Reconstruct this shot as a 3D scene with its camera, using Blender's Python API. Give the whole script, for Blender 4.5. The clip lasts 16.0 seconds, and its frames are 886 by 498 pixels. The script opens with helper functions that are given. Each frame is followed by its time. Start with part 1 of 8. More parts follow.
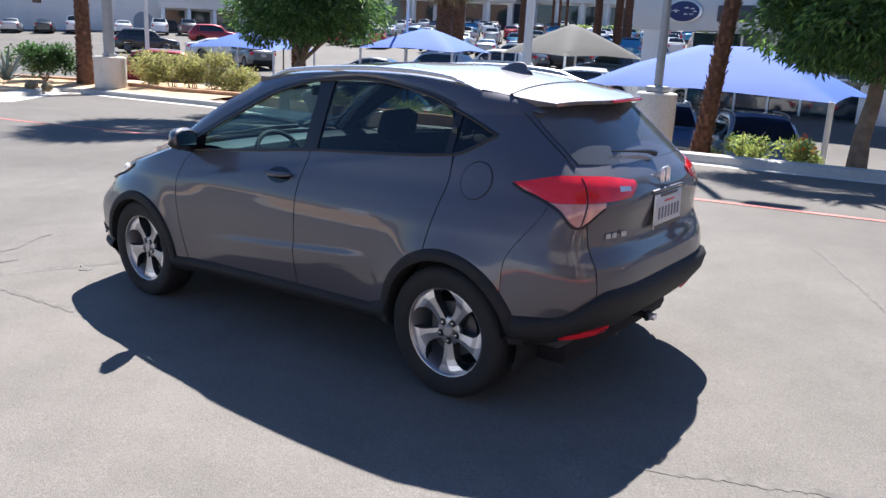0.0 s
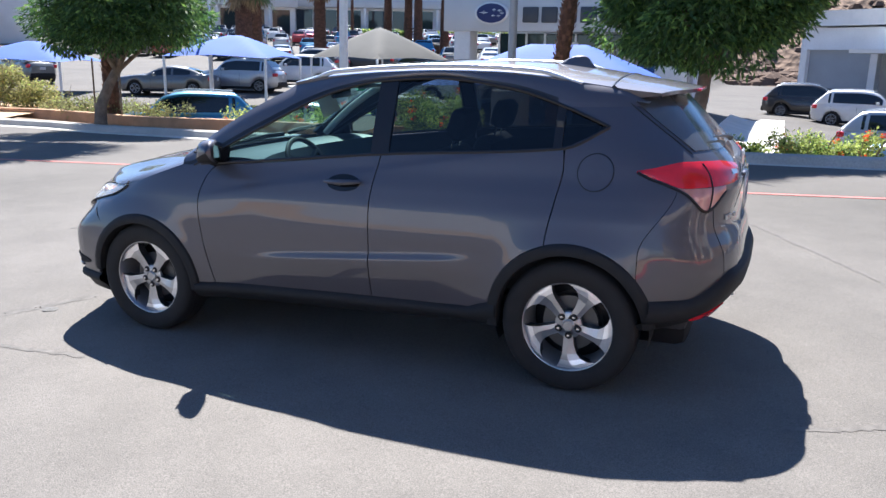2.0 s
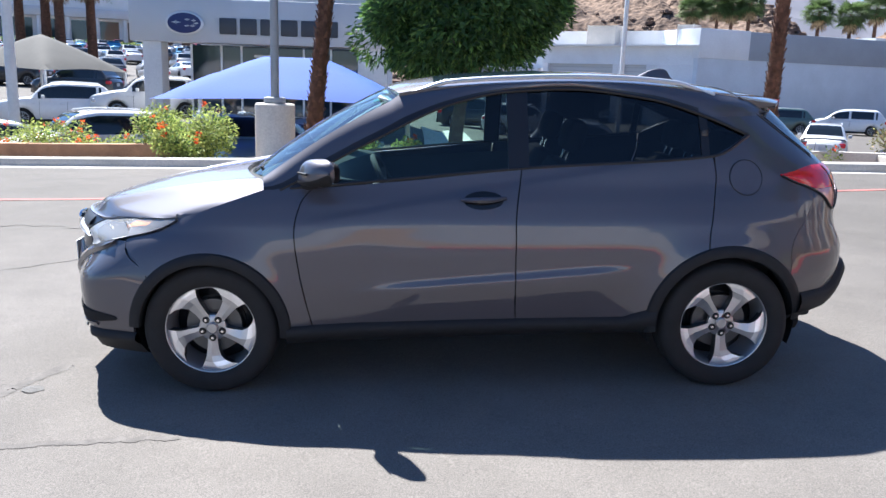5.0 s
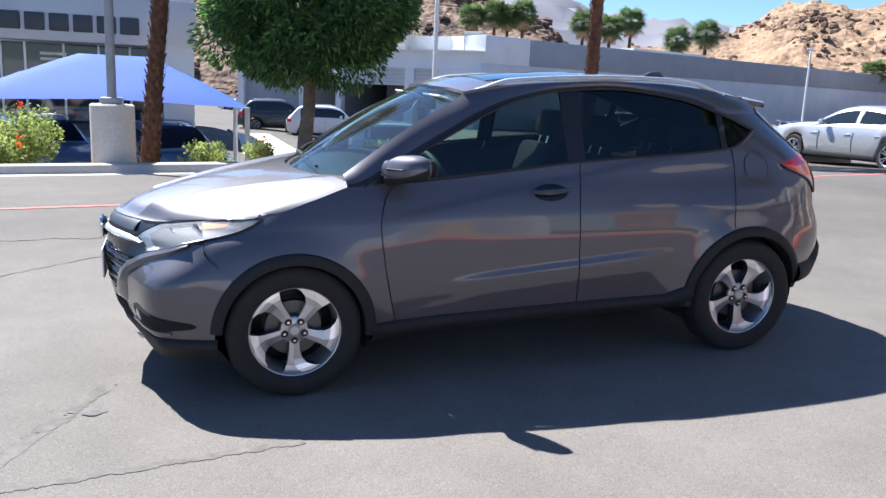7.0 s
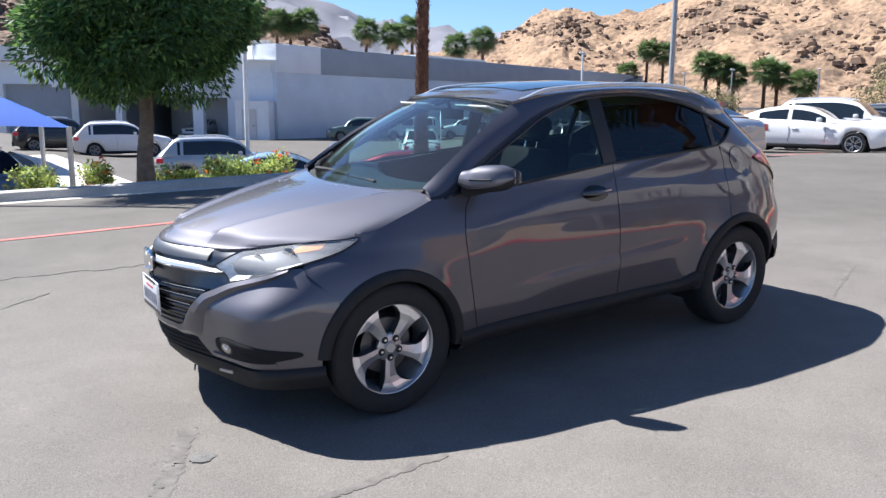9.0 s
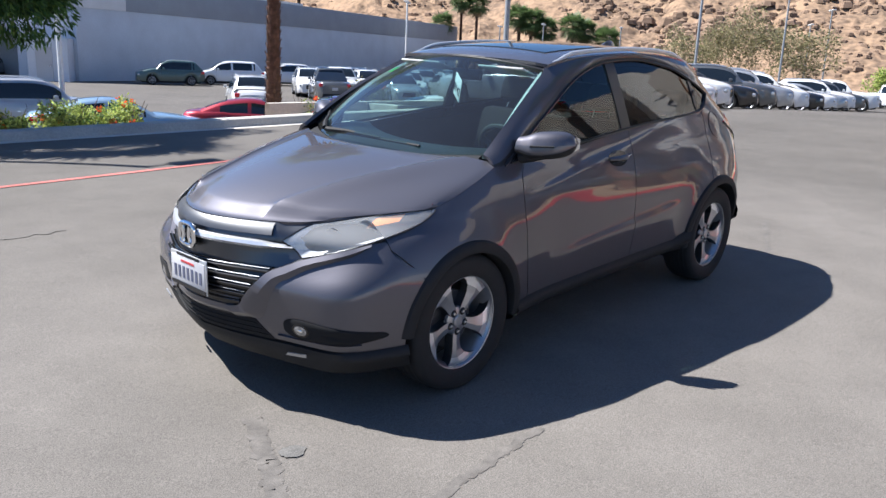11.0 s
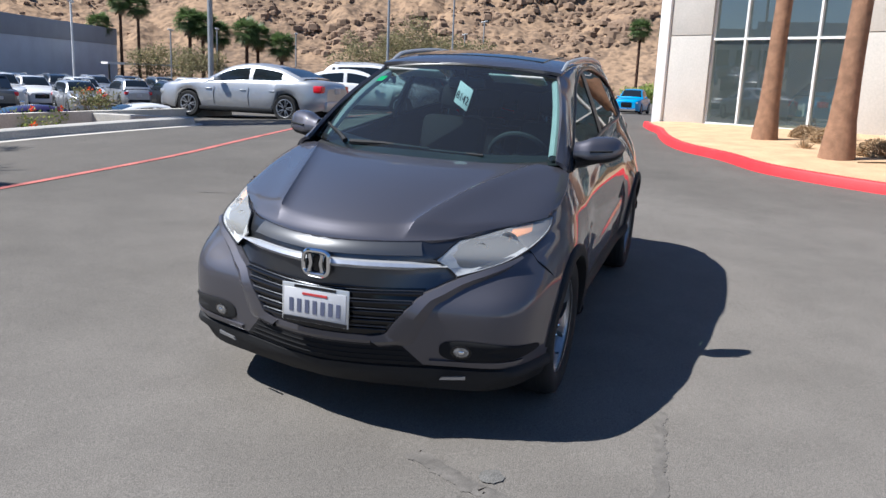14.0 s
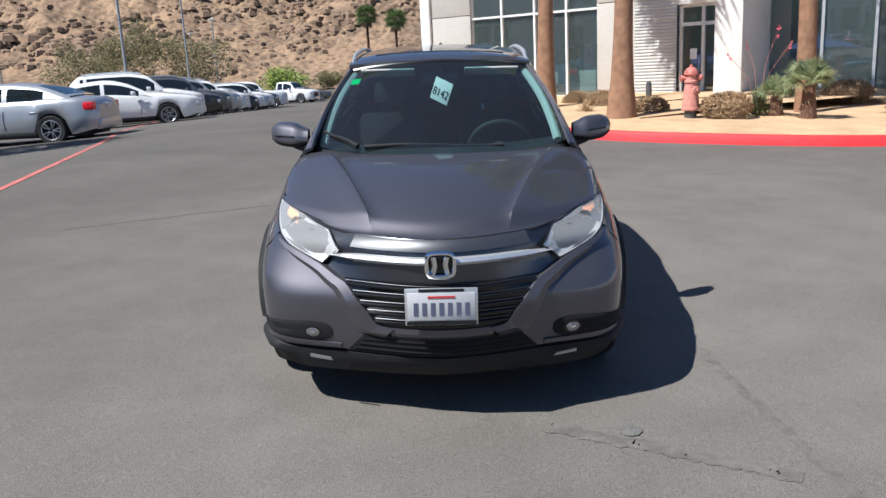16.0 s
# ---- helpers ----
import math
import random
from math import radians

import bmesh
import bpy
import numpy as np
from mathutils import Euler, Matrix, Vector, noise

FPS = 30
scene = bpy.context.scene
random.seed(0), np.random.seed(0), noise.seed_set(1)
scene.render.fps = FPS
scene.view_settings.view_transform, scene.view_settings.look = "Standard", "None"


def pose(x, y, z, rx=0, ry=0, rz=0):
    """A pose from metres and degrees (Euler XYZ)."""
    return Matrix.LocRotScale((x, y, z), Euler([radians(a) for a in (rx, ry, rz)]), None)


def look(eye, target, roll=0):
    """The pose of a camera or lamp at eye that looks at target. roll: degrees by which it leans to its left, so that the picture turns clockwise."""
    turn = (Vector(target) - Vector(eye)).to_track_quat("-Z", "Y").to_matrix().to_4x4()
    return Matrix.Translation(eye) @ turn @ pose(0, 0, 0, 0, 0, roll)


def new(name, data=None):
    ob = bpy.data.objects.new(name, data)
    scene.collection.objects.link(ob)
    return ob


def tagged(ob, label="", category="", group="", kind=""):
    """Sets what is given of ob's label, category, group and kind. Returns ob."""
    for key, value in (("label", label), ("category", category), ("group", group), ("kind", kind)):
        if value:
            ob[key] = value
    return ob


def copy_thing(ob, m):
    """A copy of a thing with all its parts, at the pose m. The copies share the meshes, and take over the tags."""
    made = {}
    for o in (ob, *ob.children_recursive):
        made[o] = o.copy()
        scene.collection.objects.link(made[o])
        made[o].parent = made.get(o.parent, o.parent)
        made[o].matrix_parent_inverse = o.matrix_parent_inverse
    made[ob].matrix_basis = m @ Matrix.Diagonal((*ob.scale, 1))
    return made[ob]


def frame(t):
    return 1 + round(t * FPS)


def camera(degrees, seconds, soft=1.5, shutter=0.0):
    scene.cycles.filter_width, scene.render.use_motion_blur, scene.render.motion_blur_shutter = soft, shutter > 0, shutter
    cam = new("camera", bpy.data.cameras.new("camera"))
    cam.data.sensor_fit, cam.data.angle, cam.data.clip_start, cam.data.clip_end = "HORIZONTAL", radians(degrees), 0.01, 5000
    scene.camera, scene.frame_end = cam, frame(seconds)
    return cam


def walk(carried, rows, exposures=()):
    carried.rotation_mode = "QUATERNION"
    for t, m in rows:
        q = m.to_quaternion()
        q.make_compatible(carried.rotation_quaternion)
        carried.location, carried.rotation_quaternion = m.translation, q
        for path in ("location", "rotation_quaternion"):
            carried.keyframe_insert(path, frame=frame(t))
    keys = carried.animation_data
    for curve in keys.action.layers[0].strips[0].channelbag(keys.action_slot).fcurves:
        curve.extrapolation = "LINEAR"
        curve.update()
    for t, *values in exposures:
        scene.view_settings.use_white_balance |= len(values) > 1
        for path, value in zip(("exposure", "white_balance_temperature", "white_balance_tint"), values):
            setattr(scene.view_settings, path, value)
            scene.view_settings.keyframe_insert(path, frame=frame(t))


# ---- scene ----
cam = camera(58.1, 16.0)
# stops and white balance as the phone drifts from facing the sun to turning away from it
EXPOSURES = [(0, 1.6, 5380, 13), (3.5, 1.8, 5200, 12), (8.5, 1.55, 5270, 12), (11, 1.36, 5300, 12), (14.5, 0.84, 5240, 10), (16, 0.78, 5280, 9)]
PATH = [
    (0, (3.519, -3.807, 1.716), (2.341, -2.268, 1.222), 2.8),
    (0.5, (3.216, -4.064, 1.704), (2.158, -2.444, 1.2), 1.3),
    (1, (2.885, -4.215, 1.684), (1.921, -2.536, 1.183), 0.7),
    (1.5, (2.536, -4.425, 1.664), (1.699, -2.676, 1.173), 0.2),
    (2, (2.142, -4.521, 1.619), (1.401, -2.723, 1.154), 1.3),
    (2.5, (1.718, -4.623, 1.6), (1.096, -2.774, 1.16), 1.6),
    (3, (1.278, -4.682, 1.573), (0.775, -2.796, 1.138), 1.1),
    (3.5, (0.866, -4.705, 1.562), (0.529, -2.779, 1.139), 1.3),
    (3.7, (0.686, -4.752, 1.552), (0.421, -2.815, 1.133), 1.2),
    (5.8, (-0.944, -4.737, 1.495), (-0.649, -2.799, 1.1), 2.3),
    (6, (-1.1, -4.742, 1.479), (-0.747, -2.812, 1.091), 2.2),
    (6.5, (-1.475, -4.73, 1.459), (-0.991, -2.829, 1.072), 2.1),
    (7, (-1.836, -4.647, 1.45), (-1.216, -2.785, 1.069), 2.4),
    (7.5, (-2.223, -4.58, 1.432), (-1.439, -2.78, 1.052), 2.1),
    (8, (-2.561, -4.415, 1.411), (-1.685, -2.653, 1.052), 2.0),
    (8.5, (-2.896, -4.265, 1.416), (-1.91, -2.558, 1.083), 1.5),
    (8.7, (-3.025, -4.202, 1.425), (-1.993, -2.522, 1.088), 1.0),
    (11, (-4.028, -3.184, 1.476), (-2.59, -1.873, 1.012), 2.4),
    (11.5, (-4.258, -2.946, 1.531), (-2.72, -1.765, 1.041), 3.0),
    (12, (-4.483, -2.717, 1.558), (-2.863, -1.654, 1.062), 2.7),
    (12.5, (-4.63, -2.435, 1.528), (-2.988, -1.417, 1.01), 2.4),
    (13, (-4.741, -2.178, 1.572), (-3.081, -1.217, 1.006), 2.2),
    (13.5, (-4.907, -1.832, 1.539), (-3.134, -1.062, 1.027), 2.5),
    (14, (-5.008, -1.495, 1.414), (-3.157, -0.862, 0.996), 2.5),
    (14.5, (-5.184, -1.104, 1.396), (-3.268, -0.698, 0.989), 1.0),
    (15, (-5.252, -0.695, 1.387), (-3.316, -0.471, 0.938), -0.9),
    (15.5, (-5.318, -0.359, 1.429), (-3.367, -0.228, 1.009), -1.5),
    (16, (-5.389, -0.084, 1.456), (-3.439, -0.052, 1.013), -2.9),
]
walk(cam, [(t, look(eye, target, roll)) for t, eye, target, roll in PATH], EXPOSURES)


def curve(xs, ys):
    """A smooth curve through knots, flat beyond its ends."""
    xs, ys = np.array(xs, float), np.array(ys, float)
    d = np.diff(ys) / np.diff(xs)
    m = np.concatenate([[d[0]], np.where(d[:-1] * d[1:] > 0, 2 * d[:-1] * d[1:] / (d[:-1] + d[1:] + 1e-12), 0), [d[-1]]])

    def f(x):
        x = min(max(x, xs[0]), xs[-1])
        i = min(max(int(np.searchsorted(xs, x)) - 1, 0), len(xs) - 2)
        h = xs[i + 1] - xs[i]
        t = (x - xs[i]) / h
        return float((2 * t**3 - 3 * t**2 + 1) * ys[i] + (t**3 - 2 * t**2 + t) * h * m[i] + (3 * t**2 - 2 * t**3) * ys[i + 1] + (t**3 - t**2) * h * m[i + 1])
    return f


def step01(t):
    t = min(max(t, 0.0), 1.0)
    return t * t * (3 - 2 * t)


# ---------- materials ----------
def shader(name, colour, rough=0.6, metal=0.0, vary=0.15, scale=8.0, bump=0.0, bump_scale=60.0, coat=0.0, spec=0.5, fine=0.0, rand=0.0, trans=0.0, ior=1.45):
    m = bpy.data.materials.new(name)
    m.use_nodes = True
    nt = m.node_tree
    b = nt.nodes["Principled BSDF"]
    b.inputs["Roughness"].default_value = rough
    b.inputs["Metallic"].default_value = metal
    b.inputs["Coat Weight"].default_value = coat
    b.inputs["Coat Roughness"].default_value = 0.03
    b.inputs["Specular IOR Level"].default_value = spec
    b.inputs["Transmission Weight"].default_value = trans
    b.inputs["IOR"].default_value = ior
    tc = nt.nodes.new("ShaderNodeTexCoord")
    n1 = nt.nodes.new("ShaderNodeTexNoise")
    n1.inputs["Scale"].default_value, n1.inputs["Detail"].default_value = scale, 6
    nt.links.new(tc.outputs["Object"], n1.inputs["Vector"])
    ramp = nt.nodes.new("ShaderNodeMapRange")
    ramp.inputs["From Min"].default_value, ramp.inputs["From Max"].default_value = 0.3, 0.7
    ramp.inputs["To Min"].default_value, ramp.inputs["To Max"].default_value = 1 - vary, 1 + vary
    nt.links.new(n1.outputs["Fac"], ramp.inputs["Value"])
    value = ramp.outputs["Result"]
    if fine:
        n2 = nt.nodes.new("ShaderNodeTexNoise")
        n2.inputs["Scale"].default_value, n2.inputs["Detail"].default_value = scale * 23, 3
        nt.links.new(tc.outputs["Object"], n2.inputs["Vector"])
        r2 = nt.nodes.new("ShaderNodeMapRange")
        r2.inputs["From Min"].default_value, r2.inputs["From Max"].default_value = 0.3, 0.7
        r2.inputs["To Min"].default_value, r2.inputs["To Max"].default_value = 1 - fine, 1 + fine
        nt.links.new(n2.outputs["Fac"], r2.inputs["Value"])
        mul = nt.nodes.new("ShaderNodeMath")
        mul.operation = "MULTIPLY"
        nt.links.new(value, mul.inputs[0]), nt.links.new(r2.outputs["Result"], mul.inputs[1])
        value = mul.outputs[0]
    if rand:
        info = nt.nodes.new("ShaderNodeNewGeometry")
        r3 = nt.nodes.new("ShaderNodeMapRange")
        r3.inputs["To Min"].default_value, r3.inputs["To Max"].default_value = 1 - rand, 1 + rand
        nt.links.new(info.outputs["Random Per Island"], r3.inputs["Value"])
        mul = nt.nodes.new("ShaderNodeMath")
        mul.operation = "MULTIPLY"
        nt.links.new(value, mul.inputs[0]), nt.links.new(r3.outputs["Result"], mul.inputs[1])
        value = mul.outputs[0]
    mix = nt.nodes.new("ShaderNodeVectorMath")
    mix.operation = "SCALE"
    mix.inputs[0].default_value = colour
    nt.links.new(value, mix.inputs["Scale"])
    nt.links.new(mix.outputs["Vector"], b.inputs["Base Color"])
    if bump:
        n3 = nt.nodes.new("ShaderNodeTexNoise")
        n3.inputs["Scale"].default_value, n3.inputs["Detail"].default_value = bump_scale, 5
        nt.links.new(tc.outputs["Object"], n3.inputs["Vector"])
        bp = nt.nodes.new("ShaderNodeBump")
        bp.inputs["Strength"].default_value, bp.inputs["Distance"].default_value = bump, 0.01
        nt.links.new(n3.outputs["Fac"], bp.inputs["Height"])
        nt.links.new(bp.outputs["Normal"], b.inputs["Normal"])
    return m


def glass(name, tint, rough=0.0, ior=1.55):
    """A thin pane: a sharp reflection, stronger at a flat angle, over a tinted see-through sheet."""
    m = bpy.data.materials.new(name)
    m.use_nodes = True
    nt = m.node_tree
    nt.nodes.remove(nt.nodes["Principled BSDF"])
    t, g, lw, mx = (nt.nodes.new("ShaderNode" + k) for k in ("BsdfTransparent", "BsdfGlossy", "LayerWeight", "MixShader"))
    t.inputs["Color"].default_value = (*tint, 1)
    g.inputs["Roughness"].default_value = rough
    lw.inputs["Blend"].default_value = 0.5
    r0 = ((ior - 1) / (ior + 1)) ** 2
    p, k = nt.nodes.new("ShaderNodeMath"), nt.nodes.new("ShaderNodeMath")
    p.operation, k.operation = "POWER", "MULTIPLY_ADD"
    p.inputs[1].default_value = 4.5
    k.inputs[1].default_value, k.inputs[2].default_value = 1 - r0, r0
    nt.links.new(lw.outputs["Facing"], p.inputs[0]), nt.links.new(p.outputs[0], k.inputs[0])
    nt.links.new(k.outputs[0], mx.inputs[0]), nt.links.new(t.outputs[0], mx.inputs[1]), nt.links.new(g.outputs[0], mx.inputs[2])
    nt.links.new(mx.outputs[0], nt.nodes["Material Output"].inputs["Surface"])
    return m


def asphalt_material():
    m = shader("asphalt", (0.143, 0.131, 0.117), 0.8, vary=0.0, spec=0.2)
    nt = m.node_tree
    b = nt.nodes["Principled BSDF"]
    tc = nt.nodes.new("ShaderNodeTexCoord")

    def noise_node(scale, detail=5, rough=0.55):
        n = nt.nodes.new("ShaderNodeTexNoise")
        n.inputs["Scale"].default_value, n.inputs["Detail"].default_value, n.inputs["Roughness"].default_value = scale, detail, rough
        nt.links.new(tc.outputs["Object"], n.inputs["Vector"])
        return n.outputs["Fac"]

    def remap(sock, a, b_, c, d):
        r = nt.nodes.new("ShaderNodeMapRange")
        for k, v in zip(("From Min", "From Max", "To Min", "To Max"), (a, b_, c, d)):
            r.inputs[k].default_value = v
        nt.links.new(sock, r.inputs["Value"])
        return r.outputs["Result"]

    def times(a, b_):
        k = nt.nodes.new("ShaderNodeMath")
        k.operation = "MULTIPLY"
        nt.links.new(a, k.inputs[0]), nt.links.new(b_, k.inputs[1])
        return k.outputs[0]
    grain = noise_node(170, 2)
    value = times(remap(noise_node(0.35), 0.3, 0.7, 0.86, 1.14), remap(noise_node(2.2, 8, 0.65), 0.3, 0.7, 0.9, 1.1))
    value = times(value, remap(grain, 0.3, 0.7, 0.7, 1.32))
    value = times(value, remap(noise_node(60, 3, 0.6), 0.3, 0.7, 0.93, 1.07))
    # paler round one spot and darker further out, wandering at its edge
    gap_ = nt.nodes.new("ShaderNodeVectorMath")
    gap_.operation = "DISTANCE"
    gap_.inputs[1].default_value = (-1.0, -3.5, 0.0)
    nt.links.new(tc.outputs["Object"], gap_.inputs[0])
    edge = nt.nodes.new("ShaderNodeMath")
    edge.operation = "MULTIPLY_ADD"
    edge.inputs[1].default_value = 6.0
    nt.links.new(noise_node(0.22, 6, 0.6), edge.inputs[0])
    nt.links.new(gap_.outputs["Value"], edge.inputs[2])
    value = times(value, remap(edge.outputs[0], 5.5, 13.0, 1.08, 0.8))
    scale = [n for n in nt.nodes if n.bl_idname == "ShaderNodeVectorMath" and n.operation == "SCALE"][0]
    nt.links.new(value, scale.inputs["Scale"])
    bp = nt.nodes.new("ShaderNodeBump")
    bp.inputs["Strength"].default_value, bp.inputs["Distance"].default_value = 0.5, 0.006
    nt.links.new(grain, bp.inputs["Height"])
    nt.links.new(bp.outputs["Normal"], b.inputs["Normal"])
    return m


ASPHALT = asphalt_material()
ASPHALT_OLD = shader("worn_asphalt", (0.2, 0.195, 0.185), 0.9, vary=0.15, scale=0.4, fine=0.2, spec=0.2)
CONCRETE = shader("concrete", (0.42, 0.4, 0.37), 0.85, vary=0.12, scale=1.5, fine=0.12, bump=0.2)
PALE_CONCRETE = shader("pale_concrete", (0.6, 0.56, 0.5), 0.85, vary=0.1, scale=1.2, fine=0.1, bump=0.2)
TAN_WALL = shader("tan_block", (0.42, 0.25, 0.14), 0.9, vary=0.18, scale=3, fine=0.15, bump=0.3)
RED_PAINT = shader("red_kerb_paint", (0.62, 0.03, 0.035), 0.6, vary=0.12, scale=3, fine=0.12, bump=0.2)
LINE_RED = shader("worn_red_line", (0.42, 0.13, 0.11), 0.8, vary=0.25, scale=3, fine=0.3)
LINE_WHITE = shader("white_line", (0.62, 0.6, 0.57), 0.8, vary=0.2, scale=3, fine=0.2)
SAND = shader("sand", (0.52, 0.35, 0.2), 0.95, vary=0.15, scale=2, fine=0.2, bump=0.5, bump_scale=90)
SOIL = shader("planter_soil", (0.2, 0.14, 0.09), 0.95, vary=0.25, scale=2, fine=0.25, bump=0.5)
STUCCO_WHITE = shader("white_stucco", (0.72, 0.71, 0.69), 0.85, vary=0.05, scale=0.8, fine=0.05, bump=0.15)
STUCCO_GREY = shader("grey_stucco", (0.56, 0.6, 0.65), 0.85, vary=0.06, scale=0.6, fine=0.05, bump=0.15)
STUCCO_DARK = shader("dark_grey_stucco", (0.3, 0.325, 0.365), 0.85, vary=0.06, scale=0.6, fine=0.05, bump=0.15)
STUCCO_PALE = shader("pale_grey_stucco", (0.68, 0.7, 0.73), 0.85, vary=0.06, scale=0.6, fine=0.05, bump=0.15)
PANEL_GREY = shader("silver_panel", (0.5, 0.51, 0.53), 0.45, metal=0.3, vary=0.05, scale=0.6)
STONE_WALL = shader("cast_concrete_wall", (0.46, 0.43, 0.39), 0.85, vary=0.07, scale=0.9, fine=0.06, bump=0.15)
FRAME_ALU = shader("aluminium", (0.62, 0.63, 0.64), 0.4, metal=0.7, vary=0.05)
DARK_METAL = shader("dark_metal", (0.1, 0.1, 0.1), 0.5, metal=0.5, vary=0.1)
POLE_GREY = shader("painted_pole", (0.3, 0.31, 0.32), 0.5, metal=0.2, vary=0.08)
POLE_WHITE = shader("white_pole", (0.7, 0.7, 0.69), 0.5, vary=0.06)
DARK_GLASS = shader("dark_shopfront_glass", (0.016, 0.027, 0.042), 0.04, vary=0.0, spec=0.8)
CAR_GLASS = shader("dark_car_glass", (0.012, 0.016, 0.02), 0.05, vary=0.0, spec=0.8)
# grey base colour stands in for ground and hills reflected in dark glass
REAR_GLASS = shader("reflection_grey_rear_window", (0.062, 0.066, 0.072), 0.16, vary=0.1, scale=5, spec=0.8)
AGAVE_LEAF = shader("blue_grey_agave", (0.13, 0.17, 0.17), 0.7, vary=0.15, scale=6)
CACTUS = shader("dry_golden_cactus", (0.25, 0.19, 0.1), 0.85, vary=0.25, scale=12)
BLUE_CLOTH = shader("blue_canopy_cloth", (0.022, 0.082, 0.4), 0.8, vary=0.06, scale=1.0, fine=0.06)
GREY_CLOTH = shader("grey_canopy_cloth", (0.07, 0.068, 0.062), 0.85, vary=0.08, scale=1.0, fine=0.06)
NAVY = shader("navy_sign", (0.012, 0.022, 0.11), 0.35, vary=0.03)
CHARCOAL = shader("charcoal_letters", (0.05, 0.055, 0.065), 0.4, vary=0.03)
WHITE_PAINT = shader("white_paint", (0.78, 0.78, 0.77), 0.45, vary=0.04)
BARK = shader("bark", (0.2, 0.155, 0.115), 0.95, vary=0.3, scale=7, fine=0.3, bump=0.7, bump_scale=35)
PALM_BARK = shader("palm_bark", (0.125, 0.066, 0.043), 0.95, vary=0.3, scale=9, fine=0.3, bump=0.6, bump_scale=30, rand=0.35)
PALM_SMOOTH = shader("smooth_palm_bark", (0.25, 0.14, 0.082), 0.92, vary=0.25, scale=6, fine=0.25, bump=0.8, bump_scale=22)
def leafy(m, share=0.45):
    """Lets light through a thin leaf."""
    nt = m.node_tree
    b = nt.nodes["Principled BSDF"]
    t, mx = nt.nodes.new("ShaderNodeBsdfTranslucent"), nt.nodes.new("ShaderNodeMixShader")
    nt.links.new(b.inputs["Base Color"].links[0].from_socket, t.inputs["Color"])
    mx.inputs[0].default_value = share
    nt.links.new(b.outputs[0], mx.inputs[1]), nt.links.new(t.outputs[0], mx.inputs[2])
    nt.links.new(mx.outputs[0], nt.nodes["Material Output"].inputs["Surface"])
    return m


LEAF = leafy(shader("leaf", (0.07, 0.14, 0.042), 0.55, vary=0.3, scale=3, rand=0.5))
LEAF_LIGHT = leafy(shader("young_leaf", (0.36, 0.42, 0.11), 0.6, vary=0.25, scale=3, rand=0.45))
# lighter copy of the leaf green, painting sunlit highlights into tree crowns
LEAF_SUNLIT = leafy(shader("sunlit_leaf", (0.15, 0.25, 0.055), 0.55, vary=0.3, scale=3, rand=0.4))
LEAF_DRY = shader("dry_twig", (0.34, 0.235, 0.13), 0.9, vary=0.25, scale=6, rand=0.4)
LEAF_PALE = leafy(shader("pale_desert_leaf", (0.2, 0.2, 0.085), 0.8, vary=0.25, scale=3, rand=0.4))
FAN_LEAF = leafy(shader("young_fan_leaf", (0.3, 0.34, 0.18), 0.6, vary=0.2, rand=0.35))
AGAVE_OLIVE = shader("olive_blade", (0.14, 0.15, 0.075), 0.8, vary=0.2, rand=0.4)
STALK = shader("pink_stalk", (0.4, 0.16, 0.14), 0.7)
BLOSSOM = shader("pink_blossom", (0.62, 0.1, 0.14), 0.6)
LEAF_STRAW = leafy(shader("straw_leaf", (0.33, 0.31, 0.12), 0.75, vary=0.25, scale=3, rand=0.4))
LEAF_SCRUB = leafy(shader("olive_scrub_leaf", (0.25, 0.22, 0.12), 0.85, vary=0.25, scale=3, rand=0.35))
FLOWER = leafy(shader("orange_flower", (0.75, 0.11, 0.02), 0.6, vary=0.15, rand=0.3))
PALM_LEAF = leafy(shader("palm_leaf", (0.1, 0.15, 0.05), 0.55, vary=0.2, rand=0.4))
HYDRANT_PAINT = shader("faded_red_paint", (0.5, 0.22, 0.18), 0.75, vary=0.2, scale=9, fine=0.15, bump=0.2)
HYDRANT_CAP = shader("dull_red_paint", (0.45, 0.15, 0.12), 0.6, vary=0.3, scale=14, fine=0.2)

# the car's own surfaces
PAINT = shader("steel_grey_car_paint", (0.087, 0.0845, 0.1), 0.56, metal=0.76, vary=0.04, scale=900, fine=0.0, coat=1.0)
CLADDING = shader("black_textured_plastic", (0.017, 0.0175, 0.019), 0.68, vary=0.08, scale=20, bump=0.15, bump_scale=500, spec=0.3)
FOG_LENS = shader("fog_lamp_lens", (0.3, 0.31, 0.33), 0.12, metal=0.8, vary=0.5, scale=60, coat=0.8)
BROW = shader("satin_grey_trim", (0.13, 0.132, 0.138), 0.4, metal=0.8, vary=0.05)
# pale lining, lightened further to carry sunlight on pillars and visors
LINING = shader("sunlit_pale_lining", (0.5, 0.5, 0.48), 0.85, vary=0.05)
TAG_WHITE = shader("white_card", (0.86, 0.86, 0.85), 0.6, vary=0.03)
SMOKED = shader("smoked_chrome", (0.1, 0.104, 0.115), 0.3, metal=0.9, vary=0.03)
GLOSS_BLACK = shader("gloss_black_plastic", (0.008, 0.008, 0.009), 0.12, vary=0.0)
CHROME = shader("chrome", (0.75, 0.76, 0.78), 0.08, metal=1.0, vary=0.02)
ALLOY = shader("machined_alloy", (0.8, 0.8, 0.81), 0.28, metal=0.7, vary=0.05, scale=40)
ALLOY_SATIN = shader("satin_alloy", (0.4, 0.405, 0.42), 0.3, metal=0.75, vary=0.05, scale=40)
ALLOY_DARK = shader("dark_alloy", (0.1, 0.103, 0.11), 0.35, metal=0.8, vary=0.05)
RUBBER = shader("tyre_rubber", (0.014, 0.014, 0.0145), 0.8, vary=0.15, scale=15, bump=0.1, bump_scale=90)
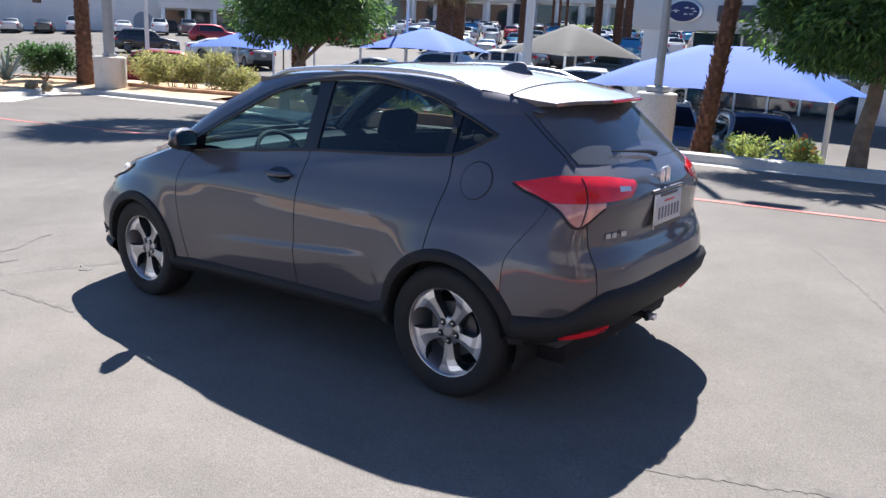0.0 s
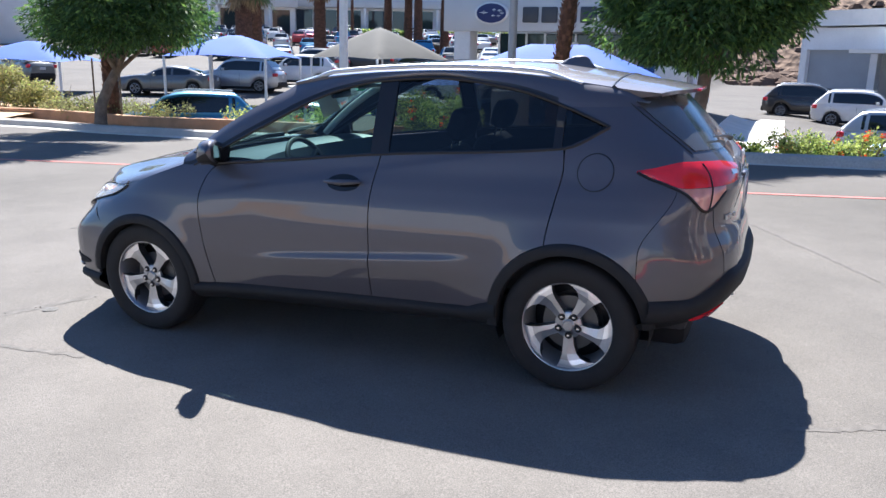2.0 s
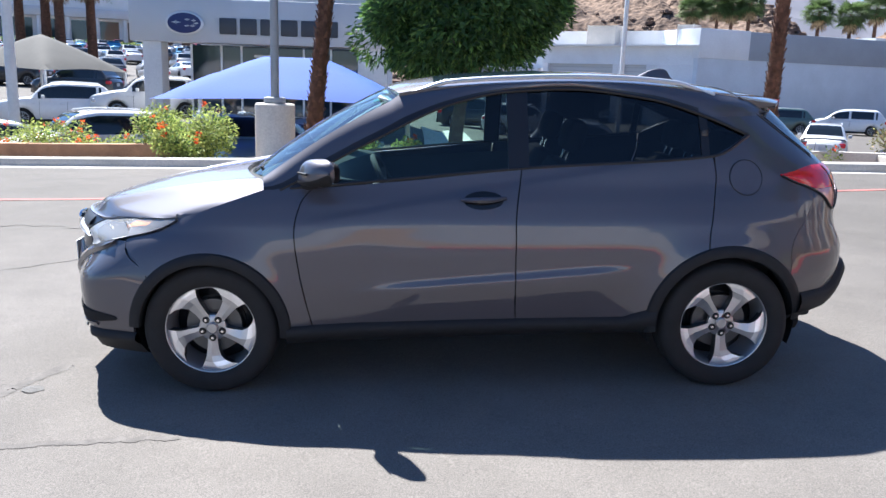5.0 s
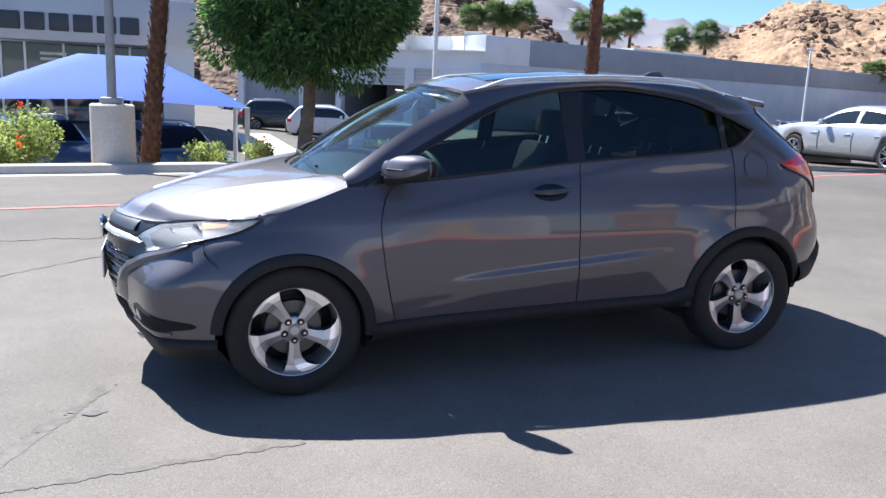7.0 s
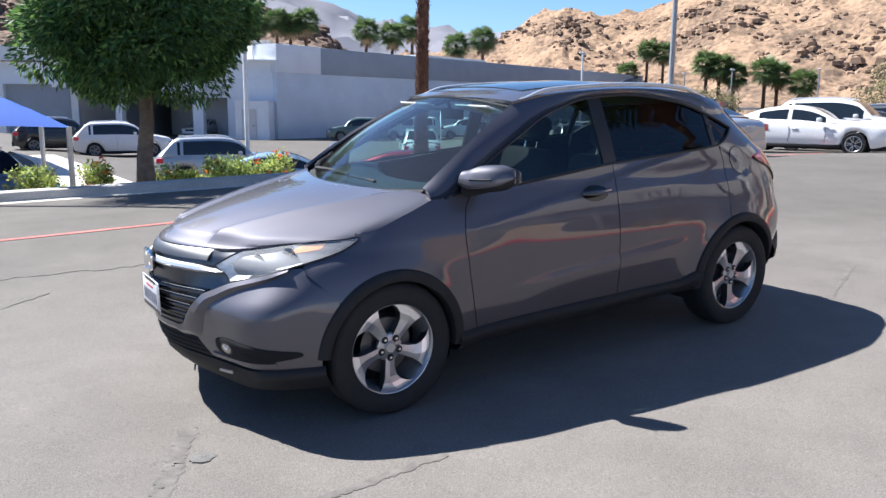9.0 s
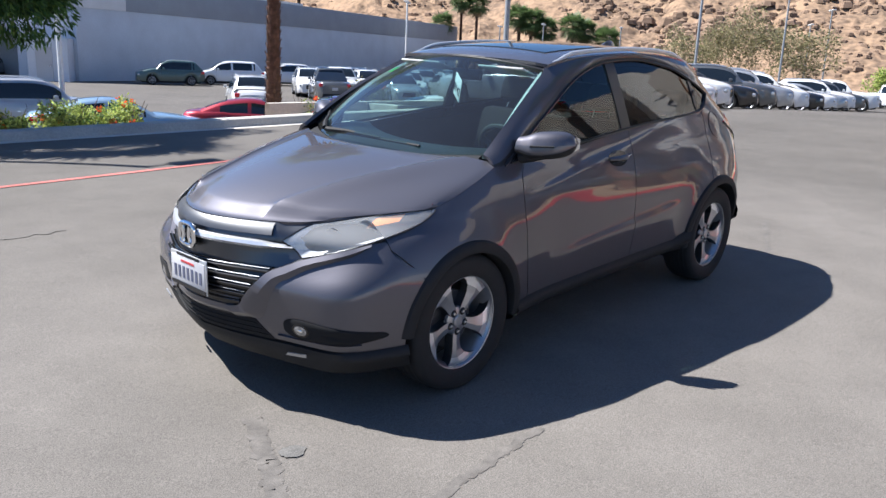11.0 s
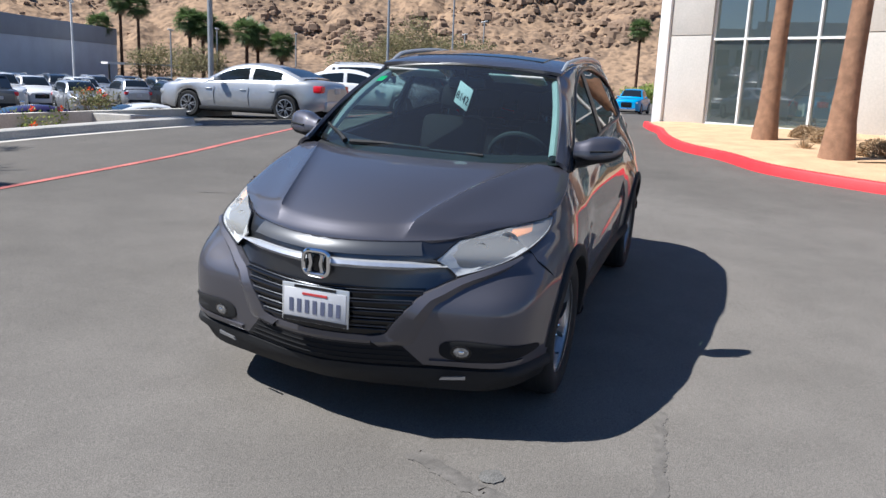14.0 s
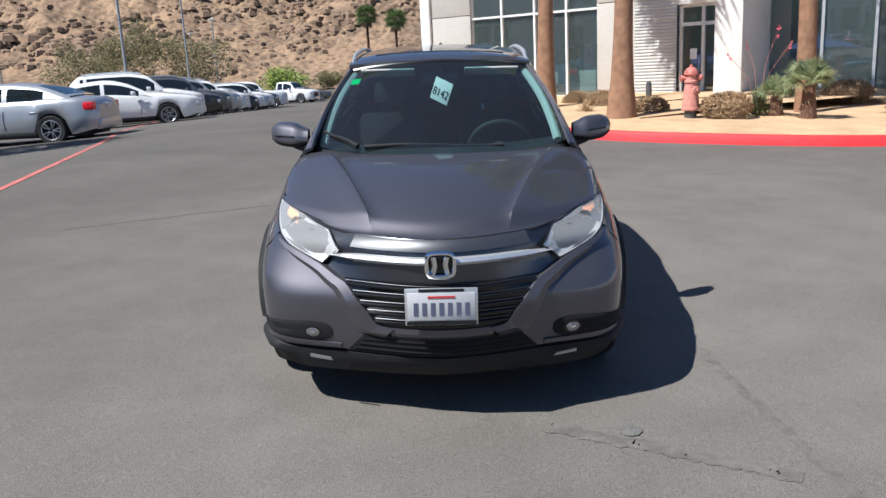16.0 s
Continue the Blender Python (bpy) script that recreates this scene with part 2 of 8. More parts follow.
RED_LENS = shader("red_lamp_lens", (0.55, 0.012, 0.02), 0.1, vary=0.12, scale=14, coat=0.6)
CLEAR_LENS = shader("clear_lamp_lens", (0.55, 0.56, 0.57), 0.15, metal=0.45, vary=0.25, scale=9, coat=0.8)
AMBER = shader("amber_lens", (0.85, 0.33, 0.1), 0.2, vary=0.1, coat=0.6)
PINK_LENS = shader("clear_red_lens", (0.5, 0.25, 0.22), 0.15, metal=0.2, vary=0.15, scale=20, coat=0.6)
INTERIOR = shader("black_interior", (0.03, 0.03, 0.033), 0.7, vary=0.1, scale=6)
INTERIOR_GREY = shader("grey_headliner", (0.2, 0.2, 0.195), 0.85, vary=0.06)
DASH_TOP = shader("dashboard_plastic", (0.024, 0.027, 0.029), 0.42, vary=0.06)
# near-black: shade inside the mesh, hollows and underbody is in the colour
SHADED_BLACK = shader("shaded_black", (0.006, 0.006, 0.007), 0.9, vary=0.05)
BLACK_TRIM = shader("satin_black_trim", (0.012, 0.012, 0.014), 0.3, vary=0.03)
CLEAR_GLASS = glass("clear_car_glass", (0.58, 0.72, 0.68))
PRIVACY_GLASS = glass("privacy_glass", (0.21, 0.23, 0.235))
PLATE_WHITE = shader("plate_white", (0.5, 0.5, 0.52), 0.4, vary=0.03)
PLATE_BLUE = shader("plate_blue", (0.1, 0.11, 0.17), 0.4, vary=0.02)
PLATE_RED = shader("plate_red", (0.5, 0.05, 0.05), 0.4, vary=0.02)
GREEN_STICKER = shader("green_sticker", (0.03, 0.6, 0.13), 0.5, vary=0.03)


def cover(name, haze, clear, ior=1.55, veil_tint=(0.8, 0.8, 0.78)):
    """A clear pane with a share of plain diffuse colour mixed in."""
    m = glass(name, clear, 0.0, ior)
    nt = m.node_tree
    d, mx = nt.nodes.new("ShaderNodeBsdfDiffuse"), nt.nodes.new("ShaderNodeMixShader")
    d.inputs["Color"].default_value = (*veil_tint, 1)
    old = nt.nodes["Material Output"].inputs["Surface"].links[0].from_socket
    mx.inputs[0].default_value = haze
    nt.links.new(old, mx.inputs[1]), nt.links.new(d.outputs[0], mx.inputs[2])
    nt.links.new(mx.outputs[0], nt.nodes["Material Output"].inputs["Surface"])
    return m


# the white share paints the lamp's bright glare into a clear cover
LENS_COVER = cover("veiled_lens_cover", 0.23, (0.9, 0.92, 0.93))
SCREEN_GLASS = cover("dusty_windscreen", 0.012, (0.56, 0.73, 0.73), 1.8)
# diffuse teal share imitates the pale reflection on the showroom panes
SHOW_GLASS = cover("teal_veiled_showroom_glass", 0.075, (0.4, 0.52, 0.53), 2.6, (0.5, 0.62, 0.62))
CORRUGATED = shader("corrugated_metal_paint", (0.6, 0.585, 0.56), 0.6, vary=0.05, scale=0.6)
BUCKET = shader("lamp_bucket", (0.62, 0.62, 0.63), 0.36, metal=0.6, vary=0.3, scale=26)


# ---------- mesh helpers ----------
def mesh_of(verts, faces, mats, angle=35, index=None):
    me = bpy.data.meshes.new("mesh")
    me.from_pydata([tuple(v) for v in verts], [], faces)
    for m in (mats if isinstance(mats, (list, tuple)) else [mats]):
        me.materials.append(m)
    if index is not None:
        me.polygons.foreach_set("material_index", index)
    me.polygons.foreach_set("use_smooth", [True] * len(me.polygons))
    me.set_sharp_from_angle(angle=radians(angle))
    me.update()
    return me


def part(name, data, parent, label="", m=None):
    ob = new(name, data)
    ob.parent = parent
    if m is not None:
        ob.matrix_basis = m
    if label:
        ob["label"] = label
    return ob


def thing(name, label, category, m=None, group="", kind="", data=None):
    ob = new(name, data)
    if m is not None:
        ob.matrix_basis = m
    return tagged(ob, label, category, group, kind)


class Shape:
    """Collects boxes, tubes, lathes and sheets into one mesh."""

    def __init__(self):
        self.v, self.f, self.mi, self.mat = [], [], [], 0

    def add(self, verts, faces):
        k = len(self.v)
        self.v += [tuple(p) for p in verts]
        self.f += [tuple(i + k for i in f) for f in faces]
        self.mi += [self.mat] * len(faces)
        return self

    def box(self, x0, y0, z0, x1, y1, z1, m=None, c=0.0):
        """A box with its edges cut back by c."""
        c = min(c, abs(x1 - x0) * 0.45, abs(y1 - y0) * 0.45, abs(z1 - z0) * 0.45)
        if c <= 0:
            v = [(x, y, z) for z in (z0, z1) for y in (y0, y1) for x in (x0, x1)]
            f = [(0, 2, 3, 1), (4, 5, 7, 6), (0, 1, 5, 4), (2, 6, 7, 3), (0, 4, 6, 2), (1, 3, 7, 5)]
        else:
            bm = bmesh.new()
            bmesh.ops.create_cube(bm, size=1)
            for q in bm.verts:
                q.co = Vector(((x0 + x1) / 2 + q.co.x * (x1 - x0), (y0 + y1) / 2 + q.co.y * (y1 - y0), (z0 + z1) / 2 + q.co.z * (z1 - z0)))
            bmesh.ops.bevel(bm, geom=list(bm.edges), offset=c, segments=2, profile=0.5, affect="EDGES")
            bm.verts.ensure_lookup_table()
            v, f = [q.co.copy() for q in bm.verts], [[q.index for q in p.verts] for p in bm.faces]
            bm.free()
        if m is not None:
            v = [m @ Vector(p) for p in v]
        return self.add(v, f)

    def lathe(self, profile, n=24, m=None, closed=False):
        """Turns (radius, height) pairs round z."""
        v = [(r * math.cos(a), r * math.sin(a), h) for r, h in profile for a in [2 * math.pi * i / n for i in range(n)]]
        f = [(j * n + i, j * n + (i + 1) % n, (j + 1) * n + (i + 1) % n, (j + 1) * n + i) for j in range(len(profile) - 1) for i in range(n)]
        if not closed:
            f += [tuple(range(n))[::-1], tuple((len(profile) - 1) * n + i for i in range(n))]
        if m is not None:
            v = [m @ Vector(p) for p in v]
        return self.add(v, f)

    def tube(self, pts, radii, n=8, caps=True):
        pts = [Vector(p) for p in pts]
        if not isinstance(radii, (list, tuple)):
            radii = [radii] * len(pts)
        v, side = [], None
        for i, p in enumerate(pts):
            d = (pts[min(i + 1, len(pts) - 1)] - pts[max(i - 1, 0)]).normalized()
            if side is None:
                side = d.orthogonal().normalized()
            side = (side - d * side.dot(d)).normalized()
            up = d.cross(side)
            v += [p + (side * math.cos(a) + up * math.sin(a)) * radii[i] for a in [2 * math.pi * k / n for k in range(n)]]
        f = [(j * n + i, j * n + (i + 1) % n, (j + 1) * n + (i + 1) % n, (j + 1) * n + i) for j in range(len(pts) - 1) for i in range(n)]
        if caps:
            f += [tuple(range(n))[::-1], tuple((len(pts) - 1) * n + i for i in range(n))]
        return self.add(v, f)

    def sheet(self, rows, thick=0.0, toward=None):
        """A grid of points. With thick, its border is folded back by that much, away from the outside (the side away from toward)."""
        nu, nv = len(rows), len(rows[0])
        P = np.array([[tuple(p) for p in r] for r in rows])
        f = [(i * nv + j, (i + 1) * nv + j, (i + 1) * nv + j + 1, i * nv + j + 1) for i in range(nu - 1) for j in range(nv - 1)]
        v = [tuple(p) for p in P.reshape(-1, 3)]
        if thick or toward is not None:
            N = np.cross(np.gradient(P, axis=0), np.gradient(P, axis=1))
            N /= np.linalg.norm(N, axis=2, keepdims=True) + 1e-12
            c = np.array(toward if toward is not None else P.mean(axis=(0, 1)) * 0)
            if ((P - c) * N).sum(axis=2).mean() < 0:
                N = -N
                f = [q[::-1] for q in f]
        if thick:
            ring = [(i, 0) for i in range(nu)] + [(nu - 1, j) for j in range(1, nv)] + [(i, nv - 1) for i in range(nu - 2, -1, -1)] + [(0, j) for j in range(nv - 2, 0, -1)]
            k = len(v)
            v += [tuple(P[i, j] - N[i, j] * thick) for i, j in ring]
            n = len(ring)
            f += [(ring[a][0] * nv + ring[a][1], ring[(a + 1) % n][0] * nv + ring[(a + 1) % n][1], k + (a + 1) % n, k + a) for a in range(n)]
        return self.add(v, f)

    def mesh(self, mats, angle=35):
        return mesh_of(self.v, self.f, mats, angle, self.mi)


def lettering(text, size, depth, material, m, parent, name="lettering", width=None, shear=0.0):
    """Letters of the built-in font as a solid mesh."""
    cu = bpy.data.curves.new("text", "FONT")
    cu.body, cu.size, cu.extrude, cu.align_x, cu.align_y, cu.shear = text, size, depth, "CENTER", "CENTER", shear
    tmp = bpy.data.objects.new("text", cu)
    scene.collection.objects.link(tmp)
    bpy.context.view_layer.update()
    me = bpy.data.meshes.new_from_object(tmp.evaluated_get(bpy.context.evaluated_depsgraph_get()))
    bpy.data.objects.remove(tmp)
    me.materials.clear()
    me.materials.append(material)
    if width:
        xs = [q.co.x for q in me.vertices]
        me.transform(Matrix.Diagonal((width / (max(xs) - min(xs)), 1, 1, 1)))
    return part(name, me, parent, m=m)


# ---------- the lie of the land ----------
ALONG = curve([-60, -16, -12, -8, -5, -3, -1, 1, 3, 5, 6, 9, 14, 22, 40, 60, 90], [-0.5, -0.43, -0.35, -0.24, -0.15, -0.09, -0.03, 0.03, 0.09, 0.15, 0.18, 0.235, 0.26, 0.2, -0.3, -0.75, -1.1])
ACROSS = curve([-60, -12, -8, -6, -4, -2, 0, 2, 3, 4, 5.5, 12, 80], [-0.3, -0.25, -0.19, -0.15, -0.1, -0.05, 0.0, 0.05, 0.075, 0.098, 0.105, -0.12, -0.12])


def upper(x, y):
    """Height of the lot on which the car stands."""
    return ALONG(x) + ACROSS(y)


def lower(x, y):
    """Height of the neighbour's lot behind the planted strip, rising towards the town beyond it."""
    dip = step01((3 - x) / 4) * (1 - step01((y - 17) / 9))
    pad = step01((y - 22) / 4) * step01((x + 15) / 3) * step01((2 - x) / 3) * step01((36 - y) / 4)
    near = -0.9 - 0.3 * dip + 0.65 * pad - 0.25 * step01((x - 2) / 4) * (1 + step01((36 - y) / 12))
    town = -1.45 + 0.05 * min(max(y - 13, 0), 150) + 0.017 * min(max(-x - 12, 0), 110)
    share = max(step01((-9 - x) / 8), step01((y - 48) / 20) * step01((-4 - x) / 6))
    return near * (1 - share) + town * share


def kerb_y(x):
    """The foot of the long kerb between the two lots."""
    return 10.25 - 0.12 * x


def land(x, y):
    edge = kerb_y(x)
    if x > 9.5:
        edge = edge + min((x - 9.5) * 2.2, 4.5 + (x - 9.5) * 0.25)
    if x < -22:
        edge = edge + 1.5
    t = step01((y - edge - 0.45) / 2.6)
    return upper(x, y) * (1 - t) + lower(x, y) * t


# ---------- daylight ----------
SUN_DIR = Vector((-0.45, 0.772, 1.165)).normalized()
world = bpy.data.worlds.new("world")
scene.world = world
world.use_nodes = True
sky = world.node_tree.nodes.new("ShaderNodeTexSky")
sky.sky_type, sky.sun_disc = "NISHITA", False
sky.sun_elevation = math.asin(SUN_DIR.z)
sky.sun_rotation = math.atan2(SUN_DIR.x, SUN_DIR.y)
sky.dust_density, sky.ozone_density = 0.15, 4.0
back = world.node_tree.nodes["Background"]
back.inputs["Strength"].default_value = 0.048
world.node_tree.links.new(sky.outputs[0], back.inputs["Color"])
sun = new("sun", bpy.data.lights.new("sun", "SUN"))
sun.data.energy, sun.data.angle, sun.data.color = 5.0, radians(0.5), (1.0, 0.87, 0.68)
sun.matrix_basis = look((0, 0, 50), Vector((0, 0, 50)) - SUN_DIR)


# ---------- the car ----------
# Its own axes: nose towards -x, left side towards -y, wheels on z = 0.
UP = Vector((-0.030, -0.025, 1)).normalized()
AHEAD = Vector((1, 0, 0.030)).normalized()
CAR_POSE = Matrix((AHEAD, UP.cross(AHEAD), UP)).transposed().to_4x4()
HALF = curve([0.12, 0.2, 0.3, 0.4, 0.5, 0.58, 0.7, 0.85, 0.95, 1.05, 1.12, 1.18, 1.3, 1.4, 1.5, 1.57],
             [0.78, 0.812, 0.838, 0.852, 0.86, 0.865, 0.865, 0.845, 0.807, 0.756, 0.73, 0.707, 0.658, 0.613, 0.567, 0.5])
NOSE = curve([0.12, 0.2, 0.28, 0.4, 0.62, 0.72, 0.8, 0.84, 0.87, 0.92, 0.98], [-2.0, -2.09, -2.15, -2.185, -2.205, -2.2, -2.175, -2.145, -2.08, -1.97, -1.86])
TAIL = curve([0.2, 0.32, 0.42, 0.52, 0.62, 0.7, 0.85, 1.0, 1.08, 1.16, 1.3, 1.42, 1.5], [1.8, 1.9, 1.99, 2.045, 2.072, 2.066, 2.018, 2.04, 2.015, 1.945, 1.82, 1.7, 1.6])
FC, RC = -1.05, 0.95
FN = curve([0.2, 0.35, 0.6, 0.7, 0.78, 0.84, 0.89, 0.95], [4.9, 5.0, 4.5, 3.6, 2.9, 2.45, 2.4, 2.4])
PINCH = curve([0.2, 0.3, 0.55, 0.66, 0.72, 0.78, 0.9, 0.98], [0.08, 0.12, 0.12, 0.165, 0.175, 0.13, 0.12, 0.1])
RN = curve([0.3, 0.6, 0.9, 1.1, 1.3, 1.45], [4.4, 4.3, 4.2, 4.0, 3.1, 2.7])
HUB_F, HUB_R = (-1.31, 0.334), (1.305, 0.345)
ARCH_F, ARCH_R = 0.348, 0.36
TOP = curve([-2.25, -2.1, -1.95, -1.75, -1.47, -1.2, -0.95, -0.75, 0.25, 1.24], [0.84, 0.835, 0.84, 0.862, 0.89, 0.975, 1.05, 1.075, 1.13, 1.19])
DLO_TOP = curve([-0.95, -0.5, -0.07, 0.2, 0.51, 0.93, 1.23, 1.44], [1.03, 1.262, 1.45, 1.505, 1.518, 1.47, 1.378, 1.29])
DLO_LOW = curve([-0.95, -0.58, 0.25, 1.24, 1.44], [1.035, 1.062, 1.13, 1.19, 1.288])
ROOF = curve([-0.5, -0.35, -0.1, 0.2, 0.5, 0.8, 1.06, 1.32, 1.5, 1.68, 1.78], [1.495, 1.54, 1.573, 1.592, 1.6, 1.593, 1.572, 1.533, 1.502, 1.468, 1.442])
SILL = curve([-0.95, -0.8, 0.25, 0.9], [0.345, 0.352, 0.374, 0.378])


def roof_half(x):
    return min(0.55, 0.55 - 0.22 * max(x - 1.2, 0))


def relief(x, z):
    """Creases in the flank, and the swelling round the wheel arches."""
    k = 0.0
    if -1.0 < x < 1.0:
        fade = step01((x + 0.72) / 0.45) * step01((0.92 - x) / 0.35)
        low = 0.515 + 0.074 * (x + 0.63)
        d = z - low
        k += 0.014 * fade * (math.exp(-(d / 0.028) ** 2) if d > 0 else math.exp(-(d / 0.16) ** 2))
    fade = step01((x + 0.95) / 0.45) * step01((1.45 - x) / 0.45)
    line = 0.87 + 0.165 * (x + 0.8)
    d = z - line
    k += 0.007 * fade * math.exp(-(d / (0.022 if d > 0 else 0.12)) ** 2)
    k -= 0.02 * step01((x + 0.92) / 0.4) * step01((1.15 - x) / 0.4) * step01((1.14 - z) / 0.42)
    for hx, hz, r in ((*HUB_F, ARCH_F), (*HUB_R, ARCH_R)):
        q = math.hypot(x - hx, z - hz) - r
        k += 0.024 * math.exp(-(max(q, 0) / 0.1) ** 2)
    return k


def nose_x(r, z):
    """How far forward the nose reaches at a share r of its half width: a blunt ellipse, pinched between middle and corner."""
    n = FN(z)
    return FC - (FC - NOSE(z)) * max(1 - r**n, 0.0) ** (1 / n) + PINCH(z) * 6.75 * r * r * (1 - r)


def nose_share(x, z):
    """The share of the half width at which the nose is at x."""
    a, b = 0.0, 1.0
    for _ in range(26):
        m = 0.5 * (a + b)
        a, b = (m, b) if nose_x(m, z) < x else (a, m)
    return 0.5 * (a + b)


def flank(x, z):
    """Half the body's width at a place along it and a height."""
    b = HALF(z)
    if x < FC:
        b *= nose_share(x, z)
    elif x > RC:
        t = min((x - RC) / (TAIL(z) - RC), 1.0)
        b *= (1 - t**RN(z)) ** (1 / RN(z))
    return b + relief(x, z) * (1 if b > 0.6 else b / 0.6)


def front_at(a, z):
    """A place on the nose: a from 0 (middle) to 90 (flank), signed for the side."""
    s, q = (1 if a >= 0 else -1), radians(abs(a))
    r = max(math.sin(q), 0) ** (2 / FN(z))
    x, y = nose_x(r, z), HALF(z) * r
    return (x, s * (y + relief(x, z) * min(y / 0.6, 1)), z)


def rear_at(a, z):
    s, q = (1 if a >= 0 else -1), radians(abs(a))
    x = RC + (TAIL(z) - RC) * max(math.cos(q), 0) ** (2 / RN(z))
    y = HALF(z) * max(math.sin(q), 0) ** (2 / RN(z))
    return (x, s * (y + relief(x, z) * min(y / 0.6, 1)), z)


def front_y(y, z):
    return math.degrees(math.asin(min(abs(y) / HALF(z), 1) ** (FN(z) / 2))) * (1 if y >= 0 else -1)


def front_x(x, z):
    return math.degrees(math.asin(min(nose_share(x, z), 1) ** (FN(z) / 2)))


def rear_y(y, z):
    return math.degrees(math.asin(min(abs(y) / HALF(z), 1) ** (RN(z) / 2))) * (1 if y >= 0 else -1)


def rear_x(x, z):
    return math.degrees(math.acos(min(max((x - RC) / (TAIL(z) - RC), 0), 1) ** (RN(z) / 2)))


def spread(a, b, n):
    """Steps from a to b, closer together at both ends."""
    return [a + (b - a) * (0.5 - 0.5 * math.cos(math.pi * i / n)) for i in range(n + 1)]


def even(a, b, n):
    return [a + (b - a) * i / n for i in range(n + 1)]


def lift(p, k):
    """Moves a place on the body outwards, away from the car's spine."""
    x, y, z = p
    if x < FC:
        d = Vector(((x - FC) * 0.8, y, 0)).normalized()
    elif x > RC:
        d = Vector(((x - RC) * 0.9, y * 0.9, 0)).normalized()
    else:
        d = Vector((0, 1 if y > 0 else -1, 0))
    return Vector(p) + d * k


def quad_on(where, corners, nu, nv, out=0.0):
    """A four-sided patch on the nose or the tail: corners as (angle, height), in order round it."""
    (a0, z0), (a1, z1), (a2, z2), (a3, z3) = corners
    rows = []
    for u in even(0, 1, nu):
        rows.append([])
        for v in even(0, 1, nv):
            a = (a0 * (1 - v) + a1 * v) * (1 - u) + (a3 * (1 - v) + a2 * v) * u
            z = (z0 * (1 - v) + z1 * v) * (1 - u) + (z3 * (1 - v) + z2 * v) * u
            rows[-1].append(lift(where(a, z), out))
    return rows


MID = (0, 0, 0.75)
car = thing("compact_suv", "dark grey metallic compact crossover with alloy wheels, parked on the asphalt", "car", CAR_POSE)


def panel(name, rows, material=None, label="", thick=0.018, angle=40):
    return part(name, Shape().sheet(rows, thick, MID).mesh(material or PAINT, angle), car, label)


def arch_z(x, hub, r):
    q = r * r - (x - hub[0]) ** 2
    return hub[1] + math.sqrt(q) if q > 0 else 0.0


def side_rows(xa, xb, low, high, nx, nz, s, cluster=False):
    """A flank panel between two seams xa(z), xb(z) and two heights low(x), high(x)."""
    rows = []
    for u in (spread(0, 1, nx) if cluster else even(0, 1, nx)):
        xm = xa(0.8) * (1 - u) + xb(0.8) * u
        z0, z1 = low(xm), high(xm)
        row = []
        for v in even(0, 1, nz):
            z = z0 + (z1 - z0) * v
            x = xa(z) * (1 - u) + xb(z) * u
            row.append((x, s * flank(x, z), z))
        rows.append(row)
    return rows


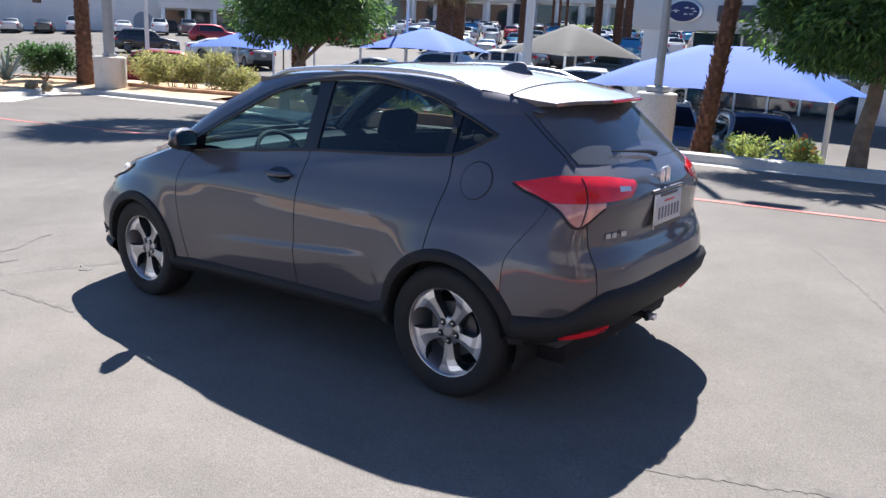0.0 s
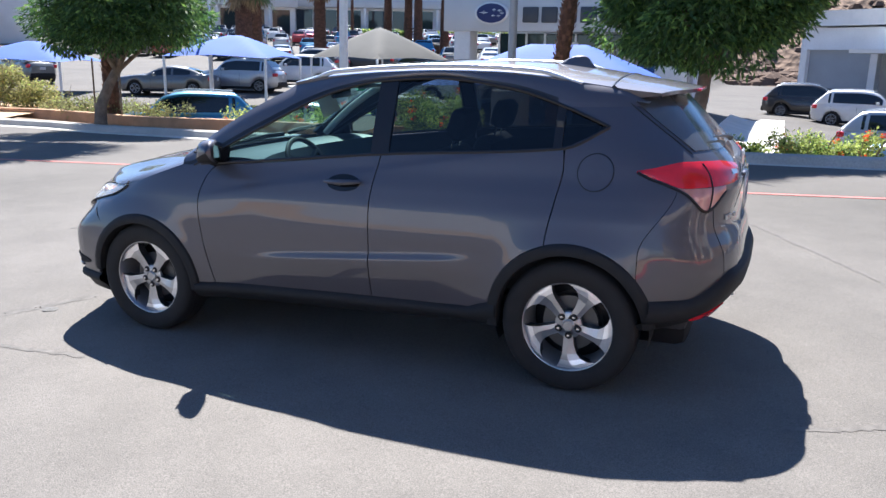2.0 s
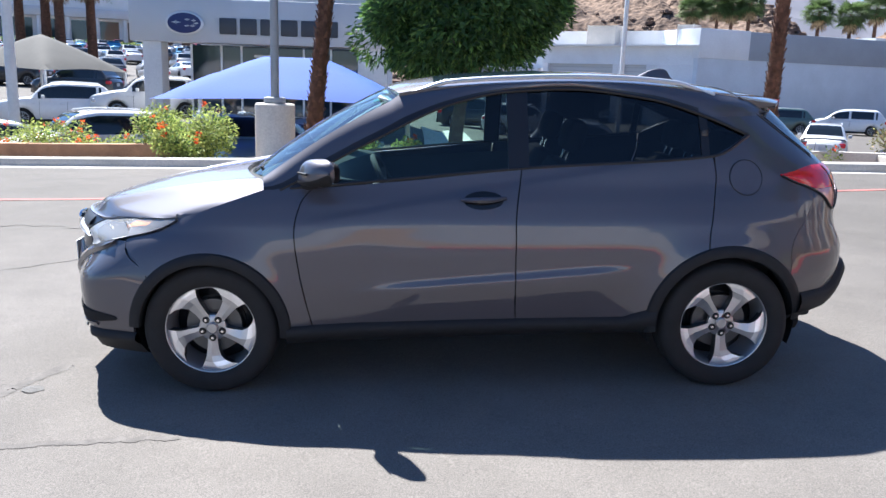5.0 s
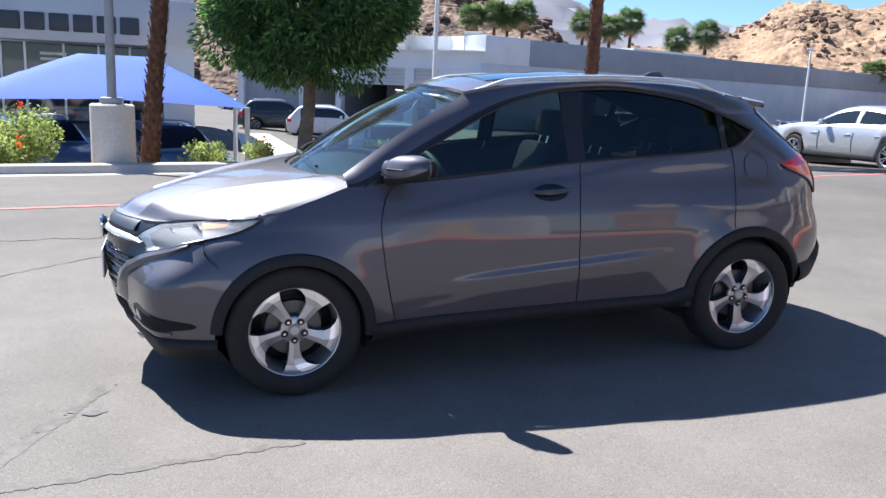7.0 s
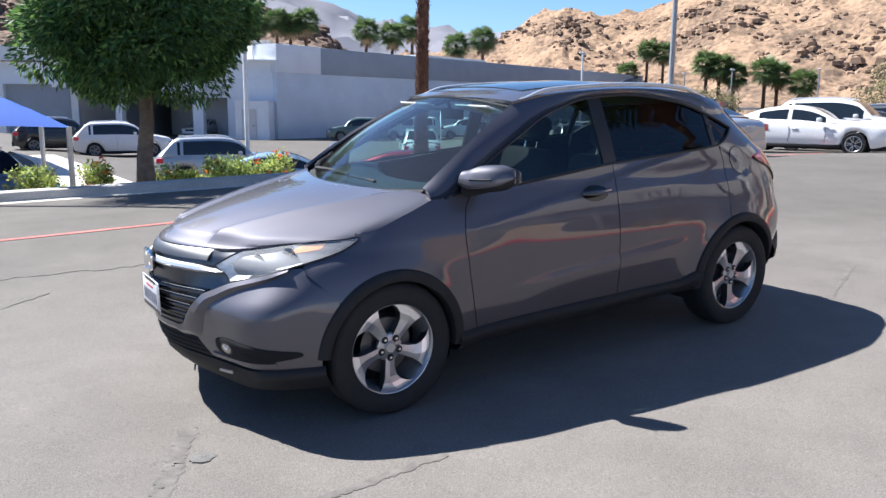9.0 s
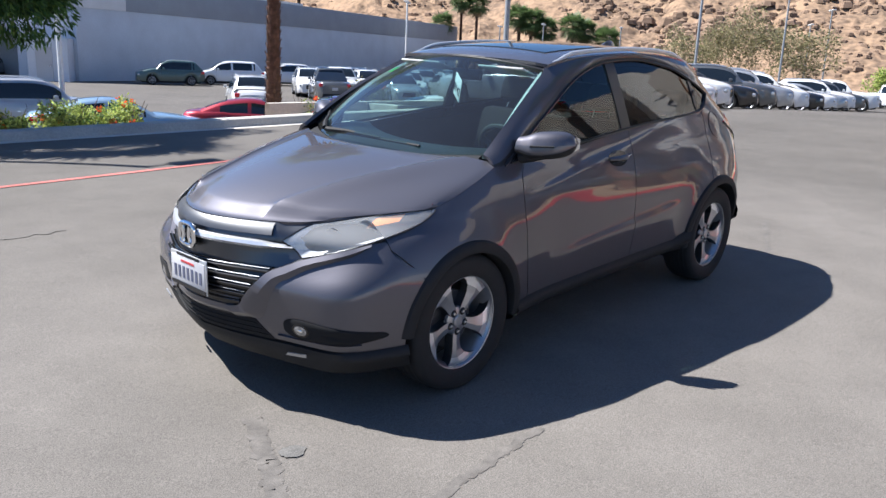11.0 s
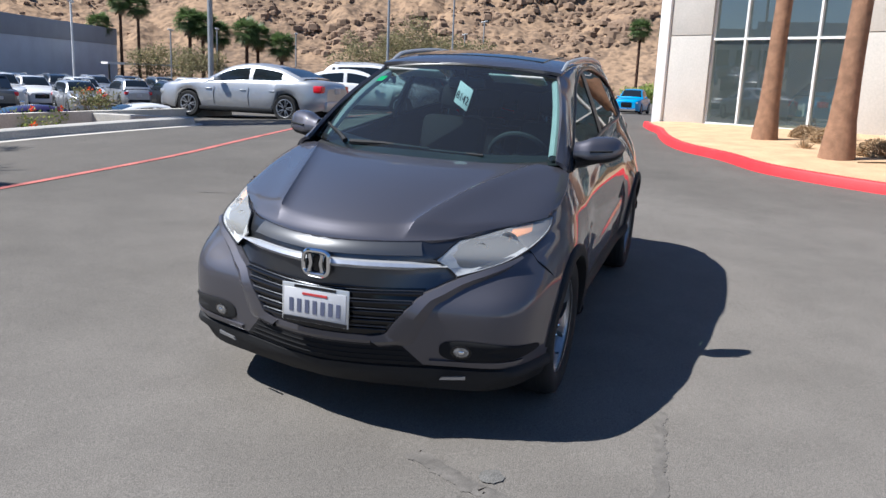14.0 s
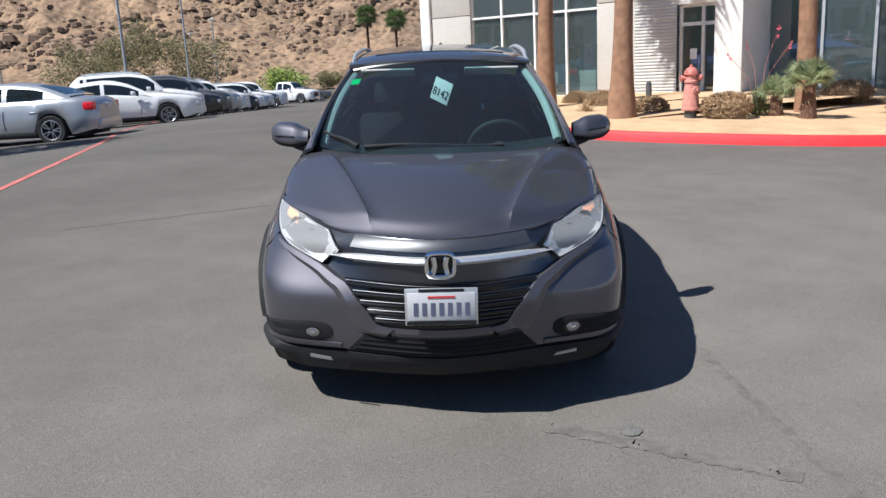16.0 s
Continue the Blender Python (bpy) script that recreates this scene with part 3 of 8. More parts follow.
SEAM_A = curve([0.3, 0.36, 0.5, 0.66, 0.83, 0.97, 1.08], [-0.79, -0.805, -0.835, -0.862, -0.878, -0.845, -0.74])
SEAM_B = curve([0.3, 0.5, 0.85, 1.14], [0.232, 0.222, 0.222, 0.258])
SEAM_C = curve([0.3, 0.75, 0.95, 1.1, 1.2], [1.18, 1.19, 1.222, 1.245, 1.235])
gap = 0.003
for s, side in ((-1, "left"), (1, "right")):
    FT = ARCH_F + 0.05
    RT = ARCH_R + 0.05
    # front wing: from the bumper seam back to the door
    rows = []
    for x in even(-1.72, -1.605, 5) + spread(-1.595, HUB_F[0] + FT - 0.002, 26) + [HUB_F[0] + FT + 0.004, -0.86]:
        z0 = max(arch_z(x, HUB_F, FT), 0.352 if x > -1.2 else 0.0)
        if x < -1.6:
            z0 = 0.748 - 1.04 * (x + 1.72)
        z1 = TOP(x) if x < -0.95 else 1.05
        row = []
        for z in even(z0, z1, 40):
            xx = min(x, SEAM_A(z) - gap) if x > -1.0 else x
            if x == -0.86:
                xx = SEAM_A(z) - gap
            row.append((xx, s * flank(xx, z), z))
        rows.append(row)
    panel("front_wing", rows)
    # doors
    door_f = panel("front_door", side_rows(lambda z: SEAM_A(z) + gap, lambda z: SEAM_B(z) - gap, SILL, lambda x: DLO_LOW(x) - 0.004, 40, 72, s))
    rows = []
    for u in even(0, 1, 44):
        row = []
        xm = SEAM_B(0.6) * (1 - u) + 1.19 * u
        z0 = max(SILL(xm), arch_z(xm, HUB_R, RT))
        for z in even(z0, DLO_LOW(min(xm + 0.03, 1.24)) - 0.004, 72):
            x = (SEAM_B(z) + gap) * (1 - u) + (SEAM_C(z) - gap) * u
            row.append((x, s * flank(x, z), z))
        rows.append(row)
    door_r = panel("rear_door", rows)
    # quarter panel with the pillar behind the glass
    rows = []
    for u in even(0, 1, 30):
        xm = 1.2 + 0.42 * u
        z0 = arch_z(xm, HUB_R, RT)
        row = []
        for v in even(0, 1, 56):
            z = z0 + (1.12 - z0) * v
            x0 = SEAM_C(z) + gap
            x1 = 1.605 + 0.15 * step01((z - 0.72) / 0.3) + 0.02
            x = x0 * (1 - u) + x1 * u
            row.append((x, s * flank(x, z), z))
        rows.append(row)
    panel("quarter_panel", rows)
    rows = []
    for v in even(0, 1, 16):
        row = []
        for u in even(0, 1, 16):
            z = 1.12 + (1.382 - 1.12) * v
            x0 = 1.245 if z < 1.19 else (1.24 + (z - 1.19) * 2.0 if z < 1.29 else 1.44 - (z - 1.29) * 2.35)
            if z > 1.378:
                x0 = 1.235 - (z - 1.378) * 2.4
            x1 = rear_at(rear_y(0.622 - 0.067 * step01((z - 0.95) / 0.2) if z < 1.165 else 0.555 - 0.05 * (z - 1.165) / 0.275, z), z)[0]
            x = x0 * (1 - u) + x1 * u
            row.append((x, s * flank(x, z), z))
        rows.append(row)
    panel("rear_pillar", rows)
    # fuel flap, only on the left
    if s < 0:
        sh = Shape()
        ring = []
        for r in (0.0, 0.05, 0.083):
            ring.append([(1.40 + r * math.cos(a), s * (flank(1.40 + r * math.cos(a), 1.085 + r * math.sin(a)) + 0.0035), 1.085 + r * math.sin(a)) for a in even(0, 2 * math.pi, 28)])
        sh.sheet(ring, 0.003, MID)
        part("fuel_flap", sh.mesh(PAINT), car)
        sh = Shape()
        sh.tube([(1.40 + 0.086 * math.cos(a), s * (flank(1.40 + 0.086 * math.cos(a), 1.085 + 0.086 * math.sin(a)) + 0.0005), 1.085 + 0.086 * math.sin(a)) for a in even(0, 2 * math.pi, 32)], 0.0025, 5)
        part("fuel_flap_gap", sh.mesh(BLACK_TRIM), car)
    # plastic arch mouldings
    for hub, r, a0, a1 in ((HUB_F, ARCH_F, -6, 176), (HUB_R, ARCH_R, 2, 186)):
        rows = []
        for a in even(radians(a0), radians(a1), 40):
            row = []
            for k, o in ((0.056, 0.0), (0.05, 0.014), (0.02, 0.018), (0.0, 0.012), (-0.004, -0.02), (0.0, -0.09)):
                x, z = hub[0] + (r + k) * math.cos(a), hub[1] + (r + k) * math.sin(a)
                row.append((x, s * (flank(x, max(z, 0.2)) + o), z))
            rows.append(row)
        part("arch_moulding", Shape().sheet(rows).mesh(CLADDING, 50), car, "black plastic wheel arch moulding")
        sh = Shape()
        rows = []
        for a in even(radians(-20), radians(200), 26):
            rows.append([(hub[0] + (r + 0.03) * math.cos(a), s * y, hub[1] + (r + 0.03) * math.sin(a)) for y in (0.80, 0.62, 0.45)])
        sh.sheet(rows)
        part("wheel_liner", sh.mesh(CLADDING), car)
    # sill cladding between the arches
    rows = []
    for x in even(-0.93, 0.94, 24):
        zt = SILL(x) + 0.004 + 0.06 * step01((x - 0.78) / 0.16)
        zb = 0.245 + 0.038 * (x + 0.85) / 1.7
        row = []
        for k, o in ((0, -0.004), (0.1, 0.016), (0.35, 0.03), (0.55, 0.024), (0.8, 0.005), (1.0, -0.03), (1.0, -0.16)):
            z = zt + (zb - zt) * k
            row.append((x, s * (flank(x, z) + o), z))
        rows.append(row)
    part("sill_cladding", Shape().sheet(rows).mesh(CLADDING, 50), car, "black plastic sill cladding")
    # side glass
    def pane(name, xa, xb, material, n=18):
        rows = []
        for u in even(0, 1, n):
            row = []
            for v in even(0, 1, 8):
                x = xa + (xb - xa) * u
                z = DLO_LOW(x) + (DLO_TOP(x) - DLO_LOW(x)) * v
                row.append((x, s * (flank(x, z) - 0.012), z))
            rows.append(row)
        ob = part(name, Shape().sheet(rows, 0, MID).mesh(material), car)
        return ob
    pane("front_door_glass", -0.74, 0.2, CLEAR_GLASS)
    pane("rear_door_glass", 0.285, 1.19, PRIVACY_GLASS)
    pane("quarter_glass", 1.215, 1.43, PRIVACY_GLASS, 8)
    # black door pillars and window surround
    for xa, xb, nm in ((0.19, 0.295, "door_pillar"), (1.18, 1.222, "window_divider"), (-0.955, -0.73, "mirror_sail")):
        rows = []
        for u in even(0, 1, 6):
            x = xa + (xb - xa) * u
            rows.append([(x, s * (flank(x, z) - 0.006), z) for z in even(DLO_LOW(x) - 0.005, DLO_TOP(x) + 0.004, 9)])
        part(nm, Shape().sheet(rows, 0.02, MID).mesh(BLACK_TRIM), car)
    sh = Shape()
    sh.tube([(x, s * (flank(x, DLO_LOW(x)) - 0.002), DLO_LOW(x)) for x in even(-0.9, 1.24, 26)] + [(x, s * (flank(x, DLO_LOW(x)) - 0.002), DLO_LOW(x)) for x in even(1.28, 1.44, 5)], 0.009, 6)
    part("window_seal", sh.mesh(BLACK_TRIM), car)
    sh = Shape()
    sh.tube([(x, s * (flank(x, DLO_TOP(x)) - 0.002), DLO_TOP(x)) for x in even(-0.95, 1.44, 40)], 0.009, 6)
    part("window_seal", sh.mesh(BLACK_TRIM), car)
    # painted roof side and windscreen pillar above the glass, ending at the tailgate
    rows = []
    for x in even(-1.03, 1.62, 54):
        z0 = 1.03 if x < -0.95 else (DLO_TOP(x) + 0.005 if x < 1.238 else 1.38)
        y0 = flank(x, z0)
        if x < -0.36:
            t = (x + 1.03) / 0.67
            top = Vector((x - 0.01, 0.697 - 0.155 * t + 0.018 * math.sin(math.pi * t), 1.085 + 0.385 * t + 0.022 * math.sin(math.pi * t)))
        else:
            xt = x if x < 1.3 else 1.3 + (x - 1.3) * 0.38
            top = Vector((xt, min(0.528 + 0.012 * step01((x + 0.36) / 0.5), roof_half(xt) - 0.004), ROOF(xt) - 0.043))
        a = Vector((x, y0, z0))
        bow = Vector((0, 0.6, 0.8)) * 0.012
        rows.append([(lambda p: (p.x, s * p.y, p.z))(a.lerp(top, v) + bow * math.sin(math.pi * v)) for v in even(0, 1, 6)])
    panel("roof_side", [r[1:] for r in rows])
    part("window_frame", Shape().sheet([r[:2] for r in rows[:46]], 0.016, MID).mesh(BLACK_TRIM), car, "black window frame")
    panel("roof_side", [r[:2] for r in rows[45:]])
    # roof rail
    xs = even(-0.3, 1.28, 26)
    pts = []
    for x in xs:
        e = min(step01((x + 0.3) / 0.2), step01((1.28 - x) / 0.22))
        pts.append((x, s * 0.535, ROOF(x) - 0.05 + 0.03 * e))
    sh = Shape()
    sh.tube(pts, [0.009 + 0.004 * min(step01((x + 0.3) / 0.2), step01((1.28 - x) / 0.22)) for x in xs], 8)
    part("roof_rail", sh.mesh(FRAME_ALU), car, "silver roof rail")
    # door mirror
    def mirror_ring(u, grow=1.0):
        k = math.sqrt(max(1 - max((u - 0.5) / 0.5, 0) ** 2.8, 0.0)) * (0.62 + 0.38 * step01(u / 0.4))
        k = max(k, 0.06) * grow
        ring = []
        for a in even(0, 2 * math.pi, 24):
            c, q = (math.copysign(abs(w) ** 0.65, w) for w in (math.cos(a), math.sin(a)))
            ring.append((-0.80 + 0.12 * u - k * c * (0.088 if c > 0 else 0.05) + 0.02 * q * k * (c > 0), s * (0.745 + 0.24 * u), 1.122 + 0.016 * u + 0.066 * k * q))
        return ring
    rows = [mirror_ring(u) for u in even(0, 1, 14)]
    mirror = part("door_mirror", Shape().sheet(rows, 0.001, (-0.7, s * 0.87, 1.125)).mesh(PAINT, 40), car, "body-coloured door mirror")
    low = [[(x - (0.004 if x < -0.76 + 0.12 * i / 14 else -0.001), y, z - 0.003) for x, y, z in r[14:25] + r[:1]] for i, r in enumerate(rows)]
    part("mirror_base", Shape().sheet([r[:9] for r in low], 0.001, (-0.7, s * 0.87, 1.125)).mesh(CLADDING), mirror, "black plastic lower half")
    sh = Shape()
    sh.sheet([[(-0.80 + 0.12 * u + 0.052, s * (0.745 + 0.24 * u), 1.122 + 0.016 * u + 0.052 * w * (0.66 + 0.34 * step01(u / 0.4)) * math.sqrt(max(1 - max((u - 0.5) / 0.5, 0) ** 2.8, 0.03))) for w in even(-1, 1, 6)] for u in even(0.08, 0.96, 8)])
    part("mirror_glass", sh.mesh(CHROME), mirror, "mirror glass")
    sh = Shape()
    sh.tube([(-0.82, s * 0.745, 1.06), (-0.79, s * 0.80, 1.075), (-0.755, s * 0.85, 1.085)], [0.034, 0.036, 0.03], 8)
    part("mirror_foot", sh.mesh(CLADDING), mirror)
    sh = Shape()
    sh.tube([(-0.80 + 0.12 * u - 0.09, s * (0.745 + 0.24 * u), 1.12 + 0.012 * u) for u in even(0.35, 0.8, 6)], 0.006, 5)
    part("turn_signal", sh.mesh(CLADDING), mirror)
    # front door handle; a flat black ellipse on the door paints its recess's shade
    hx, hz = 0.06, 0.985
    rows = [[(hx + 0.1 * r * math.cos(a), s * (flank(hx + 0.1 * r * math.cos(a), hz - 0.006 + 0.044 * r * math.sin(a)) + 0.0015), hz - 0.006 + 0.044 * r * math.sin(a)) for a in even(0, 2 * math.pi, 22)] for r in (0.0, 0.6, 1.0)]
    part("handle_shade", Shape().sheet(rows, 0.001, MID).mesh(GLOSS_BLACK), door_f, "flat black patch painting the shade behind the handle")
    sh = Shape()
    pts = [(hx - 0.11 + 0.22 * u, s * (flank(hx, hz) + 0.012 + 0.03 * math.sin(math.pi * u)), hz + 0.006 * u) for u in even(0, 1, 10)]
    sh.tube(pts, [0.010 + 0.006 * math.sin(math.pi * u) for u in even(0, 1, 10)], 8)
    part("door_handle", sh.mesh(PAINT), door_f, "body-coloured door handle")
    # hidden rear handle in the window corner
    sh = Shape()
    sh.box(1.185, s * (flank(1.2, 1.3) - 0.004) - 0.004, 1.255, 1.22, s * (flank(1.2, 1.3) - 0.004) + 0.004, 1.32, c=0.003)
    part("door_handle", sh.mesh(BLACK_TRIM), door_r)

# front bumper: painted skin round the nose, up to the lamps
SKIN_END = curve([0.2, 0.45, 0.62, 0.74, 0.84], [-1.69, -1.685, -1.6, -1.72, -1.72])
LIP_ANGLE = [0.0, front_y(0.397, 0.636), front_y(0.512, 0.70), front_x(-1.81, 0.782), 90.0]
SKIN_TOP = curve(LIP_ANGLE, [0.63, 0.636, 0.70, 0.772, 0.78])
rows = []
for u in even(-1, 1, 64):
    row = []
    for v in even(0, 1, 24):
        a = front_x(-1.69, 0.5) * u
        z = 0.325 + v * (SKIN_TOP(abs(a)) - 0.325)
        a = front_x(SKIN_END(z) - gap, z) * u
        z = 0.325 + v * (SKIN_TOP(abs(a)) - 0.325)
        row.append(front_at(front_x(SKIN_END(z) - gap, z) * u, z))
    rows.append(row)
bumper = panel("front_bumper", rows)
# nose above the bumper: the dark panel between the lamps
rows = []
for u in even(-1, 1, 44):
    row = []
    for v in even(0, 1, 8):
        z = 0.62 + v * (0.213 + 0.05 * step01((abs(u) - 0.6) / 0.4))
        p = front_at(front_x(-1.55, z) * u, z)
        row.append(lift(p, 0.0 if abs(p[1]) < 0.37 else -0.012))
    rows.append(row)
grille = panel("grille", rows, SMOKED, "gloss black grille with a chrome wing")
# grille mouth
def mouth(z):
    return 0.262 + 0.14 * (z - 0.47) / 0.17


rows = []
for v in even(0, 1, 10):
    z = 0.455 + v * 0.2
    rows.append([lift(front_at(front_y(mouth(z) * u, z), z), 0.003) for u in even(-1, 1, 20)])
part("grille_mouth", Shape().sheet(rows, 0.01, MID).mesh(GLOSS_BLACK), grille)
for k in range(5):
    z = 0.495 + 0.038 * k
    sh = Shape()
    sh.tube([lift(front_at(front_y((mouth(z) - 0.004) * u, z), z), 0.012) for u in even(-1, 1, 20)], 0.0026, 6)
    part("grille_slat", sh.mesh(SMOKED), grille, "thin chrome slat")
    sh = Shape()
    sh.tube([lift(front_at(front_y((mouth(z) - 0.004) * u, z - 0.015), z - 0.015), 0.008) for u in even(-1, 1, 20)], 0.008, 6)
    part("grille_slat", sh.mesh(GLOSS_BLACK), grille)
# painted lip beside the mouth, running up along the lamp
for s in (-1, 1):
    way = [(front_y(0.2, 0.452), 0.452), (front_y(0.262, 0.466), 0.466), (front_y(0.295, 0.51), 0.51), (front_y(0.344, 0.57), 0.57),
           (front_y(0.394, 0.632), 0.632), (front_y(0.45, 0.662), 0.662), (front_y(0.52, 0.699), 0.699), (front_x(-1.86, 0.75), 0.75), (front_x(-1.78, 0.774), 0.774)]
    out = [(1, -13), (4, -12), (5.2, -5), (5.2, -4), (3.6, -9), (1.6, -11), (0.8, -10), (0.5, -8), (0.2, -3)]
    spread_ = [curve(list(range(9)), [p[0] for p in way]), curve(list(range(9)), [p[1] for p in way]), curve(list(range(9)), [p[0] for p in out]), curve(list(range(9)), [p[1] for p in out])]
    rows = []
    for k in even(0, 8, 32):
        a, z, da, dz = (f(k) for f in spread_)
        rows.append([lift(front_at(s * (a + da * w), z + dz * 0.004 * w), o) for w, o in ((0, -0.006), (0.05, 0.016), (0.5, 0.022), (1, 0.001))])
    part("grille_lip", Shape().sheet(rows, 0.006, MID).mesh(PAINT, 30), grille, "body-coloured lip of the grille")
rows = [[lift(front_at(front_y(0.215 * u, z), z), o) for u in even(-1, 1, 14)] for o, z in ((-0.004, 0.455), (0.009, 0.452), (0.012, 0.43), (0.001, 0.405))]
part("grille_lip", Shape().sheet(rows, 0.006, MID).mesh(PAINT, 30), grille)
# chrome wing: straight across, swept up to a point at both ends
rows = []
for u in even(-1, 1, 48):
    y = 0.472 * u
    k = max(abs(u) - 0.74, 0) / 0.26
    z = 0.75 - 0.012 * u * u + 0.005 * k
    h = 0.015 * (1 - k) + 0.002
    rows.append([lift(front_at(front_y(y, z), z), o) + Vector((0, 0, dz)) for o, dz in ((0.0, -h), (0.014, -h * 0.9), (0.024, -h * 0.1), (0.016, h * 0.7), (0.0, h))])
part("chrome_wing", Shape().sheet(rows).mesh(ALLOY, 25), grille, "chrome wing across the grille")
rows = [[lift(front_at(front_y((0.385 - 0.02 * w) * u, z), z), o) for u in even(-1, 1, 30)] for w, z, o in ((0, 0.782, 0.0), (0, 0.785, 0.006), (0.4, 0.8, 0.007), (0.9, 0.822, 0.005), (1, 0.83, 0.0))]
part("grille_brow", Shape().sheet(rows).mesh(BROW, 30), grille, "satin grey strip above the chrome wing")
# maker's badge: a plain rounded frame with two uprights
sh = Shape()
bx, bz = NOSE(0.75) - 0.03, 0.742
ring = [(bx, 0.056 * math.copysign(abs(math.cos(a)) ** 0.5, math.cos(a)), bz + 0.05 * math.copysign(abs(math.sin(a)) ** 0.5, math.sin(a))) for a in even(0, 2 * math.pi, 28)]
sh.tube(ring, 0.0095, 8, False)
sh.tube([(bx, -0.028, bz + 0.036), (bx, -0.021, bz), (bx, -0.03, bz - 0.036)], 0.012, 6)
sh.tube([(bx, 0.028, bz + 0.036), (bx, 0.021, bz), (bx, 0.03, bz - 0.036)], 0.012, 6)
part("badge", sh.mesh(CHROME), grille, "chrome badge")
sh = Shape()
sh.box(bx + 0.006, -0.05, bz - 0.044, bx + 0.024, 0.05, bz + 0.044, c=0.008)
part("badge_backing", sh.mesh(GLOSS_BLACK), grille)
# lower intake, fog lamp hollows and the plastic lip
rows = []
for v in even(0, 1, 8):
    z = 0.32 + 0.108 * v
    half = 0.42 - 0.10 * v
    rows.append([lift(front_at(front_y(half * u, z), z), 0.002) for u in even(-1, 1, 20)])
intake = part("lower_intake", Shape().sheet(rows, 0.01, MID).mesh(SHADED_BLACK), bumper, "black mesh lower intake")
for k in range(4):
    z = 0.34 + 0.024 * k
    sh = Shape()
    sh.tube([lift(front_at(front_y((0.405 - 0.9 * (z - 0.32)) * u, z), z), 0.004) for u in even(-1, 1, 16)], 0.0022, 5)
    part("intake_bar", sh.mesh(SHADED_BLACK), intake)
rows = []
for u in even(-1, 1, 90):
    row = []
    for z, o in ((0.328, -0.002), (0.318, 0.016), (0.296, 0.03), (0.284, 0.03), (0.262, 0.008), (0.215, 0.002), (0.2, -0.02), (0.2, -0.3)):
        out = 0.2 + 0.8 * step01((abs(u) - 0.42) / 0.25)
        row.append(lift(front_at(front_x(-1.66, 0.27) * u, z - 0.012 * (1 - out)), o * out if o > 0 else o - 0.03 * (1 - out)))
    rows.append(row)
part("front_lip", Shape().sheet(rows).mesh(CLADDING, 50), bumper, "black plastic lower lip")
for s in (-1, 1):
    def fy(y, z, s=s):
        return s * front_y(y, z)
    sh = Shape()
    rows = []
    for r in (0.0, 0.5, 0.85, 1.0):
        row = []
        for a in even(0, 2 * math.pi, 36):
            c, q = math.copysign(abs(math.cos(a)) ** 0.7, math.cos(a)), math.copysign(abs(math.sin(a)) ** 0.7, math.sin(a))
            y, z = 0.655 + 0.175 * r * c, 0.4 + 0.043 * r * q * (1 - 0.25 * c) - 0.004 * c * r
            row.append(lift(front_at(fy(y, z), z), 0.008 if r < 0.9 else 0.004))
        rows.append(row)
    # black sheet on the skin paints the shaded depth of the hollow
    hollow = part("fog_lamp_hollow", sh.sheet(rows, 0.002, MID).mesh(SHADED_BLACK), bumper, "oval fog lamp hollow, its shade painted black")
    for name, big, out, mat, note in (("fog_lamp", 1.05, 0.012, GLOSS_BLACK, "round fog lamp in a black ring"), ("lens", 0.76, 0.0145, FOG_LENS, "clear lens"), ("lamp_bulb", 0.3, 0.017, CHROME, "")):
        rows = []
        for r in (0.02, 0.5, 0.85, 1.0):
            row = []
            for a in even(0, 2 * math.pi, 24):
                y, z = 0.565 + 0.04 * big * r * math.cos(a), 0.4 + 0.028 * big * r * math.sin(a)
                row.append(lift(front_at(fy(y, z), z), out - 0.004 * r * r))
            rows.append(row)
        part(name, Shape().sheet(rows, 0.004, MID).mesh(mat), hollow, note)
    rows = quad_on(front_at, [(fy(0.44, 0.335), 0.335), (fy(0.79, 0.348), 0.348), (fy(0.79, 0.362), 0.362), (fy(0.44, 0.352), 0.352)], 4, 14, 0.01)
    part("hollow_lip", Shape().sheet(rows, 0.012, MID).mesh(PAINT), bumper)
    rows = quad_on(front_at, [(fy(0.47, 0.27), 0.27), (fy(0.57, 0.278), 0.278), (fy(0.57, 0.292), 0.292), (fy(0.48, 0.284), 0.284)], 3, 8, 0.036)
    part("skid_insert", Shape().sheet(rows, 0.006, MID).mesh(ALLOY_SATIN), bumper, "silver insert of the lip")
    # headlamp: pointed inner end, long upper edge along the bonnet
    low = curve([0, 0.58, 0.9, 1], [0.70, 0.768, 0.845, 0.885])
    low_a = curve([0, 0.58, 0.9, 1], [front_y(0.512, 0.70), front_x(-1.81, 0.768), front_x(-1.53, 0.845), front_x(-1.455, 0.885)])
    high = curve([0, 0.5, 1], [0.836, 0.874, 0.893])
    high_a = curve([0, 0.5, 1], [front_y(0.49, 0.836), front_y(0.66, 0.874), front_x(-1.455, 0.893)])
    rows = []
    for u in even(0, 1, 18):
        tip = max(1 - u / 0.16, 0)
        row = []
        for v in even(0, 1, 10):
            z = low(u) * (1 - v) + high(u) * v
            a = low_a(u) * (1 - v) + high_a(u) * v
            a += tip * (1 - abs(2 * v - 1)) * (front_y(0.427, 0.774) - 0.5 * (low_a(0) + high_a(0)))
            row.append(lift(front_at(s * a, z), 0.009))
        rows.append(row)
    lamp = part("headlight", Shape().sheet(rows, 0, MID).mesh(LENS_COVER), car, "clear headlight with its bright glare painted as a whitish veil")
    lamp.visible_shadow = False
    inn = Vector((0.8, -s * 0.5, 0)).normalized()
    back = []
    for i, r in enumerate(rows):
        row = []
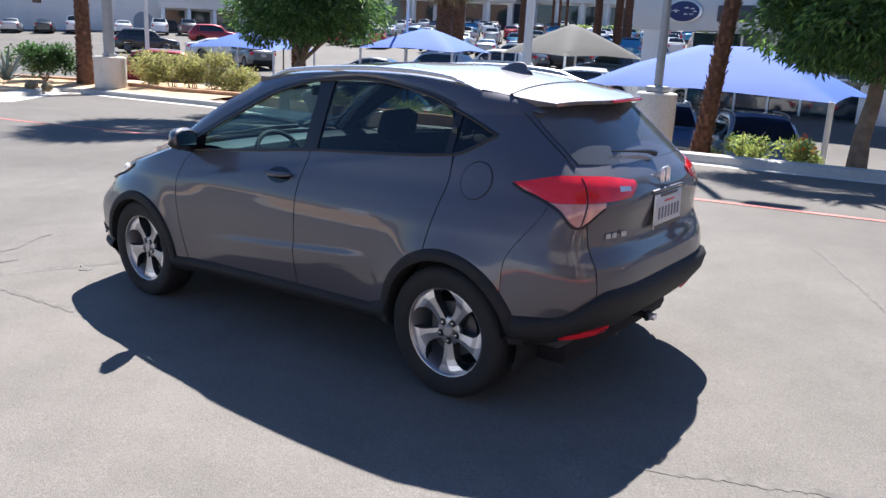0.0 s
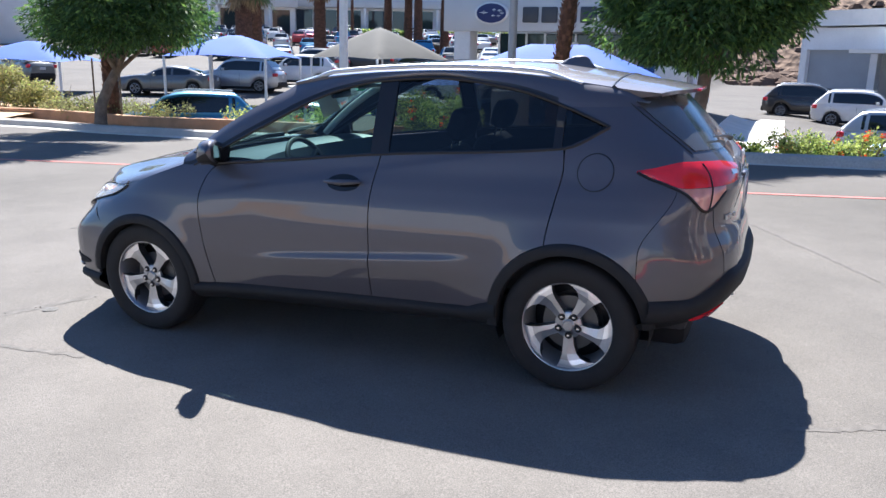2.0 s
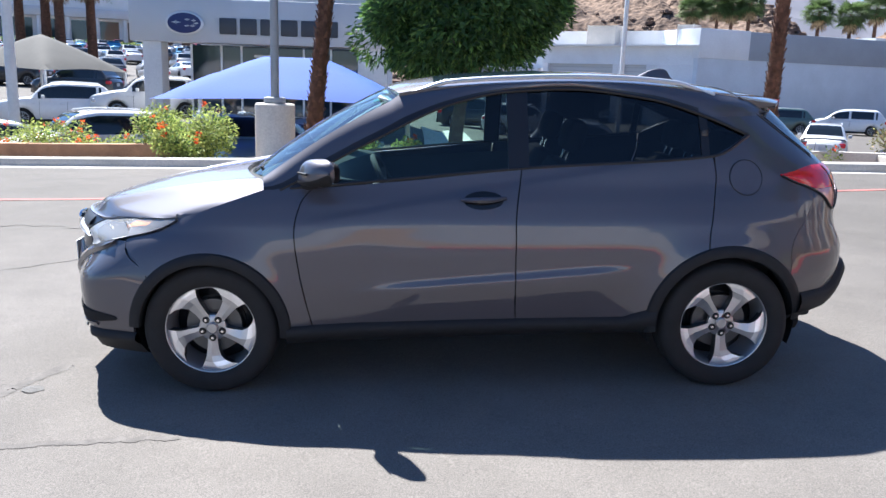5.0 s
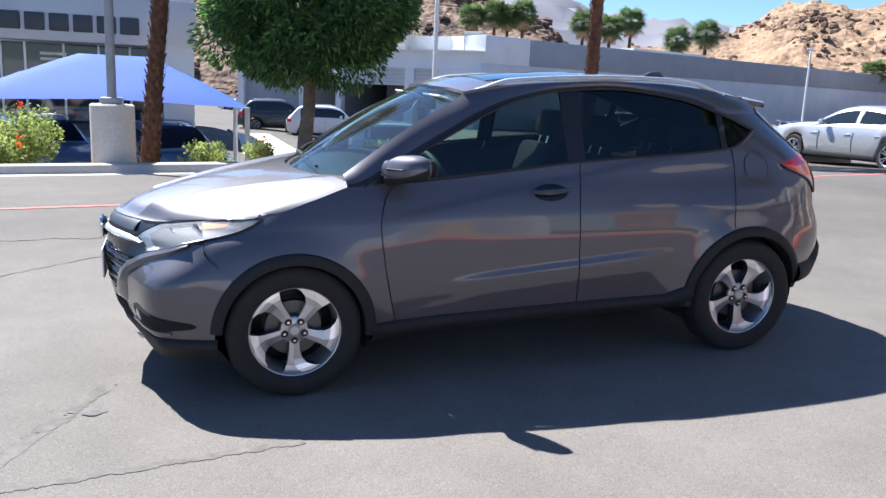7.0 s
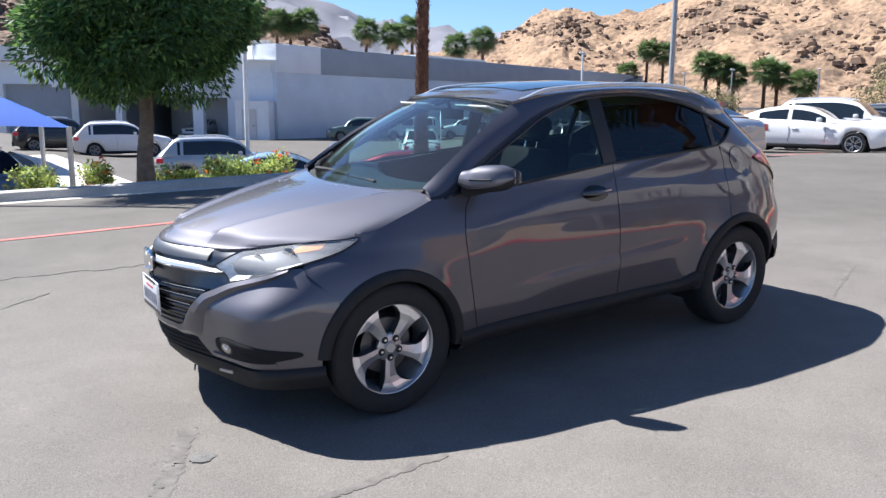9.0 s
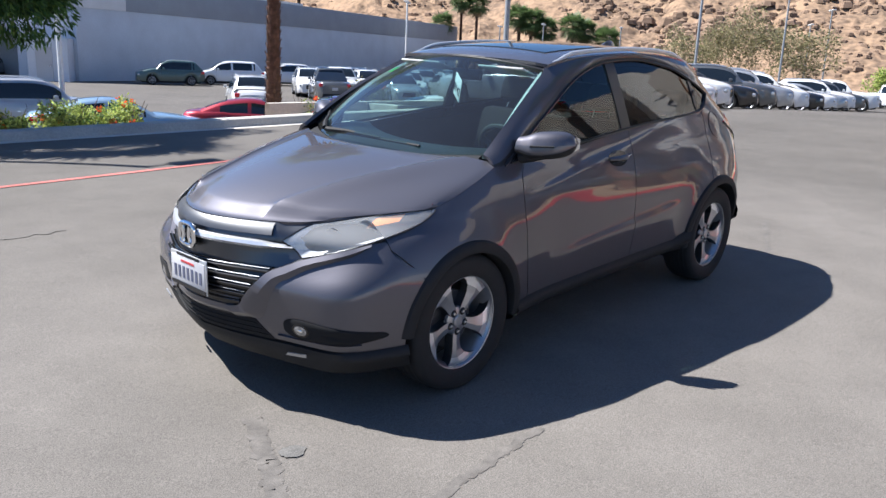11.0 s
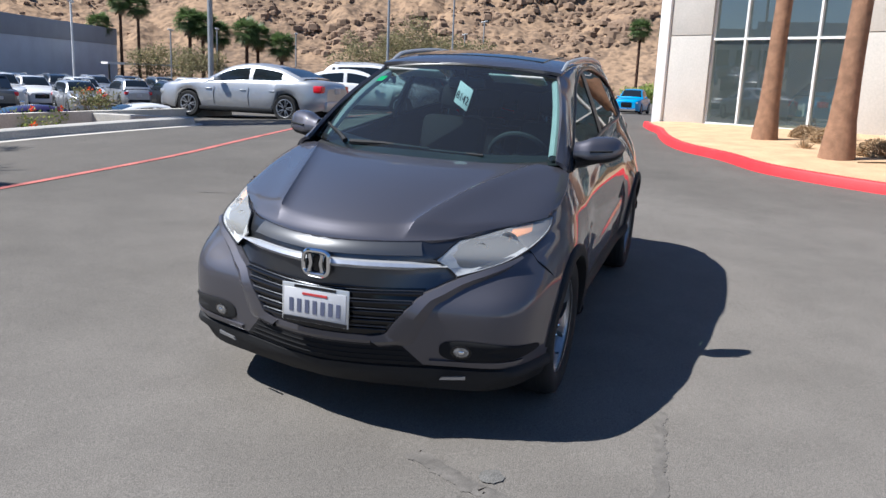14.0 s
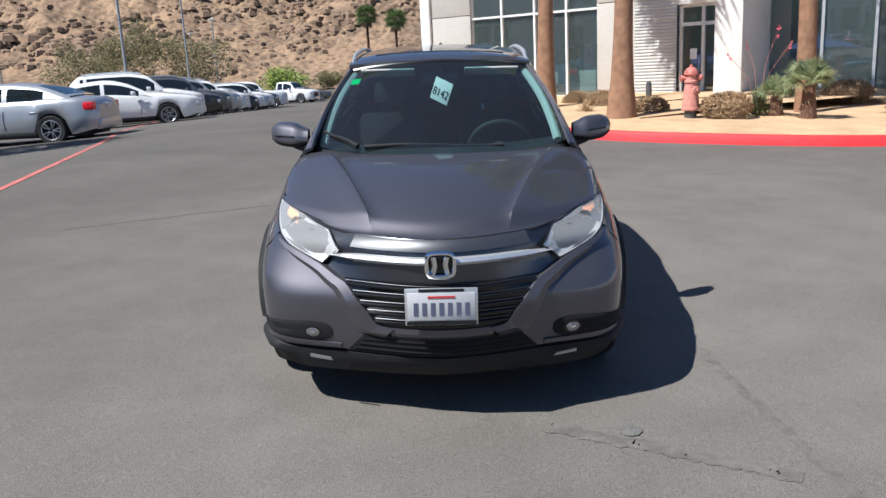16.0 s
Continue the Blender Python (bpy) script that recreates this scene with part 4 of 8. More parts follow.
        for k, p in enumerate(r):
            e = min(i, 18 - i, 3) / 3 * min(k, 10 - k, 2) / 2
            row.append(p + inn * (0.004 + 0.04 * e))
        back.append(row)
    part("lamp_bucket", Shape().sheet(back, 0, MID).mesh(BUCKET, 20), lamp, "silver lamp interior")
    sub = [r[6:10] for r in rows[9:14]]
    part("turn_signal", Shape().sheet([[p + inn * 0.008 for p in r] for r in sub], 0.003, MID).mesh(AMBER), lamp, "amber turn signal")
    for idx, rad in ((4, 0.036), (9, 0.044)):
        c = sum((Vector(p) for p in rows[idx]), Vector()) / 11
        sh = Shape()
        m = Matrix.Translation(c + inn * 0.03) @ Matrix.Rotation(radians(-90), 4, "Y") @ Matrix.Rotation(s * radians(-28), 4, "X")
        sh.lathe([(rad, 0.004), (rad * 0.9, -0.001), (rad * 0.7, -0.008), (rad * 0.4, -0.014), (0.012, -0.016), (0.01, 0.0), (0.001, 0.002)], 24, m, True)
        part("reflector", sh.mesh(BUCKET), lamp, "round silver reflector")
    sh = Shape()
    sh.tube([r[0] for r in rows] + [r[-1] for r in rows[::-1]] + rows[0][::-1], 0.0035, 5)
    part("lamp_seal", sh.mesh(BLACK_TRIM), lamp)

# number plates: frame, plate, and plain bars for what is printed on them
def number_plate(m, parent, name):
    frame_ = part(name, Shape().box(-0.008, -0.162, -0.086, 0.0, 0.162, 0.086, c=0.004).mesh(FRAME_ALU), parent, "number plate in a bright metal frame", m)
    part("plate", Shape().box(-0.0105, -0.150, -0.062, -0.007, 0.150, 0.066, c=0.002).mesh(PLATE_WHITE), frame_)
    part("frame_strip", Shape().box(-0.0105, -0.155, -0.083, -0.0072, 0.155, -0.066).mesh(BLACK_TRIM), frame_)
    part("frame_strip", Shape().box(-0.0105, -0.10, 0.070, -0.0072, 0.10, 0.083).mesh(BLACK_TRIM), frame_)
    for k in range(7):
        y = -0.114 + 0.038 * k
        part("plate_bar", Shape().box(-0.0125, y - 0.0095, -0.04, -0.0102, y + 0.0095, 0.02).mesh(PLATE_BLUE), frame_)
    part("plate_bar", Shape().box(-0.0125, -0.06, 0.041, -0.0102, 0.06, 0.051).mesh(PLATE_RED), frame_)
    return frame_


number_plate(pose(NOSE(0.56) - 0.016, 0, 0.565) @ Matrix.Diagonal((1, 0.93, 0.93, 1)), bumper, "front_number_plate")

# bonnet
def bonnet_edge(v):
    """The front edge of the bonnet, then the line along the lamp: v from -1 to 1."""
    s, a = (1 if v >= 0 else -1), abs(v)
    y = 0.765 * a
    z = 0.836 + 0.056 * step01((a - 0.5) / 0.5) ** 1.2
    return Vector((front_at(front_y(y, z), z)[0] - 0.004, s * y, z))


CENTRE = curve([-2.2, -2.15, -2.08, -2.0, -1.9, -1.7, -1.5, -1.25, -0.9], [0.80, 0.842, 0.878, 0.909, 0.94, 0.99, 1.027, 1.06, 1.085])
rows = []
for u in even(0, 1, 40):
    u = u**1.25
    row = []
    mid = bonnet_edge(0).lerp(Vector((-1.235, 0, 0)), u)
    far_ = bonnet_edge(1).lerp(Vector((-0.985, 0, 0)), u)
    z_mid, z_side = CENTRE(mid.x), (bonnet_edge(1).z * (1 - step01(u / 0.15)) + TOP(far_.x) * step01(u / 0.15))
    for v in sorted(even(-1, 1, 56) + [w * (0.37 + 0.42 * u + d) for w in (-1, 1) for d in (-0.012, 0, 0.012)]):
        e = bonnet_edge(v)
        r = Vector((-1.235 + 0.25 * v * v, 0.70 * v, 0))
        p = e.lerp(r, u)
        side = flank(far_.x, TOP(far_.x)) - 0.003
        p.y += (math.copysign(side, v) - p.y) * abs(v) ** 6 * step01(u / 0.05)
        c = 0.37 + 0.42 * u
        k = 0.2 * (abs(v) / c) ** 2 if abs(v) < c else 0.2 + 0.8 * ((abs(v) - c) / (1 - c)) ** 1.1
        z = z_side * k + z_mid * (1 - k)
        z += (e.z - z) * (1 - step01(u / 0.1))
        q = abs(v) - (0.37 + 0.42 * u)
        z += 0.024 * step01(u / 0.12) * (math.exp(q / 0.026) if q < 0 else math.exp(-(q / 0.12) ** 2)) * (1 - 0.6 * u)
        row.append((p.x, p.y, z))
    rows.append(row)
panel("bonnet", rows, thick=0.02, angle=22)
# windscreen, cowl and wipers
def screen(u, v):
    """u across from -1 to 1, v from the cowl to the roof."""
    lo = Vector((-1.21 + 0.27 * u * u, 0.69 * u, 1.045 + 0.035 * u * u))
    hi = Vector((-0.43 + 0.08 * u * u, 0.54 * u, 1.512 - 0.05 * u * u))
    return lo.lerp(hi, v) + Vector((-0.6, 0.6 * u * abs(u), 0.8)) * 0.03 * math.sin(math.pi * v)


ws = part("windscreen", Shape().sheet([[screen(u, v) for u in even(-1, 1, 20)] for v in even(0, 1, 14)], 0, MID).mesh(SCREEN_GLASS), car)
sh = Shape()
edge = [screen(-1, v) for v in even(0, 1, 10)] + [screen(u, 1) for u in even(-1, 1, 14)] + [screen(1, v) for v in even(1, 0, 10)]
sh.tube([p + Vector((0, 0, -0.002)) for p in edge], 0.012, 6)
part("screen_seal", sh.mesh(BLACK_TRIM), car)
sh = Shape()
sh.sheet([[(-1.25 + 0.25 * u * u, 0.70 * u, 1.035 + 0.015 * u * u) for u in even(-0.93, 0.93, 20)], [(-1.2 + 0.25 * u * u, 0.69 * u, 1.044 + 0.028 * u * u) for u in even(-0.93, 0.93, 20)]], 0.02, MID)
part("cowl", sh.mesh(CLADDING), car, "black plastic cowl below the windscreen")
for y0, y1, k in ((0.40, -0.34, 0.05), (0.44, 0.655, 0.15)):
    sh = Shape()
    a, b = screen(y0 / 0.685, 0.03), screen(y1 / 0.685, k)
    off = Vector((-0.01, 0, 0.016))
    sh.tube([a + off, a.lerp(b, 0.25) + off * 1.5, a.lerp(b, 0.6) + off], [0.016, 0.011, 0.008], 6)
    sh.tube([a + off * 0.6, a.lerp(b, 0.5) + off * 0.7, b + off * 0.4], 0.008, 6)
    part("wiper", sh.mesh(CLADDING), car, "black windscreen wiper")
# roof
rows = []
for x in even(-0.44, 1.42, 36):
    row = []
    for v in even(-1, 1, 24):
        xx = x + 0.08 * v * v * (1 - step01((x + 0.44) / 0.6))
        row.append((xx, roof_half(xx) * v, ROOF(xx) - 0.034 * v * v - 0.01 * v**6))
    rows.append(row)
panel("roof", rows)
rows = [[(x, 0.40 * v, ROOF(x) - 0.034 * (0.40 * v / roof_half(x)) ** 2 + 0.004) for v in even(-1, 1, 12)] for x in even(-0.18, 0.42, 10)]
part("sunroof", Shape().sheet(rows, 0.006, MID).mesh(DARK_GLASS), car, "dark glass sunroof")
rows = []
for u in even(0, 1, 10):
    h = 0.062 * math.sin(math.pi * min(u * 0.62 + 0.02, 0.5)) * (1 if u < 0.8 else 1 - ((u - 0.8) / 0.2) ** 2 * 0.6)
    w = 0.028 * (0.35 + 0.65 * math.sin(math.pi * (0.15 + 0.75 * u)))
    x = 1.02 + 0.19 * u
    rows.append([(x + 0.02 * (1 - c), w * s, ROOF(x) - 0.004 + h * c) for s, c in ((-1, 0), (-0.75, 0.5), (-0.3, 0.93), (0, 1), (0.3, 0.93), (0.75, 0.5), (1, 0))])
part("roof_antenna", Shape().sheet(rows, 0.002, (1.1, 0, 1.4)).mesh(PAINT), car, "shark-fin roof antenna")

# tailgate
def gate(a, z):
    return rear_at(a, z)


rows = []
for v in even(0, 1, 26):
    z = 0.60 + v * 0.565
    half = 0.622 - 0.067 * step01((z - 0.95) / 0.2)
    rows.append([gate(rear_y(half * u, z), z) for u in even(-1, 1, 36)])
tailgate = panel("tailgate", rows)
rows = []
for v in even(0, 1, 16):
    z = 1.165 + v * 0.275
    half = 0.555 - 0.05 * v
    rows.append([Vector(gate(rear_y(half * u, z), z)) + Vector((-0.004, 0, 0)) for u in even(-1, 1, 28)])
part("tailgate_frame", Shape().sheet(rows, 0.02, MID).mesh(PAINT), tailgate)
for k, s in ((0, -1), (-1, 1)):
    way = [r[k] + Vector((0.003, s * 0.001, 0)) for r in rows[:14]] + [Vector((1.45, s * 0.497, ROOF(1.45) - 0.052)), Vector((1.424, s * 0.498, ROOF(1.424) - 0.035))]
    part("tailgate_gap", Shape().tube(way, 0.004, 5).mesh(BLACK_TRIM), tailgate)
way = [(1.422, roof_half(1.422) * v, ROOF(1.422) - 0.034 * v * v - 0.01 * v**6 + 0.001) for v in even(-1, 1, 20)]
part("spoiler_gap", Shape().tube(way, 0.004, 5).mesh(BLACK_TRIM), tailgate)
rows = []
for v in even(0, 1, 14):
    z = 1.178 + v * 0.25
    half = 0.532 - 0.045 * v + 0.005 * math.sin(math.pi * v)
    rows.append([Vector(gate(rear_y(half * u, z), z)) + Vector((0.004, 0, 0.001 - 0.014 * (1 - v) * (1 - u * u))) for u in even(-1, 1, 24)])
part("rear_window", Shape().sheet(rows, 0.004, MID).mesh(REAR_GLASS), tailgate, "dark rear window")
# spoiler: carries the roof on past the rear window, closed below
rows = []
for u in even(0, 1, 10):
    row = []
    for v in even(-1, 1, 26):
        x = 1.424 + u * (0.375 - 0.15 * v * v)
        row.append((x, roof_half(x) * v, ROOF(x) - 0.034 * v * v - 0.01 * v**6 + 0.01 * u * u))
    deep = 0.05 * (1 - u) + 0.012
    row = [(row[0][0], row[0][1] * 0.985, row[0][2] - deep)] + row + [(row[-1][0], row[-1][1] * 0.985, row[-1][2] - deep)]
    rows.append(row)
rim = rows[-1]
rows.append([(x + 0.002, y * 0.99, z - 0.018) for x, y, z in rim])
rows.append([(1.66 - 0.05 * (y / 0.5) ** 2, y * 0.97, z - 0.012) for x, y, z in rim])
rows.append([(1.46, y * 0.97, ROOF(1.46) - 0.08) for x, y, z in rim])
spoiler = part("roof_spoiler", Shape().sheet(rows).mesh(PAINT, 45), tailgate)
sh = Shape().box(1.785, -0.15, 1.434, 1.806, 0.15, 1.447, c=0.004)
part("brake_light", sh.mesh(RED_LENS), spoiler, "red high brake light")
# rear wiper, badge, plate, lettering
sh = Shape()
wp = [Vector(gate(rear_y(y, z), z)) + Vector((0.02, 0, 0.012)) for y, z in ((0.02, 1.175), (-0.04, 1.19), (-0.2, 1.205), (-0.34, 1.215))]
sh.tube(wp, [0.016, 0.01, 0.006, 0.004], 7)
part("rear_wiper", sh.mesh(BLACK_TRIM), tailgate)
sh = Shape()
bx = TAIL(1.08) + 0.007
ring = [(bx, 0.05 * math.copysign(abs(math.cos(a)) ** 0.5, math.cos(a)), 1.085 + 0.042 * math.copysign(abs(math.sin(a)) ** 0.5, math.sin(a))) for a in even(0, 2 * math.pi, 24)]
sh.tube(ring, 0.006, 6, False)
for y in (-0.022, 0.022):
    sh.tube([(bx, y, 1.115), (bx, y, 1.055)], 0.007, 6)
part("badge", sh.mesh(ALLOY), tailgate, "bright metal badge")
number_plate(pose(TAIL(0.93) + 0.012, 0, 0.925, 0, 0, 180), tailgate, "rear_number_plate")
sh = Shape().box(TAIL(1.02) - 0.01, -0.17, 1.016, TAIL(1.02) + 0.012, 0.17, 1.034, c=0.006)
part("tailgate_grip", sh.mesh(PAINT), tailgate)
a = rear_y(-0.45, 0.86)
p = Vector(gate(a, 0.865))
turn = Matrix.Translation(p + Vector((0.006, -0.004, 0))) @ Matrix.Rotation(radians(90 - 17), 4, "Z")
for k, (x0, w) in enumerate(((-0.085, 0.03), (-0.046, 0.03), (-0.008, 0.012), (0.014, 0.034))):
    part("model_badge", Shape().box(x0, -0.006, -0.012 if k != 2 else -0.003, x0 + w, 0.0, 0.012 if k != 2 else 0.003, turn, 0.004).mesh(ALLOY_SATIN), tailgate, "small chrome badge block")
# rear bumper: painted corners and plastic beam
for s in (-1, 1):
    rows = []
    for v in even(0, 1, 16):
        z = 0.50 + v * 0.60
        ao = rear_x(1.628 + 0.15 * step01((z - 0.72) / 0.3), z)
        ai = rear_y(0.627 - 0.067 * step01((z - 0.95) / 0.2), z)
        rows.append([rear_at(s * (ai * (1 - u) + ao * u), z) for u in even(0.0, 1, 16)])
    panel("bumper_corner", rows)
    # tail lamp: a red wing from the tailgate to the quarter panel, a paler lens below it
    tip = 1.59
    top_z = curve([0, 0.25, 0.6, 1], [1.10, 1.128, 1.135, 1.098])
    low_z = curve([0, 0.07, 0.35, 0.7, 1], [1.065, 1.03, 1.022, 1.02, 1.085])
    bot_z = curve([0, 0.27, 0.48, 0.72, 1], [1.02, 1.0, 0.912, 1.0, 1.08])
    turn_ = curve([0, 0.48, 1], [rear_y(0.31, 1.07), rear_y(0.60, 1.05), rear_x(tip, 1.09)])
    rows = [[lift(rear_at(s * turn_(u), low_z(u) + (top_z(u) - low_z(u)) * v), 0.004 + 0.005 * math.sin(math.pi * v)) for v in even(0, 1, 8)] for u in even(0, 1, 30)]
    lamp = part("tail_light", Shape().sheet(rows, 0.02, MID).mesh(RED_LENS), car, "red wing-shaped tail light")
    clear = [[lift(rear_at(s * turn_(u), bot_z(u) + (low_z(u) - 0.002 - bot_z(u)) * v), 0.004) for v in even(0, 1, 6)] for u in even(0.3, 0.94, 22)]
    part("reversing_lens", Shape().sheet(clear, 0.018, MID).mesh(PINK_LENS), lamp, "pale clear lower lens")
    lens = [[p + Vector((0.0025, s * 0.001, 0)) for p in r[3:6]] for r in rows[2:6]]
    part("white_lens", Shape().sheet(lens, 0.003, MID).mesh(CLEAR_LENS), lamp)
    sh = Shape()
    sh.tube([r[0] for r in clear] + [rows[-1][4]], 0.007, 6)
    part("lamp_seal", sh.mesh(BLACK_TRIM), lamp)
    sh = Shape()
    sh.tube([lift(rear_at(s * turn_(0.47), z), 0.0085) for z in even(0.915, 1.125, 8)], 0.0035, 5)
    part("lamp_gap", sh.mesh(BLACK_TRIM), lamp)
rows = []
for u in even(-1, 1, 48):
    row = []
    for z, o in ((0.64, -0.03), (0.615, 0.02), (0.58, 0.04), (0.52, 0.045), (0.45, 0.03), (0.4, 0.01), (0.36, -0.01), (0.33, -0.05), (0.33, -0.3)):
        drop = 0.12 * step01((abs(u) - 0.35) / 0.4) * step01((z - 0.36) / 0.2)
        a = rear_x(1.665, 0.45) * u
        row.append(lift(rear_at(a, z - drop), o))
    rows.append(row)
rb = part("rear_bumper", Shape().sheet(rows).mesh(CLADDING, 50), car, "black plastic rear bumper")
for s in (-1, 1):
    rows = quad_on(rear_at, [(s * rear_y(0.45, 0.385), 0.382), (s * rear_y(0.70, 0.39), 0.39), (s * rear_y(0.70, 0.42), 0.415), (s * rear_y(0.47, 0.425), 0.425)], 4, 8, 0.03)
    part("reflector", Shape().sheet(rows, 0.01, MID).mesh(RED_LENS), rb, "red reflector")
sh = Shape()
sh.tube([(1.7, 0.0, 0.345), (1.985, 0.0, 0.345)], 0.02, 4)
sh.box(1.975, -0.028, 0.32, 2.0, 0.028, 0.37, c=0.01)
hitch = part("tow_hitch", sh.mesh(CLADDING), car, "black tow hitch receiver")
part("hitch_end", Shape().box(1.998, -0.02, 0.33, 2.03, 0.02, 0.36, c=0.004).mesh(ALLOY), hitch, "bright metal hitch end")
sh = Shape().box(-1.75, -0.6, 0.2, 1.85, 0.6, 0.36, c=0.06)
sh.box(-1.72, -0.5, 0.36, -0.95, 0.5, 0.74, c=0.05)
part("underbody", sh.mesh(SHADED_BLACK), car)

# cabin
sh = Shape().box(-1.0, -0.68, 0.32, 1.85, 0.68, 0.42, c=0.03)
sh.box(1.25, -0.66, 0.4, 1.62, 0.66, 1.02, c=0.05)
sh.box(1.2, -0.60, 1.0, 1.75, 0.60, 1.03, c=0.01)
part("cabin_floor", sh.mesh(INTERIOR), car)
rows = [[(x, 0.50 * v, ROOF(x) - 0.06 - 0.03 * v * v) for v in even(-1, 1, 8)] for x in even(-0.35, 1.6, 12)]
part("headliner", Shape().sheet(rows).mesh(INTERIOR_GREY), car)
rows = [[(-1.16 + 0.24 * u * u + 0.5 * v, 0.69 * u, 1.03 + 0.02 * u * u - 0.012 * v - 0.16 * max(v - 0.82, 0) / 0.18 + 0.03 * math.sin(math.pi * v)) for u in even(-1, 1, 16)] for v in even(0, 1, 10)]
part("dashboard", Shape().sheet(rows, 0.2, (-0.9, 0, 0.2)).mesh(DASH_TOP), car)
for s in (-1, 1):
    rows = [[(x, s * 0.68, z) for z in (0.45, 0.7, 0.95, 1.02 + 0.045 * (x + 0.7))] for x in even(-0.8, 1.2, 8)]
    part("door_lining", Shape().sheet(rows).mesh(INTERIOR), car)
sh = Shape()
wheel_m = Matrix.Translation((-0.42, -0.36, 0.985)) @ Matrix.Rotation(radians(62), 4, "Y")
sh.tube([wheel_m @ Vector((0.185 * math.cos(a), 0.185 * math.sin(a), 0)) for a in even(0, 2 * math.pi, 32)], 0.016, 8, False)
for a in (0, 120, 240):
    sh.tube([wheel_m @ Vector((0.04 * math.cos(radians(a)), 0.04 * math.sin(radians(a)), -0.02)), wheel_m @ Vector((0.18 * math.cos(radians(a)), 0.18 * math.sin(radians(a)), 0))], 0.018, 6)
sh.lathe([(0.01, 0.01), (0.06, 0.0), (0.065, -0.03), (0.03, -0.2)], 14, wheel_m)
part("steering_wheel", sh.mesh(INTERIOR), car)


def seat(x, y, w, back):
    sh = Shape()
    sh.box(x - 0.28, y - w, 0.5, x + 0.26, y + w, 0.66, c=0.06)
    lean = Matrix.Translation((x + 0.24, y, 0.6)) @ Matrix.Rotation(radians(18), 4, "Y")
    sh.box(-0.07, -w, 0, 0.07, w, back, lean, c=0.06)
    sh.box(-0.05, -0.13, back + 0.05, 0.06, 0.13, back + 0.23, lean, c=0.05)
    chair = part("seat", sh.mesh(INTERIOR), car, "black cloth seat with headrest")
    for k in (-0.06, 0.06):
        part("headrest_post", Shape().tube([lean @ Vector((0, k, back - 0.02)), lean @ Vector((0, k, back + 0.1))], 0.007, 6).mesh(CHROME), chair, "chrome headrest post")


seat(0.12, -0.36, 0.24, 0.56)
seat(0.12, 0.36, 0.24, 0.56)
for y in (-0.38, 0.0, 0.38):
    seat(0.95, y, 0.19, 0.5)
sh = Shape().box(-0.4, -0.11, 1.375, -0.37, 0.11, 1.44, c=0.02)
sh.tube([(-0.39, 0, 1.42), (-0.42, 0, 1.485)], 0.012, 6)
part("rear_view_mirror", sh.mesh(BLACK_TRIM), car)
for s in (-1, 1):
    way = [screen(s * 0.95, v) + Vector((0.035, 0, -0.02)) for v in even(0.05, 0.97, 10)]
    part("pillar_lining", Shape().tube(way, 0.024, 8).mesh(LINING), car, "pale grey inner pillar lining")
for s in (-1, 1):
    m = Matrix.Translation((-0.47, s * 0.31, 1.474)) @ Matrix.Rotation(radians(17), 4, "Y")
    part("sun_visor", Shape().box(0, -0.16, -0.012, 0.15, 0.16, 0, m, c=0.01).mesh(LINING), car, "folded sun visor, paled to look sunlit")
tag_m = Matrix.Translation((-0.475, -0.01, 1.335)) @ Matrix.Rotation(radians(-32), 4, "Z") @ Matrix.Rotation(radians(22), 4, "X")
tag = part("mirror_tag", Shape().box(-0.002, -0.064, -0.068, 0.002, 0.064, 0.068, c=0.0015).mesh(TAG_WHITE), car, "white hanging tag with a stock number", tag_m)
lettering("8142", 0.07, 0.0008, BLACK_TRIM, Matrix.Translation((-0.0035, 0, -0.015)) @ Matrix.Rotation(radians(-90), 4, "Z") @ Matrix.Rotation(radians(90), 4, "X"), tag, "tag_lettering", 0.112)
c = screen(0.86, 0.80)
d1, d2 = (screen(0.90, 0.80) - screen(0.82, 0.80)).normalized(), (screen(0.86, 0.85) - screen(0.86, 0.75)).normalized()
part("windscreen_sticker", Shape().sheet([[c + d1 * (0.028 * i) + d2 * (0.032 * j) + Vector((0.006, 0, -0.005)) for i in (-1, 1)] for j in (-1, 1)], 0.001, MID).mesh(GREEN_STICKER), ws, "green sticker")

# ---------- wheels ----------
def spoke_mesh():
    """One flat-faced pinwheel spoke, in the plane of the wheel (z outwards): satin root, machined blade."""
    rs = [0.035, 0.07, 0.105, 0.15, 0.18, 0.205, 0.2265]
    lead = [-38, -21, -15.5, -13, -13.5, -15, -17]
    ridge = [-6, -4, -3, -3, 0, 5, 12]
    trail = [38, 20, 14, 14, 19, 27, 37]
    face = [0.0, 0.003, 0.006, 0.012, 0.015, 0.016, 0.014]
    fall = [0.0, -0.003, -0.008, -0.012, -0.01, -0.005, 0.0]
    v, f, mi = [], [], []
    for r, a, b, c, h, d in zip(rs, lead, ridge, trail, face, fall):
        for w, dz in ((a, -0.003), (b, 0.0), (c, d)):
            v.append((r * math.cos(radians(w)), r * math.sin(radians(w)), h + dz))
        for w in (a, c):
            v.append((r * math.cos(radians(w)), r * math.sin(radians(w)), h - 0.055))
    for i in range(len(rs) - 1):
        p, q = i * 5, i * 5 + 5
        f += [(p, p + 1, q + 1, q), (p + 1, p + 2, q + 2, q + 1), (p, q, q + 3, p + 3), (p + 2, p + 4, q + 4, q + 2)]
        mi += [0 if i > 3 else 2, 0 if i > 3 else 2, 1, 1]
    return mesh_of(v, f, [ALLOY, ALLOY_DARK, ALLOY_SATIN], 8, mi)


